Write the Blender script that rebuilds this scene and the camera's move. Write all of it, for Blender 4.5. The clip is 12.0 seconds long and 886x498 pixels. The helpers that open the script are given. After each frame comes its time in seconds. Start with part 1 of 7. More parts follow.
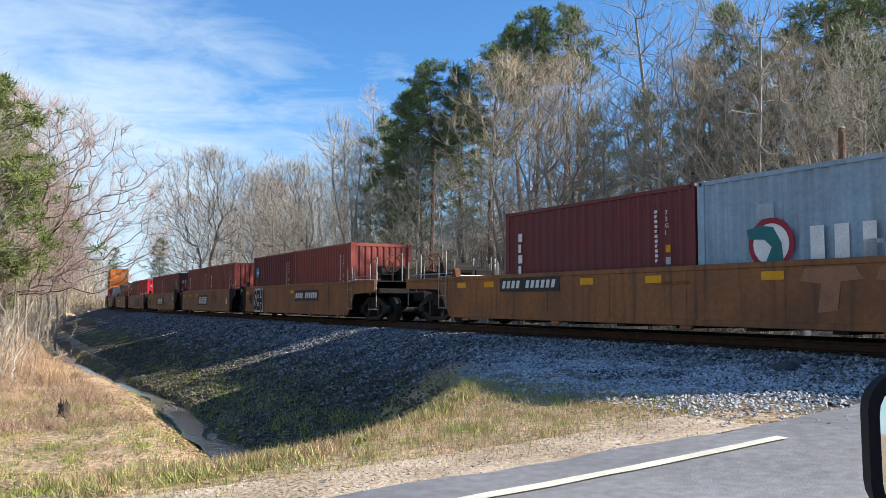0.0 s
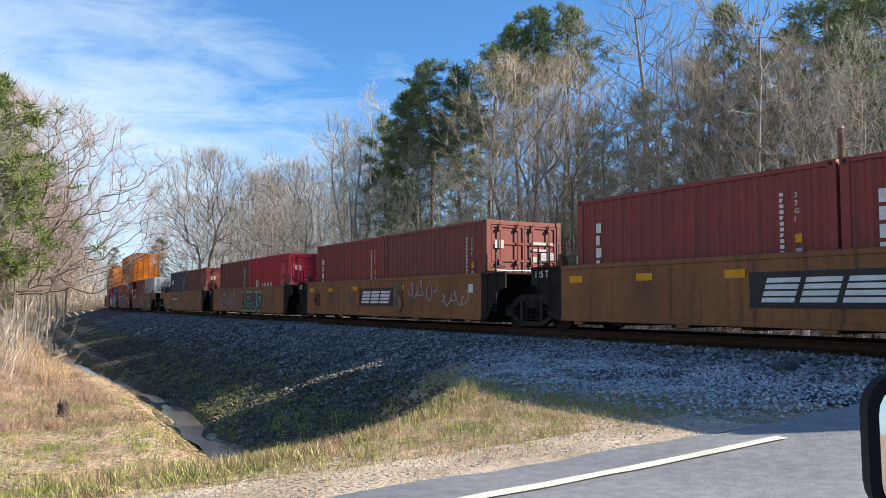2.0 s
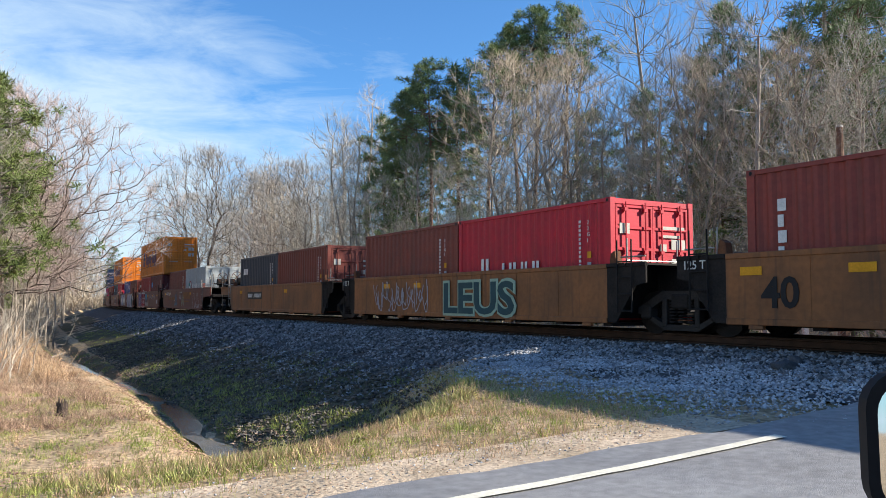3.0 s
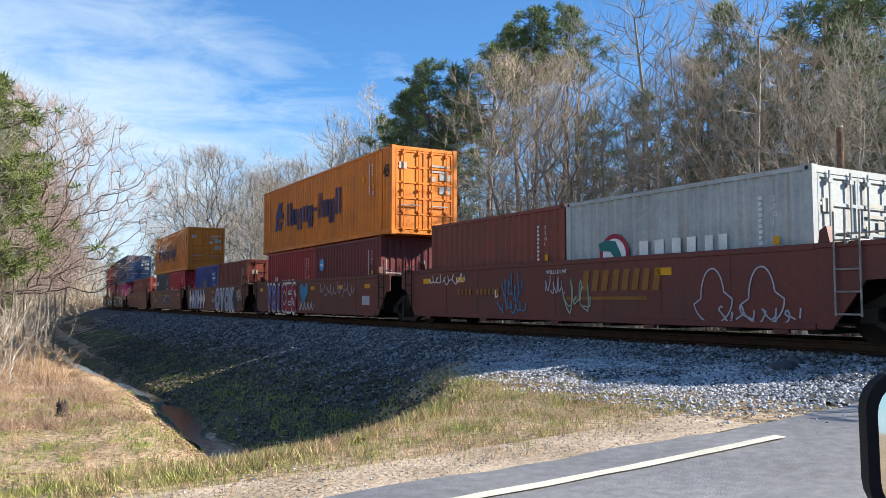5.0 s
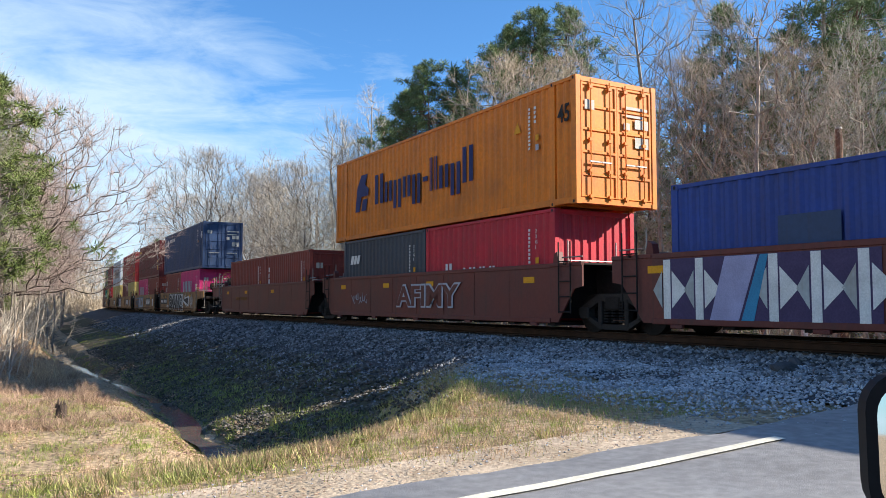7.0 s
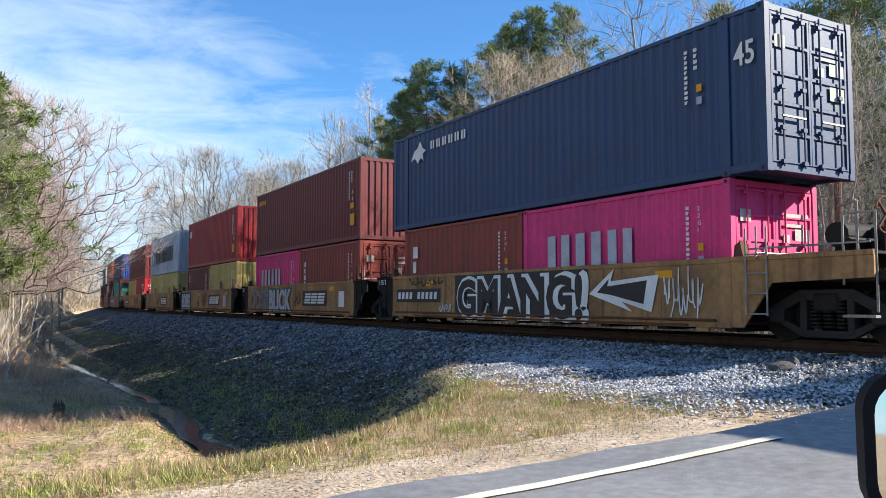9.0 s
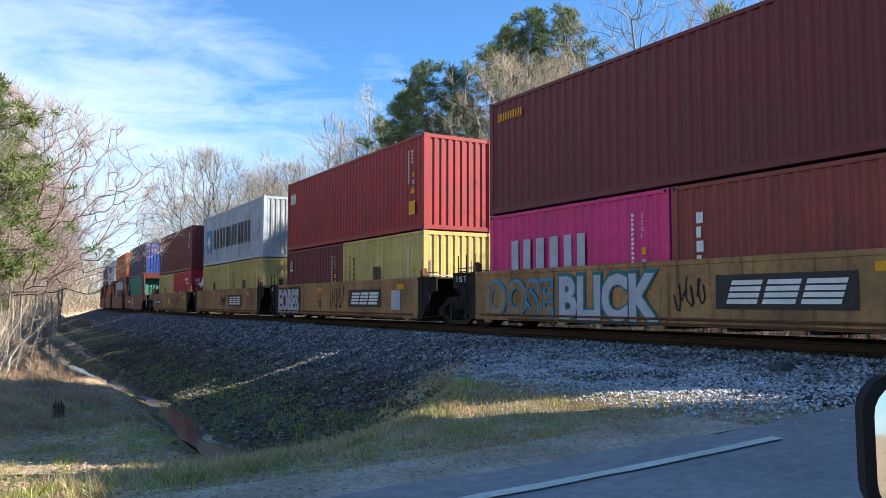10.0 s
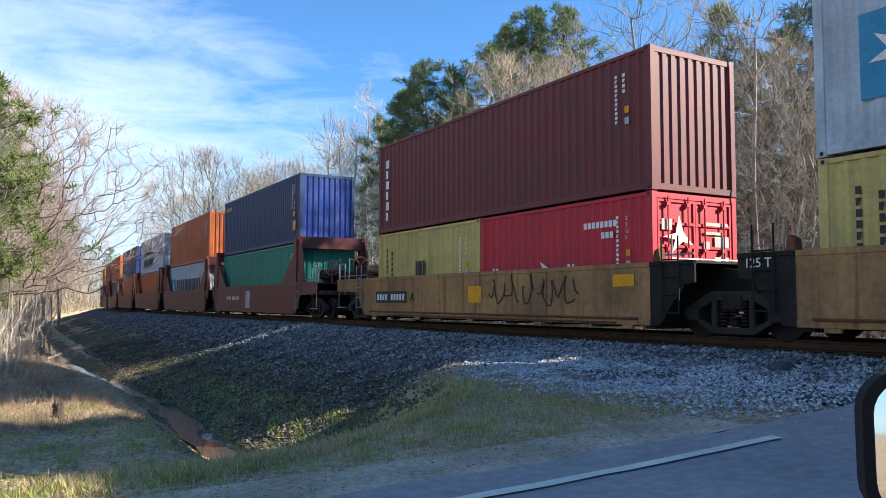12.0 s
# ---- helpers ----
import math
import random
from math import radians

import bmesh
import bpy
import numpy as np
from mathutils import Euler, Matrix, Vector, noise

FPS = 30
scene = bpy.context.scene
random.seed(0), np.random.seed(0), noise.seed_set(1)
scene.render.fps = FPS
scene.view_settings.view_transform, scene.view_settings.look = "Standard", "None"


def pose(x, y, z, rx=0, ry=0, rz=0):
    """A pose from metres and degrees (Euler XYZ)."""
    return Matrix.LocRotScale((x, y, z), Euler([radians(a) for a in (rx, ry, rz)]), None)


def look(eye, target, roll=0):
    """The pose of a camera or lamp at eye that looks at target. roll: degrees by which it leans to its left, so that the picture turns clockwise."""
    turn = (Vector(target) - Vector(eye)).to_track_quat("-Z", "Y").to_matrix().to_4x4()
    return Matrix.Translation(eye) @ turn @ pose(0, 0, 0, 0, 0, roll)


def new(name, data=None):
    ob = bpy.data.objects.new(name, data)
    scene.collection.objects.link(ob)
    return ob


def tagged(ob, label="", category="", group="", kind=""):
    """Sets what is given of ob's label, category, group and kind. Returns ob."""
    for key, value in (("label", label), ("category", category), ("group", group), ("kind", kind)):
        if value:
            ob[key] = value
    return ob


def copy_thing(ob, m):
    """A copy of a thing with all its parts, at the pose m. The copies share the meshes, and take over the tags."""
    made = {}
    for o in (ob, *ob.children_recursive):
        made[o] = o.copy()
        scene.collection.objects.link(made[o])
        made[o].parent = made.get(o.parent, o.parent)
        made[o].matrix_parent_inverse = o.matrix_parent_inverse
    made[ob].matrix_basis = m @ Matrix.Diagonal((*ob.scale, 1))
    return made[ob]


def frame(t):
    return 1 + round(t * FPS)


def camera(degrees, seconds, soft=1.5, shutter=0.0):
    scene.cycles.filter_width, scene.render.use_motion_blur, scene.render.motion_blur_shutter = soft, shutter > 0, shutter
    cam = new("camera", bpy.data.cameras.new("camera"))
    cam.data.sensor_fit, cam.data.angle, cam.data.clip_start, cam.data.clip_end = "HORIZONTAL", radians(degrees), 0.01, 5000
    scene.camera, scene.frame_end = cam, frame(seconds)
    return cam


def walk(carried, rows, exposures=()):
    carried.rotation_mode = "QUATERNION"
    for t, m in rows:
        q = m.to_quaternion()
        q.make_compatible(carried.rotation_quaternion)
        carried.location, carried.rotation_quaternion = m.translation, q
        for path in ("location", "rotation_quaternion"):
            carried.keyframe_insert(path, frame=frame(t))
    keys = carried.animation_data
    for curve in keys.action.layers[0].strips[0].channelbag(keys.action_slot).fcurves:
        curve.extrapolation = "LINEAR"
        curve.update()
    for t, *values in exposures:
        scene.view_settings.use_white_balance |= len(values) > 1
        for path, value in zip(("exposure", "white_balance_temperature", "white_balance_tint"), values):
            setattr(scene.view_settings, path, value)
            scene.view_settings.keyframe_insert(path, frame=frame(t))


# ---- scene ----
cam = camera(58.77, 12.0, 0.7)
EYE = Vector((0.0, 0.0, 0.664))


def aim(yaw, pitch):
    """The camera's pose: degrees to the right of the y axis, and upwards."""
    a, b = radians(yaw), radians(3.816 + pitch)
    return look(EYE, EYE + Vector((math.sin(a) * math.cos(b), math.cos(a) * math.cos(b), math.sin(b))), 0.107)


walk(cam, [
    (0.0, aim(0.0, 0.0)), (0.5, aim(0.03, 0.05)), (1.0, aim(0.0, 0.12)), (1.5, aim(0.0, 0.09)),
    (2.0, aim(0.04, 0.0)), (2.5, aim(0.10, -0.08)), (3.0, aim(0.11, -0.08)), (5.0, aim(0.10, -0.05)),
    (5.5, aim(0.12, 0.0)), (6.0, aim(0.12, 0.0)), (6.5, aim(0.14, 0.04)), (7.0, aim(0.15, 0.04)),
    (9.0, aim(0.29, 0.0)), (9.5, aim(0.33, 0.04)), (10.0, aim(0.30, 0.06)), (10.5, aim(0.27, 0.04)),
    (11.0, aim(0.26, 0.0)), (11.5, aim(0.33, 0.0)), (12.0, aim(0.33, 0.0)),
], [(0.0, 1.14), (5.0, 1.16), (6.0, 1.20), (6.5, 1.30), (7.0, 1.22), (9.0, 1.27), (9.5, 1.40), (12.0, 1.40)])

# ---- light ----
SUN_TO = Vector((1.928, -0.10, 1.0)).normalized()
sun_data = bpy.data.lights.new("sun", "SUN")
sun_data.energy, sun_data.angle, sun_data.color = 5.0, radians(0.55), (1.0, 0.93, 0.82)
sun = new("sun", sun_data)
sun.matrix_basis = look(SUN_TO * 100, (0, 0, 0))

world = bpy.data.worlds.new("sky")
scene.world = world
world.use_nodes = True
wn, wl = world.node_tree.nodes, world.node_tree.links
wn.clear()
sky = wn.new("ShaderNodeTexSky")
sky.sky_type, sky.sun_disc = "NISHITA", False
sky.sun_elevation, sky.sun_rotation = math.asin(SUN_TO.z), math.atan2(SUN_TO.x, SUN_TO.y)
sky.air_density, sky.dust_density, sky.ozone_density = 1.0, 0.3, 3.5
deep = wn.new("ShaderNodeMix")
deep.data_type, deep.blend_type = "RGBA", "MULTIPLY"
deep.inputs["Factor"].default_value = 1.0
deep.inputs["B"].default_value = (0.55, 0.88, 1.14, 1)
wl.new(sky.outputs["Color"], deep.inputs["A"])
coord = wn.new("ShaderNodeTexCoord")
stretch = wn.new("ShaderNodeMapping")
stretch.inputs["Scale"].default_value = (1.2, 2.2, 5.0)
stretch.inputs["Rotation"].default_value = (0.0, 0.35, 0.3)
wl.new(coord.outputs["Generated"], stretch.inputs["Vector"])
wisps = wn.new("ShaderNodeTexNoise")
wisps.inputs["Scale"].default_value, wisps.inputs["Detail"].default_value = 4.6, 10.0
wisps.inputs["Roughness"].default_value, wisps.inputs["Distortion"].default_value = 0.62, 0.5
wl.new(stretch.outputs["Vector"], wisps.inputs["Vector"])
# a bank of thin cloud lies to the north-west: a plane through the sky with a ragged edge
bank = wn.new("ShaderNodeVectorMath")
bank.operation = "DOT_PRODUCT"
bank.inputs[1].default_value = (-0.71, 0.04, -0.70)
wl.new(coord.outputs["Generated"], bank.inputs[0])
ragged = wn.new("ShaderNodeMath")
ragged.operation = "MULTIPLY_ADD"
ragged.inputs[1].default_value, ragged.inputs[2].default_value = 0.62, -0.255
wl.new(wisps.outputs["Fac"], ragged.inputs[0])
edge = wn.new("ShaderNodeMath")
edge.operation = "ADD"
wl.new(bank.outputs["Value"], edge.inputs[0])
wl.new(ragged.outputs["Value"], edge.inputs[1])
cover = wn.new("ShaderNodeMapRange")
cover.inputs["From Min"].default_value, cover.inputs["From Max"].default_value = 0.0, 0.24
cover.inputs["To Max"].default_value = 0.88
wl.new(edge.outputs["Value"], cover.inputs["Value"])
cloud = wn.new("ShaderNodeMix")
cloud.data_type = "RGBA"
cloud.inputs["B"].default_value = (3.95, 4.9, 5.7, 1)
height = wn.new("ShaderNodeSeparateXYZ")
wl.new(coord.outputs["Generated"], height.inputs["Vector"])
thin = wn.new("ShaderNodeMapRange")
thin.inputs["From Min"].default_value, thin.inputs["From Max"].default_value = 0.20, 0.44
thin.inputs["To Min"].default_value, thin.inputs["To Max"].default_value = 1.0, 0.4
wl.new(height.outputs["Z"], thin.inputs["Value"])
veil = wn.new("ShaderNodeMath")
veil.operation = "MULTIPLY"
wl.new(cover.outputs["Result"], veil.inputs[0])
wl.new(thin.outputs["Result"], veil.inputs[1])
wl.new(veil.outputs["Value"], cloud.inputs["Factor"])
wl.new(deep.outputs["Result"], cloud.inputs["A"])
glow = wn.new("ShaderNodeBackground")
glow.inputs["Strength"].default_value = 0.086
wl.new(cloud.outputs["Result"], glow.inputs["Color"])
out = wn.new("ShaderNodeOutputWorld")
wl.new(glow.outputs["Background"], out.inputs["Surface"])

# ---- materials ----
def material(name, colour, colour2=None, scale=4.0, rough=0.6, metal=0.0, bump=0.0, bump_scale=None, fine=0.25, spread=0.0, island=False, streak=0.0, dirt=None):
    """Two noises (broad and fine) mix two colours; optional vertical streaks of dirt, bump, and a brightness that varies from piece to piece."""
    m = bpy.data.materials.new(name)
    m.use_nodes = True
    n, k = m.node_tree.nodes, m.node_tree.links
    b = n["Principled BSDF"]
    b.inputs["Roughness"].default_value, b.inputs["Metallic"].default_value = rough, metal
    b.inputs["Specular IOR Level"].default_value = 0.5 if rough < 0.45 else 0.28 if rough < 0.6 else 0.15
    if colour2 is None:
        colour2 = tuple(c * 0.72 for c in colour)
    tc = n.new("ShaderNodeTexCoord")
    broad = n.new("ShaderNodeTexNoise")
    broad.inputs["Scale"].default_value, broad.inputs["Detail"].default_value = scale, 6.0
    k.new(tc.outputs["Object"], broad.inputs["Vector"])
    small = n.new("ShaderNodeTexNoise")
    small.inputs["Scale"].default_value, small.inputs["Detail"].default_value = scale * 14, 3.0
    k.new(tc.outputs["Object"], small.inputs["Vector"])
    ramp = n.new("ShaderNodeMapRange")
    ramp.inputs["From Min"].default_value, ramp.inputs["From Max"].default_value = 0.32, 0.68
    k.new(broad.outputs["Fac"], ramp.inputs["Value"])
    mix = n.new("ShaderNodeMix")
    mix.data_type = "RGBA"
    mix.inputs["A"].default_value, mix.inputs["B"].default_value = (*colour, 1), (*colour2, 1)
    k.new(ramp.outputs["Result"], mix.inputs["Factor"])
    last = mix.outputs["Result"]
    if fine:
        grain = n.new("ShaderNodeMapRange")
        grain.inputs["From Min"].default_value, grain.inputs["From Max"].default_value = 0.3, 0.7
        grain.inputs["To Min"].default_value, grain.inputs["To Max"].default_value = 1 - fine, 1 + fine
        k.new(small.outputs["Fac"], grain.inputs["Value"])
        sc = n.new("ShaderNodeVectorMath")
        sc.operation = "SCALE"
        k.new(last, sc.inputs[0])
        k.new(grain.outputs["Result"], sc.inputs["Scale"])
        last = sc.outputs["Vector"]
    if streak:
        mp = n.new("ShaderNodeMapping")
        mp.inputs["Scale"].default_value = (9.0, 9.0, 0.5)
        k.new(tc.outputs["Object"], mp.inputs["Vector"])
        st = n.new("ShaderNodeTexNoise")
        st.inputs["Scale"].default_value, st.inputs["Detail"].default_value = 0.8, 5.0
        k.new(mp.outputs["Vector"], st.inputs["Vector"])
        rg = n.new("ShaderNodeMapRange")
        rg.inputs["From Min"].default_value, rg.inputs["From Max"].default_value = 0.52, 0.74
        rg.inputs["To Max"].default_value = streak
        k.new(st.outputs["Fac"], rg.inputs["Value"])
        dm = n.new("ShaderNodeMix")
        dm.data_type = "RGBA"
        dm.inputs["B"].default_value = (*(dirt or (0.06, 0.04, 0.03)), 1)
        k.new(rg.outputs["Result"], dm.inputs["Factor"])
        k.new(last, dm.inputs["A"])
        last = dm.outputs["Result"]
    if spread:
        source = n.new("ShaderNodeNewGeometry") if island else n.new("ShaderNodeObjectInfo")
        vr = n.new("ShaderNodeMapRange")
        vr.inputs["To Min"].default_value, vr.inputs["To Max"].default_value = 1 - spread, 1 + spread
        k.new(source.outputs["Random Per Island" if island else "Random"], vr.inputs["Value"])
        vs = n.new("ShaderNodeVectorMath")
        vs.operation = "SCALE"
        k.new(last, vs.inputs[0])
        k.new(vr.outputs["Result"], vs.inputs["Scale"])
        last = vs.outputs["Vector"]
    k.new(last, b.inputs["Base Color"])
    if bump:
        bn = n.new("ShaderNodeTexNoise")
        bn.inputs["Scale"].default_value, bn.inputs["Detail"].default_value = bump_scale or scale * 8, 5.0
        k.new(tc.outputs["Object"], bn.inputs["Vector"])
        bp = n.new("ShaderNodeBump")
        bp.inputs["Strength"].default_value, bp.inputs["Distance"].default_value = bump, 0.02
        k.new(bn.outputs["Fac"], bp.inputs["Height"])
        k.new(bp.outputs["Normal"], b.inputs["Normal"])
    return m


PAINTS = {}


def paint(name, colour, streak=0.45, dirt=(0.07, 0.04, 0.03)):
    """Weathered steel paint."""
    if name not in PAINTS:
        PAINTS[name] = material(name + "_paint", colour, tuple(c * 0.66 + 0.012 for c in colour), 0.9, 0.55, 0.0, 0.12, 30.0, 0.10, 0.0, False, streak, dirt)
    return PAINTS[name]


def flat(name, colour, rough=0.6):
    if name not in PAINTS:
        PAINTS[name] = material(name + "_marking", colour, tuple(c * 0.8 for c in colour), 3.0, rough, 0.0, 0.0, None, 0.12)
    return PAINTS[name]


RED = paint("oxide_red", (0.257, 0.045, 0.032))
BROWN_RED = paint("brown_red", (0.209, 0.048, 0.032))
MAROON = paint("maroon", (0.147, 0.022, 0.024))
BRIGHT_RED = paint("bright_red", (0.50, 0.018, 0.035), 0.25)
LINE_RED = paint("crimson", (0.314, 0.022, 0.025), 0.3)
ORANGE = paint("orange", (0.72, 0.20, 0.012), 0.3, (0.2, 0.06, 0.02))
BURNT_ORANGE = paint("burnt_orange", (0.45, 0.11, 0.03), 0.3)
GREY_BLUE = paint("grey_blue", (0.28, 0.38, 0.46), 0.35, (0.16, 0.17, 0.17))
PALE_GREY = paint("pale_grey", (0.40, 0.425, 0.42), 0.5, (0.25, 0.17, 0.1))
GREY_PATCH = paint("grey_patch", (0.34, 0.42, 0.48), 0.35, (0.2, 0.2, 0.2))
SILVER = paint("silver_grey", (0.42, 0.48, 0.54), 0.35, (0.2, 0.2, 0.2))
DARK_GREY = paint("slate", (0.05, 0.06, 0.075), 0.25)
NAVY = paint("navy", (0.025, 0.055, 0.13), 0.25)
ROYAL = paint("royal_blue", (0.02, 0.055, 0.26), 0.25)
PINK = paint("magenta_pink", (0.66, 0.035, 0.175), 0.25)
YELLOW = paint("pale_yellow", (0.52, 0.40, 0.13), 0.45, (0.2, 0.12, 0.04))
TEAL = paint("sea_green", (0.02, 0.24, 0.17), 0.25)
CAR_BROWN = material("weathered_car_brown", (0.27, 0.10, 0.03), (0.15, 0.062, 0.024), 0.7, 0.55, 0.0, 0.12, 30.0, 0.14, 0.0, False, 0.8, (0.06, 0.032, 0.02))
CAR_YELLOW = material("weathered_car_yellow", (0.40, 0.215, 0.085), (0.19, 0.105, 0.05), 0.6, 0.6, 0.0, 0.14, 30.0, 0.16, 0.0, False, 0.85, (0.09, 0.05, 0.03))
CAR_RED = paint("car_red", (0.138, 0.030, 0.022), 0.6, (0.06, 0.03, 0.025))
# grimy running gear; also the near-black painted for shade on end platforms
GRIME_AND_SHADE = material("grimy_and_shaded_black_steel", (0.012, 0.011, 0.011), (0.026, 0.021, 0.018), 2.0, 0.75, 0.0, 0.2, 30)
STEEL = material("galvanised_steel", (0.35, 0.34, 0.32), (0.22, 0.2, 0.18), 3.0, 0.45, 0.6)
OLD_STEEL = material("weathered_steel", (0.34, 0.31, 0.28), (0.19, 0.165, 0.14), 4.0, 0.6, 0.3)
RUST = material("rust", (0.16, 0.07, 0.035), (0.09, 0.04, 0.025), 6.0, 0.85, 0.0, 0.3)
RAIL_STEEL = material("rail_steel", (0.045, 0.026, 0.018), (0.075, 0.04, 0.025), 5.0, 0.7, 0.2)
RAIL_HEAD = material("polished_rail_head", (0.5, 0.48, 0.46), (0.35, 0.33, 0.31), 6.0, 0.28, 0.9)
TIE_WOOD = material("creosoted_wood", (0.06, 0.045, 0.035), (0.1, 0.075, 0.055), 5.0, 0.9, 0.0, 0.4, None, 0.25, 0.3)
WHITE = flat("white", (0.72, 0.71, 0.68))
BLACK = flat("black", (0.02, 0.02, 0.022))
SAFETY = flat("safety_yellow", (0.72, 0.33, 0.02))
SKYBLUE = flat("sky_blue", (0.06, 0.32, 0.62))
PANEL = flat("panel_black", (0.045, 0.04, 0.038))
DEEP_BLUE = flat("deep_blue", (0.02, 0.03, 0.12))
PLACARD = flat("placard", (0.46, 0.44, 0.38))
FADED_GOLD = flat("faded_gold", (0.26, 0.115, 0.03))
GRAFF_SILVER = flat("graffiti_silver", (0.42, 0.42, 0.47))
GRAFF_VIOLET = flat("graffiti_violet", (0.16, 0.12, 0.36))
GRAFF_RED = flat("graffiti_red", (0.3, 0.03, 0.05))
GRAFF_TEAL = flat("graffiti_teal", (0.03, 0.16, 0.16))
GRAFF_BLUE = flat("graffiti_blue", (0.05, 0.25, 0.42))
GRAFF_DUSK = flat("graffiti_dusk", (0.07, 0.05, 0.11))
GRAFF_LILAC = flat("graffiti_lilac", (0.36, 0.35, 0.52))
GRAFF_DEEP = flat("graffiti_deep_teal", (0.03, 0.075, 0.085))
GRAFF_MINT = flat("graffiti_mint", (0.30, 0.42, 0.33))

BALLAST = material("ballast_bed", (0.10, 0.10, 0.102), (0.06, 0.058, 0.055), 3.0, 0.95, 0.0, 1.0, 28.0, 0.45)
STONE = material("granite_ballast", (0.25, 0.25, 0.255), (0.11, 0.11, 0.11), 2.0, 0.9, 0.0, 0.0, None, 0.2, 0.75, True)
EARTHY_STONE = material("soiled_ballast", (0.15, 0.135, 0.115), (0.08, 0.066, 0.05), 2.0, 0.95, 0.0, 0.0, None, 0.2, 0.6, True)
PALE_STONE = material("pale_gravel", (0.44, 0.44, 0.45), (0.28, 0.28, 0.29), 2.0, 0.9, 0.0, 0.0, None, 0.2, 0.4, True)
ASPHALT = material("asphalt", (0.31, 0.302, 0.295), (0.25, 0.243, 0.238), 0.7, 0.9, 0.0, 0.35, 180.0, 0.16)
ROADPAINT = material("worn_road_paint", (0.72, 0.68, 0.56), (0.55, 0.52, 0.43), 2.0, 0.7, 0.0, 0.1, 80.0, 0.12)
WATER = material("shallow_water", (0.06, 0.055, 0.045), (0.11, 0.085, 0.06), 1.0, 0.05, 0.0, 0.25, 9.0, 0.05)
GRASS = material("spring_grass", (0.24, 0.30, 0.06), (0.36, 0.35, 0.11), 1.5, 0.7, 0.0, 0.0, None, 0.2, 0.45, True)
WEED = material("leafy_weeds", (0.25, 0.29, 0.08), (0.38, 0.33, 0.14), 1.5, 0.7, 0.0, 0.0, None, 0.2, 0.5, True)
STRAW = material("dry_grass", (0.56, 0.40, 0.24), (0.42, 0.27, 0.16), 1.5, 0.8, 0.0, 0.0, None, 0.2, 0.4, True)
BARK = material("grey_brown_bark", (0.36, 0.31, 0.255), (0.16, 0.132, 0.105), 1.5, 0.9, 0.0, 0.4, 16.0, 0.25, 0.3)
TWIG = material("bare_twigs", (0.44, 0.405, 0.335), (0.31, 0.28, 0.23), 0.5, 0.85, 0.0, 0.0, None, 0.15, 0.3)
TWIG_BROWN = material("brown_twigs", (0.46, 0.38, 0.275), (0.34, 0.275, 0.20), 0.5, 0.85, 0.0, 0.0, None, 0.15, 0.25)
TWIG_PALE = material("pale_twigs", (0.48, 0.43, 0.37), (0.38, 0.335, 0.285), 0.5, 0.85, 0.0, 0.0, None, 0.15, 0.2)
OAK_BARK = material("oak_bark", (0.15, 0.125, 0.105), (0.09, 0.074, 0.06), 1.5, 0.9, 0.0, 0.4, 16.0, 0.25)
DARK_BARK = material("dark_oak_bark", (0.085, 0.062, 0.05), (0.05, 0.038, 0.03), 1.5, 0.9, 0.0, 0.4, 16.0, 0.25)
BUDS = material("budding_twigs", (0.38, 0.25, 0.20), (0.30, 0.20, 0.16), 0.5, 0.85, 0.0, 0.0, None, 0.15, 0.3)
OAK_TWIG = material("oak_twigs", (0.36, 0.275, 0.24), (0.27, 0.205, 0.175), 0.5, 0.85, 0.0, 0.0, None, 0.15, 0.3)
PALE_BARK = material("pale_vine", (0.42, 0.37, 0.30), (0.30, 0.25, 0.2), 1.0, 0.85, 0.0, 0.0, None, 0.15, 0.2)
PINE_BARK = material("pine_bark", (0.17, 0.10, 0.065), (0.10, 0.06, 0.045), 2.0, 0.9, 0.0, 0.5, 12.0, 0.3, 0.25)
NEEDLES = material("pine_needles", (0.10, 0.155, 0.06), (0.16, 0.20, 0.085), 0.5, 0.6, 0.0, 0.0, None, 0.2, 0.35, True)
LEAVES = material("young_leaves", (0.15, 0.18, 0.055), (0.10, 0.13, 0.04), 0.6, 0.6, 0.0, 0.0, None, 0.2, 0.4, True)
SAND = material("pinkish_sand", (0.53, 0.42, 0.31), (0.32, 0.25, 0.17), 1.3, 0.95, 0.0, 0.8, 30.0, 0.25)
SOIL = material("dark_mossy_soil", (0.105, 0.082, 0.055), (0.07, 0.075, 0.035), 0.8, 0.95, 0.0, 1.0, 16.0, 0.4)
WET_SOIL = material("wet_ditch_soil", (0.085, 0.07, 0.045), (0.055, 0.06, 0.03), 1.2, 0.6, 0.0, 1.0, 14.0, 0.45)
CHAFF = material("dry_leaf_chaff", (0.40, 0.27, 0.185), (0.24, 0.155, 0.105), 1.5, 0.9, 0.0, 0.0, None, 0.2, 0.6, True)
FADED_PINK = flat("faded_pink", (0.31, 0.15, 0.085))


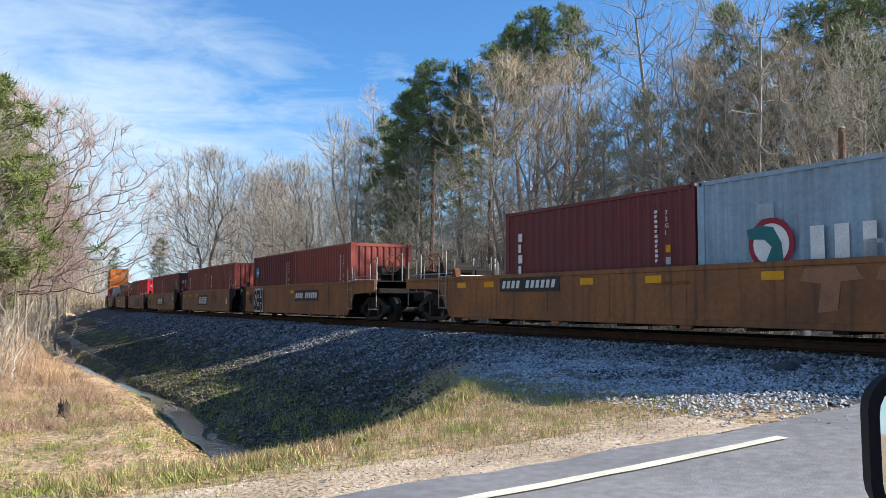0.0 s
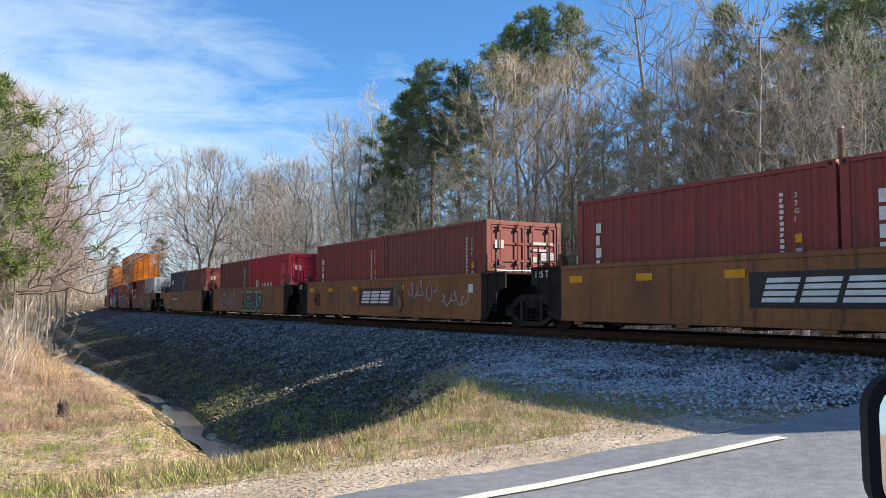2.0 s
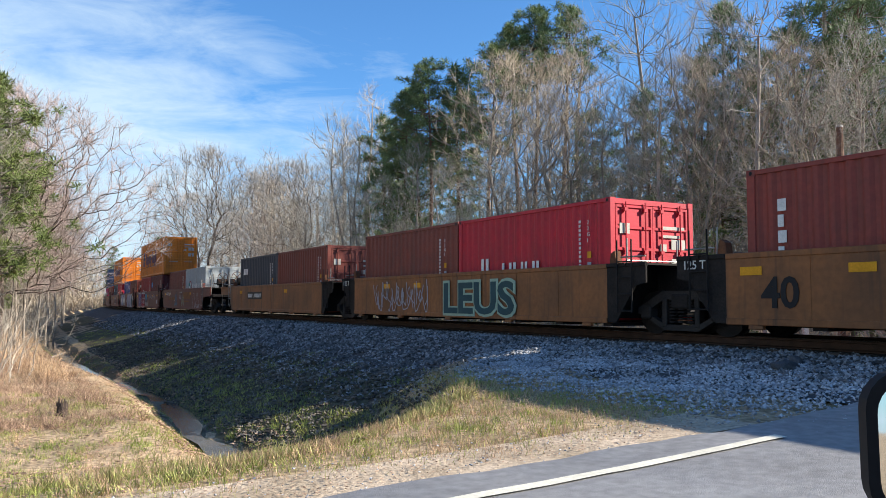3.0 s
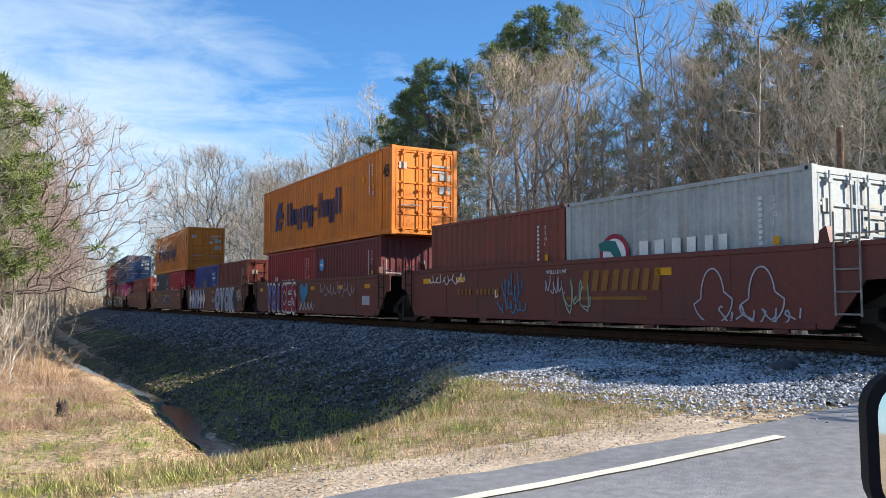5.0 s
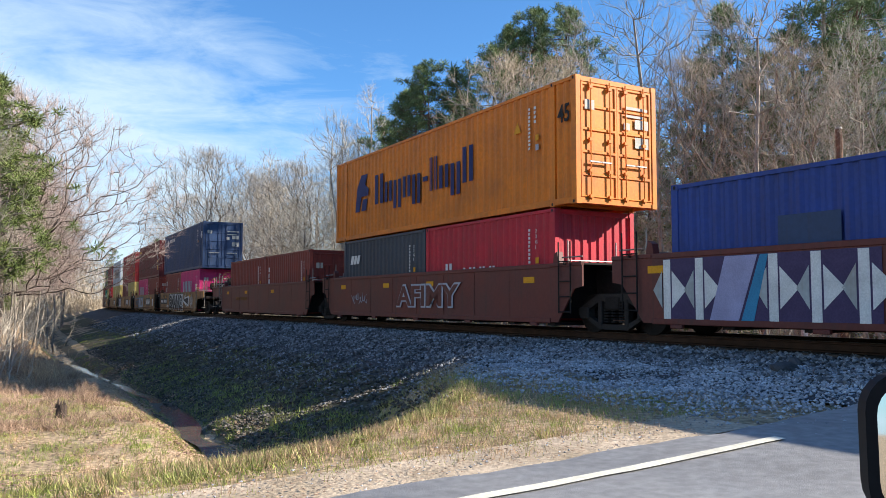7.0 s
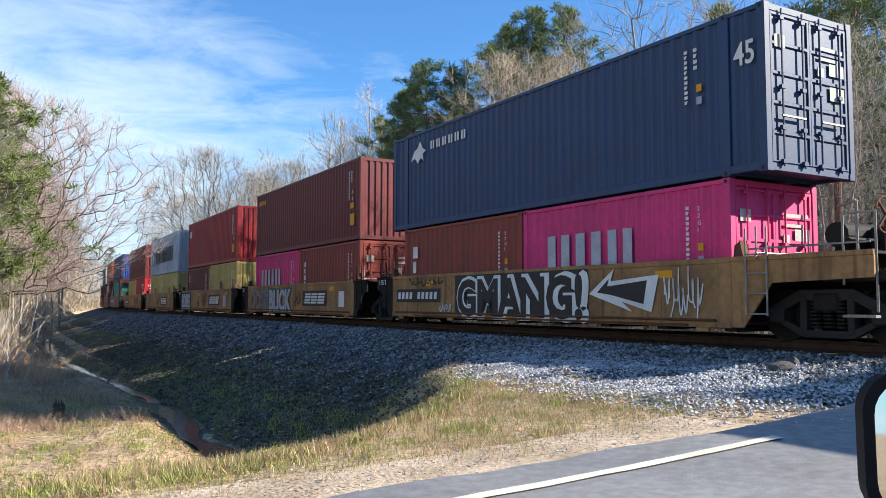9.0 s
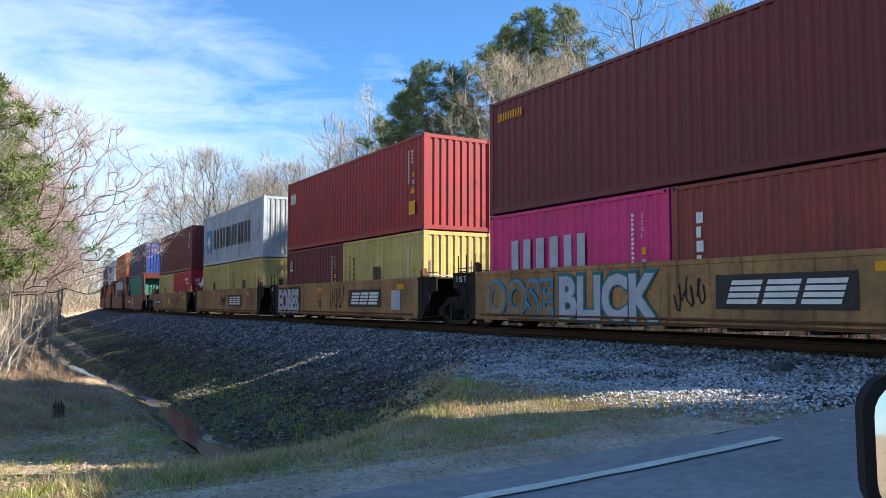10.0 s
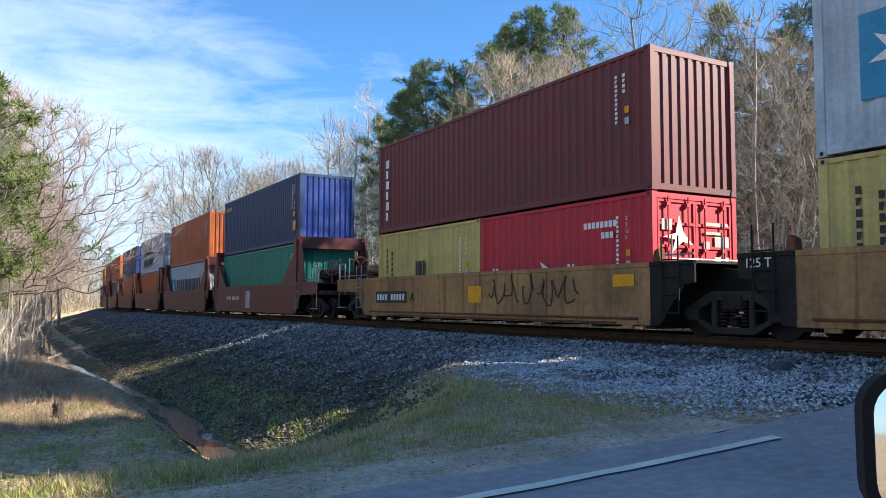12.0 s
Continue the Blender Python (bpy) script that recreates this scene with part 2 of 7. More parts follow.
def ground_material():
    """Earth, sand and turf in patches."""
    m = material("sandy_earth_and_turf", (0.46, 0.34, 0.215), (0.26, 0.19, 0.115), 0.9, 0.95, 0.0, 1.0, 22.0, 0.5)
    n, k = m.node_tree.nodes, m.node_tree.links
    tc = n.new("ShaderNodeTexCoord")
    turf = n.new("ShaderNodeTexNoise")
    turf.inputs["Scale"].default_value, turf.inputs["Detail"].default_value = 0.9, 8.0
    k.new(tc.outputs["Object"], turf.inputs["Vector"])
    rg = n.new("ShaderNodeMapRange")
    rg.inputs["From Min"].default_value, rg.inputs["From Max"].default_value = 0.5, 0.66
    rg.inputs["To Max"].default_value = 0.5
    k.new(turf.outputs["Fac"], rg.inputs["Value"])
    mx = n.new("ShaderNodeMix")
    mx.data_type = "RGBA"
    mx.inputs["B"].default_value = (0.22, 0.18, 0.085, 1)
    b = n["Principled BSDF"]
    k.new(b.inputs["Base Color"].links[0].from_socket, mx.inputs["A"])
    k.new(rg.outputs["Result"], mx.inputs["Factor"])
    k.new(mx.outputs["Result"], b.inputs["Base Color"])
    return m


EARTH = ground_material()


# ---- mesh helpers ----
class Geo:
    """Collects points and faces of one mesh."""

    def __init__(self):
        self.v, self.f = [], []

    def add(self, verts, faces):
        o = len(self.v)
        self.v += [tuple(p) for p in verts]
        self.f += [tuple(i + o for i in q) for q in faces]
        return self

    def box(self, x0, x1, y0, y1, z0, z1, c=0.0):
        """A box; c: chamfer of its edges along x, y and z."""
        if not c:
            return self.add([(x, y, z) for x in (x0, x1) for y in (y0, y1) for z in (z0, z1)],
                            [(0, 1, 3, 2), (4, 6, 7, 5), (0, 4, 5, 1), (2, 3, 7, 6), (0, 2, 6, 4), (1, 5, 7, 3)])
        bm = bmesh.new()
        bmesh.ops.create_cube(bm, size=1.0)
        for q in bm.verts:
            q.co = ((x0 + x1) / 2 + q.co.x * (x1 - x0), (y0 + y1) / 2 + q.co.y * (y1 - y0), (z0 + z1) / 2 + q.co.z * (z1 - z0))
        bmesh.ops.bevel(bm, geom=bm.edges[:], offset=c, segments=1, affect="EDGES")
        bm.verts.index_update()
        self.add([q.co for q in bm.verts], [[q.index for q in f.verts] for f in bm.faces])
        bm.free()
        return self

    def prism(self, outline, y0, y1):
        """An (x, z) outline pushed from y0 to y1."""
        n = len(outline)
        vs = [(x, y0, z) for x, z in outline] + [(x, y1, z) for x, z in outline]
        fs = [tuple(range(n)), tuple(range(2 * n - 1, n - 1, -1))] + [(i, i + n, (i + 1) % n + n, (i + 1) % n) for i in range(n)]
        return self.add(vs, fs)

    def tube(self, a, b, r0, r1=None, sides=8, caps=True):
        a, b = Vector(a), Vector(b)
        r1 = r0 if r1 is None else r1
        w = (b - a).normalized()
        u = w.orthogonal().normalized()
        t = w.cross(u)
        ring = lambda p, r: [p + (u * math.cos(2 * math.pi * i / sides) + t * math.sin(2 * math.pi * i / sides)) * r for i in range(sides)]
        fs = [(i, (i + 1) % sides, (i + 1) % sides + sides, i + sides) for i in range(sides)]
        if caps:
            fs += [tuple(range(sides - 1, -1, -1)), tuple(range(sides, 2 * sides))]
        return self.add(ring(a, r0) + ring(b, r1), fs)

    def mesh(self, name, mat, smooth=False):
        me = bpy.data.meshes.new(name)
        me.from_pydata(self.v, [], self.f)
        me.materials.append(mat)
        if smooth:
            me.polygons.foreach_set("use_smooth", [True] * len(me.polygons))
        me.update()
        return me


def shared(name, me, parent, mat=None, m=None, label=""):
    """A part on a mesh that others may share; its own material sits on the object."""
    ob = new(name, me)
    ob.parent = parent
    if m is not None:
        ob.matrix_basis = m
    if mat is not None:
        ob.material_slots[0].link = "OBJECT"
        ob.material_slots[0].material = mat
    if label:
        tagged(ob, label)
    return ob


def part(name, geo, mat, parent, label="", smooth=False):
    """Links a Geo as one mesh under a thing or a part."""
    ob = new(name, geo.mesh(name, mat, smooth))
    ob.parent = parent
    if label:
        tagged(ob, label)
    return ob


def thing(name, label, category, group="", m=None, kind=""):
    ob = new(name)
    ob.empty_display_size = 0.2
    if m is not None:
        ob.matrix_basis = m
    return tagged(ob, label, category, group, kind)


TEXTS = {}


def text_mesh(words, bold=0.0, spacing=1.0):
    """Lettering as a thin mesh, 1 high in capitals, standing in the xz plane and facing -y; starts at x = 0."""
    key = (words, bold, spacing)
    if key not in TEXTS:
        cu = bpy.data.curves.new("lettering", "FONT")
        cu.body, cu.size, cu.extrude, cu.offset, cu.space_character, cu.resolution_u = words, 1.37, 0.004, bold, spacing, 3
        ob = bpy.data.objects.new("lettering", cu)
        scene.collection.objects.link(ob)
        me = bpy.data.meshes.new_from_object(ob.evaluated_get(bpy.context.evaluated_depsgraph_get()))
        bpy.data.objects.remove(ob)
        me.materials.clear()
        me.materials.append(WHITE)
        me.transform(Matrix.Rotation(radians(90), 4, "X"))
        x0 = min(q.co.x for q in me.vertices)
        me.transform(Matrix.Translation((-x0, 0, 0)))
        width = max(q.co.x for q in me.vertices)
        TEXTS[key] = (me, width)
    return TEXTS[key]

# ---- the line of the track ----
HEAD, K0, K1, START = -1.0483, 0.000597, -5.66e-6, Vector((0.0, 24.717))
GRADE = 0.00355
_step = 0.5
_s = np.arange(-460, 120.01, _step)


def _heading(s):
    """Heading of the line; the bend keeps its radius far out."""
    a = np.clip(s, -130, 40)
    k = K0 + K1 * a
    return HEAD + K0 * a + K1 * a * a / 2 + k * (s - a)


_mid = _heading(_s[:-1] + _step / 2)
_x = np.concatenate([[0], np.cumsum(np.cos(_mid) * _step)])
_y = np.concatenate([[0], np.cumsum(np.sin(_mid) * _step)])
_zero = int(round(460 / _step))
_x, _y = _x - _x[_zero] + START.x, _y - _y[_zero] + START.y


def track_xy(s):
    return np.interp(s, _s, _x), np.interp(s, _s, _y)


def rail_z(s):
    return GRADE * np.clip(s, -150, 25)


def on_track(s, reach=7.8, z=0.0):
    """Pose of a vehicle whose middle is at s and whose ends follow the line."""
    ax, ay = track_xy(s - reach)
    bx, by = track_xy(s + reach)
    return pose((ax + bx) / 2, (ay + by) / 2, rail_z(s) + z, 0, 0, math.degrees(math.atan2(by - ay, bx - ax)))


AXIS, SIDE = Vector((math.cos(HEAD), math.sin(HEAD))), Vector((math.sin(HEAD), -math.cos(HEAD)))
_u = (_x - START.x) * AXIS.x + (_y - START.y) * AXIS.y
_w = (_x - START.x) * SIDE.x + (_y - START.y) * SIDE.y


def plan(s, d):
    """World x, y of a place s along the line and d to its side (towards the road side)."""
    w = np.interp(s, _u, _w) + d
    return START.x + AXIS.x * s + SIDE.x * w, START.y + AXIS.y * s + SIDE.y * w


def smooth(a):
    a = np.clip(a, 0, 1)
    return a * a * (3 - 2 * a)


def crest_at(d):
    """Where the causeway's level top begins."""
    return np.interp(d, [1.6, 5.8, 6.6, 7.5, 8.9, 10.3, 13, 20], [7.5, 10.6, 12.5, 13.4, 14.4, 15.2, 15.7, 16.2])


def ditch_d(s):
    """Where the ditch runs: it winds a little beside the line."""
    return np.interp(s, [-60, -25, -14.6, -8.6, -2.2, 1.8, 4.8, 7.5, 11], [8.9, 9.1, 8.9, 8.45, 7.95, 8.1, 8.45, 8.5, 8.6])


def ground_z(s, d):
    """Height of the ground: track bed, embankment with a ditch at its foot, and the road's causeway across it."""
    s, d = np.asarray(s, float), np.asarray(d, float)
    wander = (ditch_d(s) - 8.45) * np.clip((d - 5) / 2.5, 0, 1) * np.clip((12.5 - d) / 3, 0, 1)
    bank = np.interp(d - wander, [-200, -70, -28, -9, -6.5, -2.6, -1.6, 1.6, 2.4, 7.9, 8.15, 8.8, 9.8, 12, 20, 60],
                     [9.0, 4.5, -0.5, -1.1, -1.2, -0.42, -0.25, -0.25, -0.36, -2.1, -2.3, -2.24, -1.6, -1.42, -1.3, -0.6])
    level = np.interp(d, [-200, -70, -28, -9, -5, -1.6, 1.6, 3, 4, 5, 6, 7, 8, 9, 10, 11, 13, 60], [9.0, 4.5, -0.3, -0.8, -0.6, -0.25, -0.25, -0.38, -0.452, -0.52, -0.58, -0.635, -0.68, -0.715, -0.74, -0.755, -0.765, -0.9])
    crest = crest_at(d)
    run = np.interp(d, [2.4, 6, 9, 11, 20], [3.5, 3.4, 4.2, 5.2, 6.0])
    f = smooth((s - (crest - run)) / run)
    rough = 0.05 * np.sin(s * 1.7 + d * 0.9) * np.sin(d * 1.3 - s * 0.6) + 0.03 * np.sin(s * 4.1) * np.sin(d * 3.7)
    mound = 0.22 * np.exp(-((s - 8.0) / 2.6) ** 2 - ((d - 10.2) / 0.9) ** 2) + 0.15 * np.exp(-((s - 3.5) / 1.6) ** 2 - ((d - 10.6) / 0.8) ** 2)
    keep = np.clip((np.abs(d) - 1.8) / 2, 0, 1) * np.clip((15.2 - s) / 2, 0, 1)
    return bank * (1 - f) + level * f + (rough + mound) * keep + np.clip(rail_z(s), -0.5, 0.1) * np.clip(1.6 - np.abs(d) / 12, 0, 1)


def grid_object(name, ss, dd, mat, lift=0.0):
    S, Dd = np.meshgrid(ss, dd, indexing="ij")
    X, Y = plan(S, Dd)
    Z = ground_z(S, Dd) + lift
    vs = np.stack([X, Y, Z], -1).reshape(-1, 3)
    a, b = len(ss), len(dd)
    fs = [(i * b + j, (i + 1) * b + j, (i + 1) * b + j + 1, i * b + j + 1) for i in range(a - 1) for j in range(b - 1)]
    me = bpy.data.meshes.new(name)
    me.from_pydata(vs.tolist(), [], fs)
    me.materials.append(mat)
    me.polygons.foreach_set("use_smooth", [True] * len(me.polygons))
    if me.polygons[0].normal.z < 0:
        me.flip_normals()
    me.update()
    return new(name, me)


far = np.array([-2600, -1200, -600, -350, -250, -200, -170])
ss = np.concatenate([far, np.arange(-150, -40, 3.0), np.arange(-40, 26, 0.4), np.array([28, 32, 40, 60, 100, 200, 400, 1000, 2600])])
dd = np.concatenate([far, np.array([-150, -120, -90, -70, -50, -40, -30, -24, -20, -17, -14, -12]), np.arange(-10, 24, 0.3), np.array([25, 28, 34, 44, 60, 90, 150, 300, 700, 1500, 2600])])
ground = tagged(grid_object("ground", ss, dd, EARTH), "sandy earth with patchy spring turf and a drainage ditch", "ground", kind="structure")

# ballast bed over the embankment, with a ragged lower edge
ss = np.concatenate([np.arange(-330, -60, 6.0), np.arange(-60, 40, 0.5)])
bed = grid_object("ballast_bed", ss, np.concatenate([np.arange(-3.6, 2.6, 0.4), np.arange(2.6, 4.9, 0.4)]), BALLAST, 0.03)
tagged(bed, "grey crushed stone ballast shoulder under the rails", "ballast", kind="structure")

tagged(grid_object("sandy_verge", np.arange(15.45, 16.45, 0.125), np.arange(6.0, 16, 0.3), SAND, 0.012), "bare pinkish sand along the road edge", "verge", kind="structure")
ss = np.concatenate([np.arange(-160, -60, 6.0), np.arange(-60, 8.3, 0.5)])
tagged(grid_object("embankment", ss, np.arange(4.4, 7.7, 0.4), SOIL, 0.018), "dark mossy soil of the embankment's foot", "embankment", kind="structure")

# road: a strip along the causeway, its edge a little broken
def road_strip(name, s0, s1, mat, lift, d0=-4.2, d1=60, ragged=0.0):
    g = Geo()
    ds = np.concatenate([np.arange(d0, 20, 0.35), np.arange(20, d1, 5.0)])
    rows = []
    for i, d in enumerate(ds):
        jig = ragged * (math.sin(d * 3.1) * 0.5 + math.sin(d * 7.7 + 1) * 0.3 + random.uniform(-0.4, 0.4))
        drift = 0.12 * math.exp(-((d - 5.5) / 2.0) ** 2)
        row = []
        for s, e in ((s0 + jig + drift, 0), (s0 + 0.12 + jig + drift, 1), ((s0 + s1) / 2, 1), (s1, 1)):
            x, y = plan(s, d)
            z = float(ground_z(max(s, 16.5), d)) + (lift if e else -0.03)
            row.append((float(x), float(y), z))
        rows.append(row)
    vs = [p for r in rows for p in r]
    n = len(rows[0])
    fs = [(i * n + j, i * n + j + 1, (i + 1) * n + j + 1, (i + 1) * n + j) for i in range(len(rows) - 1) for j in range(n - 1)]
    g.add(vs, fs)
    me = g.mesh(name, mat, True)
    if me.polygons[0].normal.z < 0:
        me.flip_normals()
    return new(name, me)


road = tagged(road_strip("road", 16.22, 23.5, ASPHALT, 0.05, -4.2, 70, 0.06), "worn grey asphalt road climbing to a level crossing", "road", kind="structure")


def line_strip(name, s0, s1, d0, d1, lift, label):
    """A painted stripe on the road from d0 to d1."""
    g = Geo()
    ds = np.arange(d0, d1, 0.25)
    vs = []
    for i, d in enumerate(ds):
        drift = 0.0
        for s in (s0, s1):
            x, y = plan(s + drift + random.uniform(-0.008, 0.008), d)
            vs.append((float(x), float(y), float(ground_z(20, d)) + 0.05 + lift))
    fs = [(2 * i, 2 * i + 1, 2 * i + 3, 2 * i + 2) for i in range(len(ds) - 1)]
    g.add(vs, fs)
    me = g.mesh(name, ROADPAINT)
    if me.polygons[0].normal.z < 0:
        me.flip_normals()
    return tagged(new(name, me), label, "road marking", kind="structure")


line_strip("road_marking", 16.90, 17.02, 6.5, 60, 0.004, "worn white edge line painted on asphalt")

# the ditch's wet bed follows its windings
g, offs, ts = Geo(), np.array([-0.95, -0.6, -0.3, 0.0, 0.3, 0.55, 0.8]), np.arange(-110, 11.5, 0.6)
rows = []
for s in ts:
    for o in offs:
        d = float(ditch_d(s)) + o * (1 + 0.12 * math.sin(s * 1.3 + o) + 0.08 * math.sin(s * 3.7))
        x, y = plan(s, d)
        rows.append((float(x), float(y), float(ground_z(s, d)) + 0.022))
n = len(offs)
g.add(rows, [(i * n + j, i * n + j + 1, (i + 1) * n + j + 1, (i + 1) * n + j) for i in range(len(ts) - 1) for j in range(n - 1)])
me = g.mesh("ditch_bed", WET_SOIL, True)
if me.polygons[0].normal.z < 0:
    me.flip_normals()
tagged(new("ditch_bed", me), "dark wet soil along the bed of the ditch", "ditch", kind="structure")

# water in the ditch
g = Geo()
vs, ts = [], np.arange(-60, 10.6, 0.6)
for s in ts:
    c = float(ditch_d(s)) + 0.1 * math.sin(s * 0.55) + 0.07 * math.sin(s * 1.9)
    w = 0.30 + 0.09 * math.sin(s * 0.8 + 1) + 0.06 * math.sin(s * 2.3)
    for d in (c - w, c + w):
        x, y = plan(s, d)
        vs.append((float(x), float(y), -2.205 + 0.01 * math.sin(s * 0.3) + float(np.clip(rail_z(s), -0.5, 0.1)) * 0.9))
g.add(vs, [(2 * i, 2 * i + 1, 2 * i + 3, 2 * i + 2) for i in range(len(ts) - 1)])
me = g.mesh("water", WATER, True)
if me.polygons[0].normal.z < 0:
    me.flip_normals()
tagged(new("water", me), "thin stream of shallow water in a ditch", "water", kind="structure")

# ---- rails and ties ----
track = thing("railway_track", "single railway track with rusty rails on wooden ties", "track", kind="structure")
PROFILE = [(-0.07, -0.17), (0.07, -0.17), (0.07, -0.155), (0.012, -0.135), (0.012, -0.045), (0.036, -0.035), (0.036, -0.004), (0.03, 0.0), (-0.03, 0.0), (-0.036, -0.004), (-0.036, -0.035), (-0.012, -0.045), (-0.012, -0.135), (-0.07, -0.155)]


def sweep(profile, offset, s0, s1, step, dz=0.0):
    g = Geo()
    ss = np.arange(s0, s1 + 0.01, step)
    n = len(profile)
    vs = []
    for s in ss:
        x, y = track_xy(s)
        h = _heading(s)
        nx, ny = math.sin(h), -math.cos(h)
        for a, b in profile:
            vs.append((float(x + nx * (offset + a)), float(y + ny * (offset + a)), float(rail_z(s) + b + dz)))
    fs = [(i * n + j, (i + 1) * n + j, (i + 1) * n + (j + 1) % n, i * n + (j + 1) % n) for i in range(len(ss) - 1) for j in range(n)]
    return g.add(vs, fs)


for off in (0.755, -0.755):
    r = part("rail", sweep(PROFILE, off, -330, 100, 2.5), RAIL_STEEL, track)
    part("rail_head", sweep([(-0.03, 0.0), (0.03, 0.0), (0.026, 0.003), (-0.026, 0.003)], off, -330, 100, 2.5), RAIL_HEAD, r, "polished running surface")
tie_mesh = Geo().box(-0.115, 0.115, -1.3, 1.3, -0.18, 0.0, 0.012).mesh("tie", TIE_WOOD)
for i in range(150):
    s = -52 + 0.5 * i
    ob = shared("tie", tie_mesh, track, None, on_track(s, 0.5, -0.172) @ pose(0, random.uniform(-0.04, 0.04), 0, 0, 0, random.uniform(-1, 1)))

# ---- containers ----
FT = 0.3048
CW = 2.438
CACHE = {}


def corrugated(length, height, pitch, depth, flat_part=0.26, slope=0.24):
    """A wall in the xz plane, folded in trapezoids towards +y, y = 0 outermost."""
    n = max(1, int(round(length / pitch)))
    p = length / n
    xs = []
    for i in range(n):
        x = -length / 2 + i * p
        xs += [(x, 0), (x + flat_part * p, 0), (x + (flat_part + slope) * p, depth), (x + (1 - slope) * p, depth)]
    xs.append((length / 2, 0))
    g = Geo()
    vs = [(x, y, z) for x, y in xs for z in (0, height)]
    return g.add(vs, [(2 * i, 2 * i + 2, 2 * i + 3, 2 * i + 1) for i in range(len(xs) - 1)])


def container_meshes(feet, high):
    key = (feet, high)
    if key in CACHE:
        return CACHE[key]
    L, H = feet * FT - (0.04 if feet == 20 else 0), 2.896 if high else 2.591
    any_mat = RED
    m = {}
    w = corrugated(L - 0.28, H - 0.24, 0.28, 0.036)
    m["side_wall"] = w.mesh("side_wall", any_mat)
    e = corrugated(CW - 0.26, H - 0.26, 0.25, 0.036, 0.46, 0.15)
    m["end_wall"] = e.mesh("end_wall", any_mat)
    r = Geo().box(-L / 2 + 0.1, L / 2 - 0.1, -CW / 2 + 0.05, CW / 2 - 0.05, H - 0.05, H - 0.03)
    x = -L / 2 + 0.3
    while x < L / 2 - 0.3:
        r.box(x, x + 0.1, -CW / 2 + 0.15, CW / 2 - 0.15, H - 0.031, H - 0.012)
        x += 0.21
    m["roof"] = r.mesh("roof", any_mat)
    f = Geo()
    posts = [L / 2 - 0.08, -L / 2 + 0.08]
    for px in posts:
        for py in (-1, 1):
            f.box(px - 0.08, px + 0.08, py * (CW / 2 - 0.07) - 0.07, py * (CW / 2 - 0.07) + 0.07, 0.1, H - 0.1, 0.008)
        f.box(px - 0.06, px + 0.06, -CW / 2 + 0.14, CW / 2 - 0.14, 0.02, 0.15, 0.006)
        f.box(px - 0.06, px + 0.06, -CW / 2 + 0.14, CW / 2 - 0.14, H - 0.13, H - 0.012, 0.006)
    if feet == 45:
        for px in (6.096 - 0.08, -6.096 + 0.08):
            for py in (-1, 1):
                f.box(px - 0.09, px + 0.09, py * (CW / 2 - 0.04) - 0.04, py * (CW / 2 - 0.04) + 0.038, 0.1, H - 0.1, 0.006)
    for py in (-1, 1):
        f.box(-L / 2 + 0.16, L / 2 - 0.16, py * (CW / 2 - 0.04) - 0.035, py * (CW / 2 - 0.04) + 0.035, 0.03, 0.17, 0.006)
        f.box(-L / 2 + 0.16, L / 2 - 0.16, py * (CW / 2 - 0.04) - 0.03, py * (CW / 2 - 0.04) + 0.03, H - 0.09, H - 0.01, 0.006)
    f.box(-L / 2 + 0.1, L / 2 - 0.1, -CW / 2 + 0.07, CW / 2 - 0.07, 0.1, 0.14)
    for i in range(int(L / 0.6)):
        xx = -L / 2 + 0.3 + i * 0.6
        f.box(xx, xx + 0.05, -CW / 2 + 0.08, CW / 2 - 0.08, 0.03, 0.1)
    m["frame"] = f.mesh("frame", any_mat)
    c = Geo().box(-0.089, 0.089, -0.081, 0.081, -0.059, 0.059, 0.008)
    m["corner_casting"] = c.mesh("corner_casting", any_mat)
    # a flat black oval on the solid casting paints the shade of its opening
    hole_shade = Geo().prism([(0.032 * math.cos(a * math.pi / 5), 0.03 * math.sin(a * math.pi / 5) * 1.2) for a in range(10)], -0.002, 0.002)
    m["hole_shade"] = hole_shade.mesh("aperture", BLACK)
    # one door leaf, hung in the yz plane, outer face at x = 0
    half = CW / 2 - 0.16
    d = Geo().box(-0.05, -0.012, 0.0, half, 0.0, H - 0.30)
    n = 5
    for i in range(n + 1):
        z = (H - 0.33) * i / n
        d.box(-0.016, 0.018, 0.02, half - 0.02, max(0, z - 0.035), min(H - 0.30, z + 0.035), 0.012)
    d.box(-0.016, 0.016, 0, 0.06, 0, H - 0.30, 0.006)
    d.box(-0.016, 0.016, half - 0.06, half, 0, H - 0.30, 0.006)
    m["door"] = d.mesh("door", any_mat)
    rod = Geo().tube((0.05, 0, -0.06), (0.05, 0, H - 0.24), 0.018, None, 6)
    for z in (0.02, 0.6, 1.3, H - 0.4):
        rod.box(0.01, 0.075, -0.05, 0.05, z - 0.035, z + 0.035)
    m["lock_rod"] = rod.mesh("lock_rod", STEEL)
    m["handle"] = Geo().box(0.05, 0.085, -0.02, 0.36, 0.78, 0.82, 0.006).mesh("handle", STEEL)
    CACHE[key] = m
    return m


def decal(parent, name, x, z, w, h, mat, y=-CW / 2 - 0.004, label="", slant=0.0):
    """A thin painted rectangle on the near side, lower left corner at x, z."""
    g = Geo().prism([(x, z), (x + w, z), (x + w + slant, z + h), (x + slant, z + h)], y - 0.003, y)
    return part(name, g, mat, parent, label)


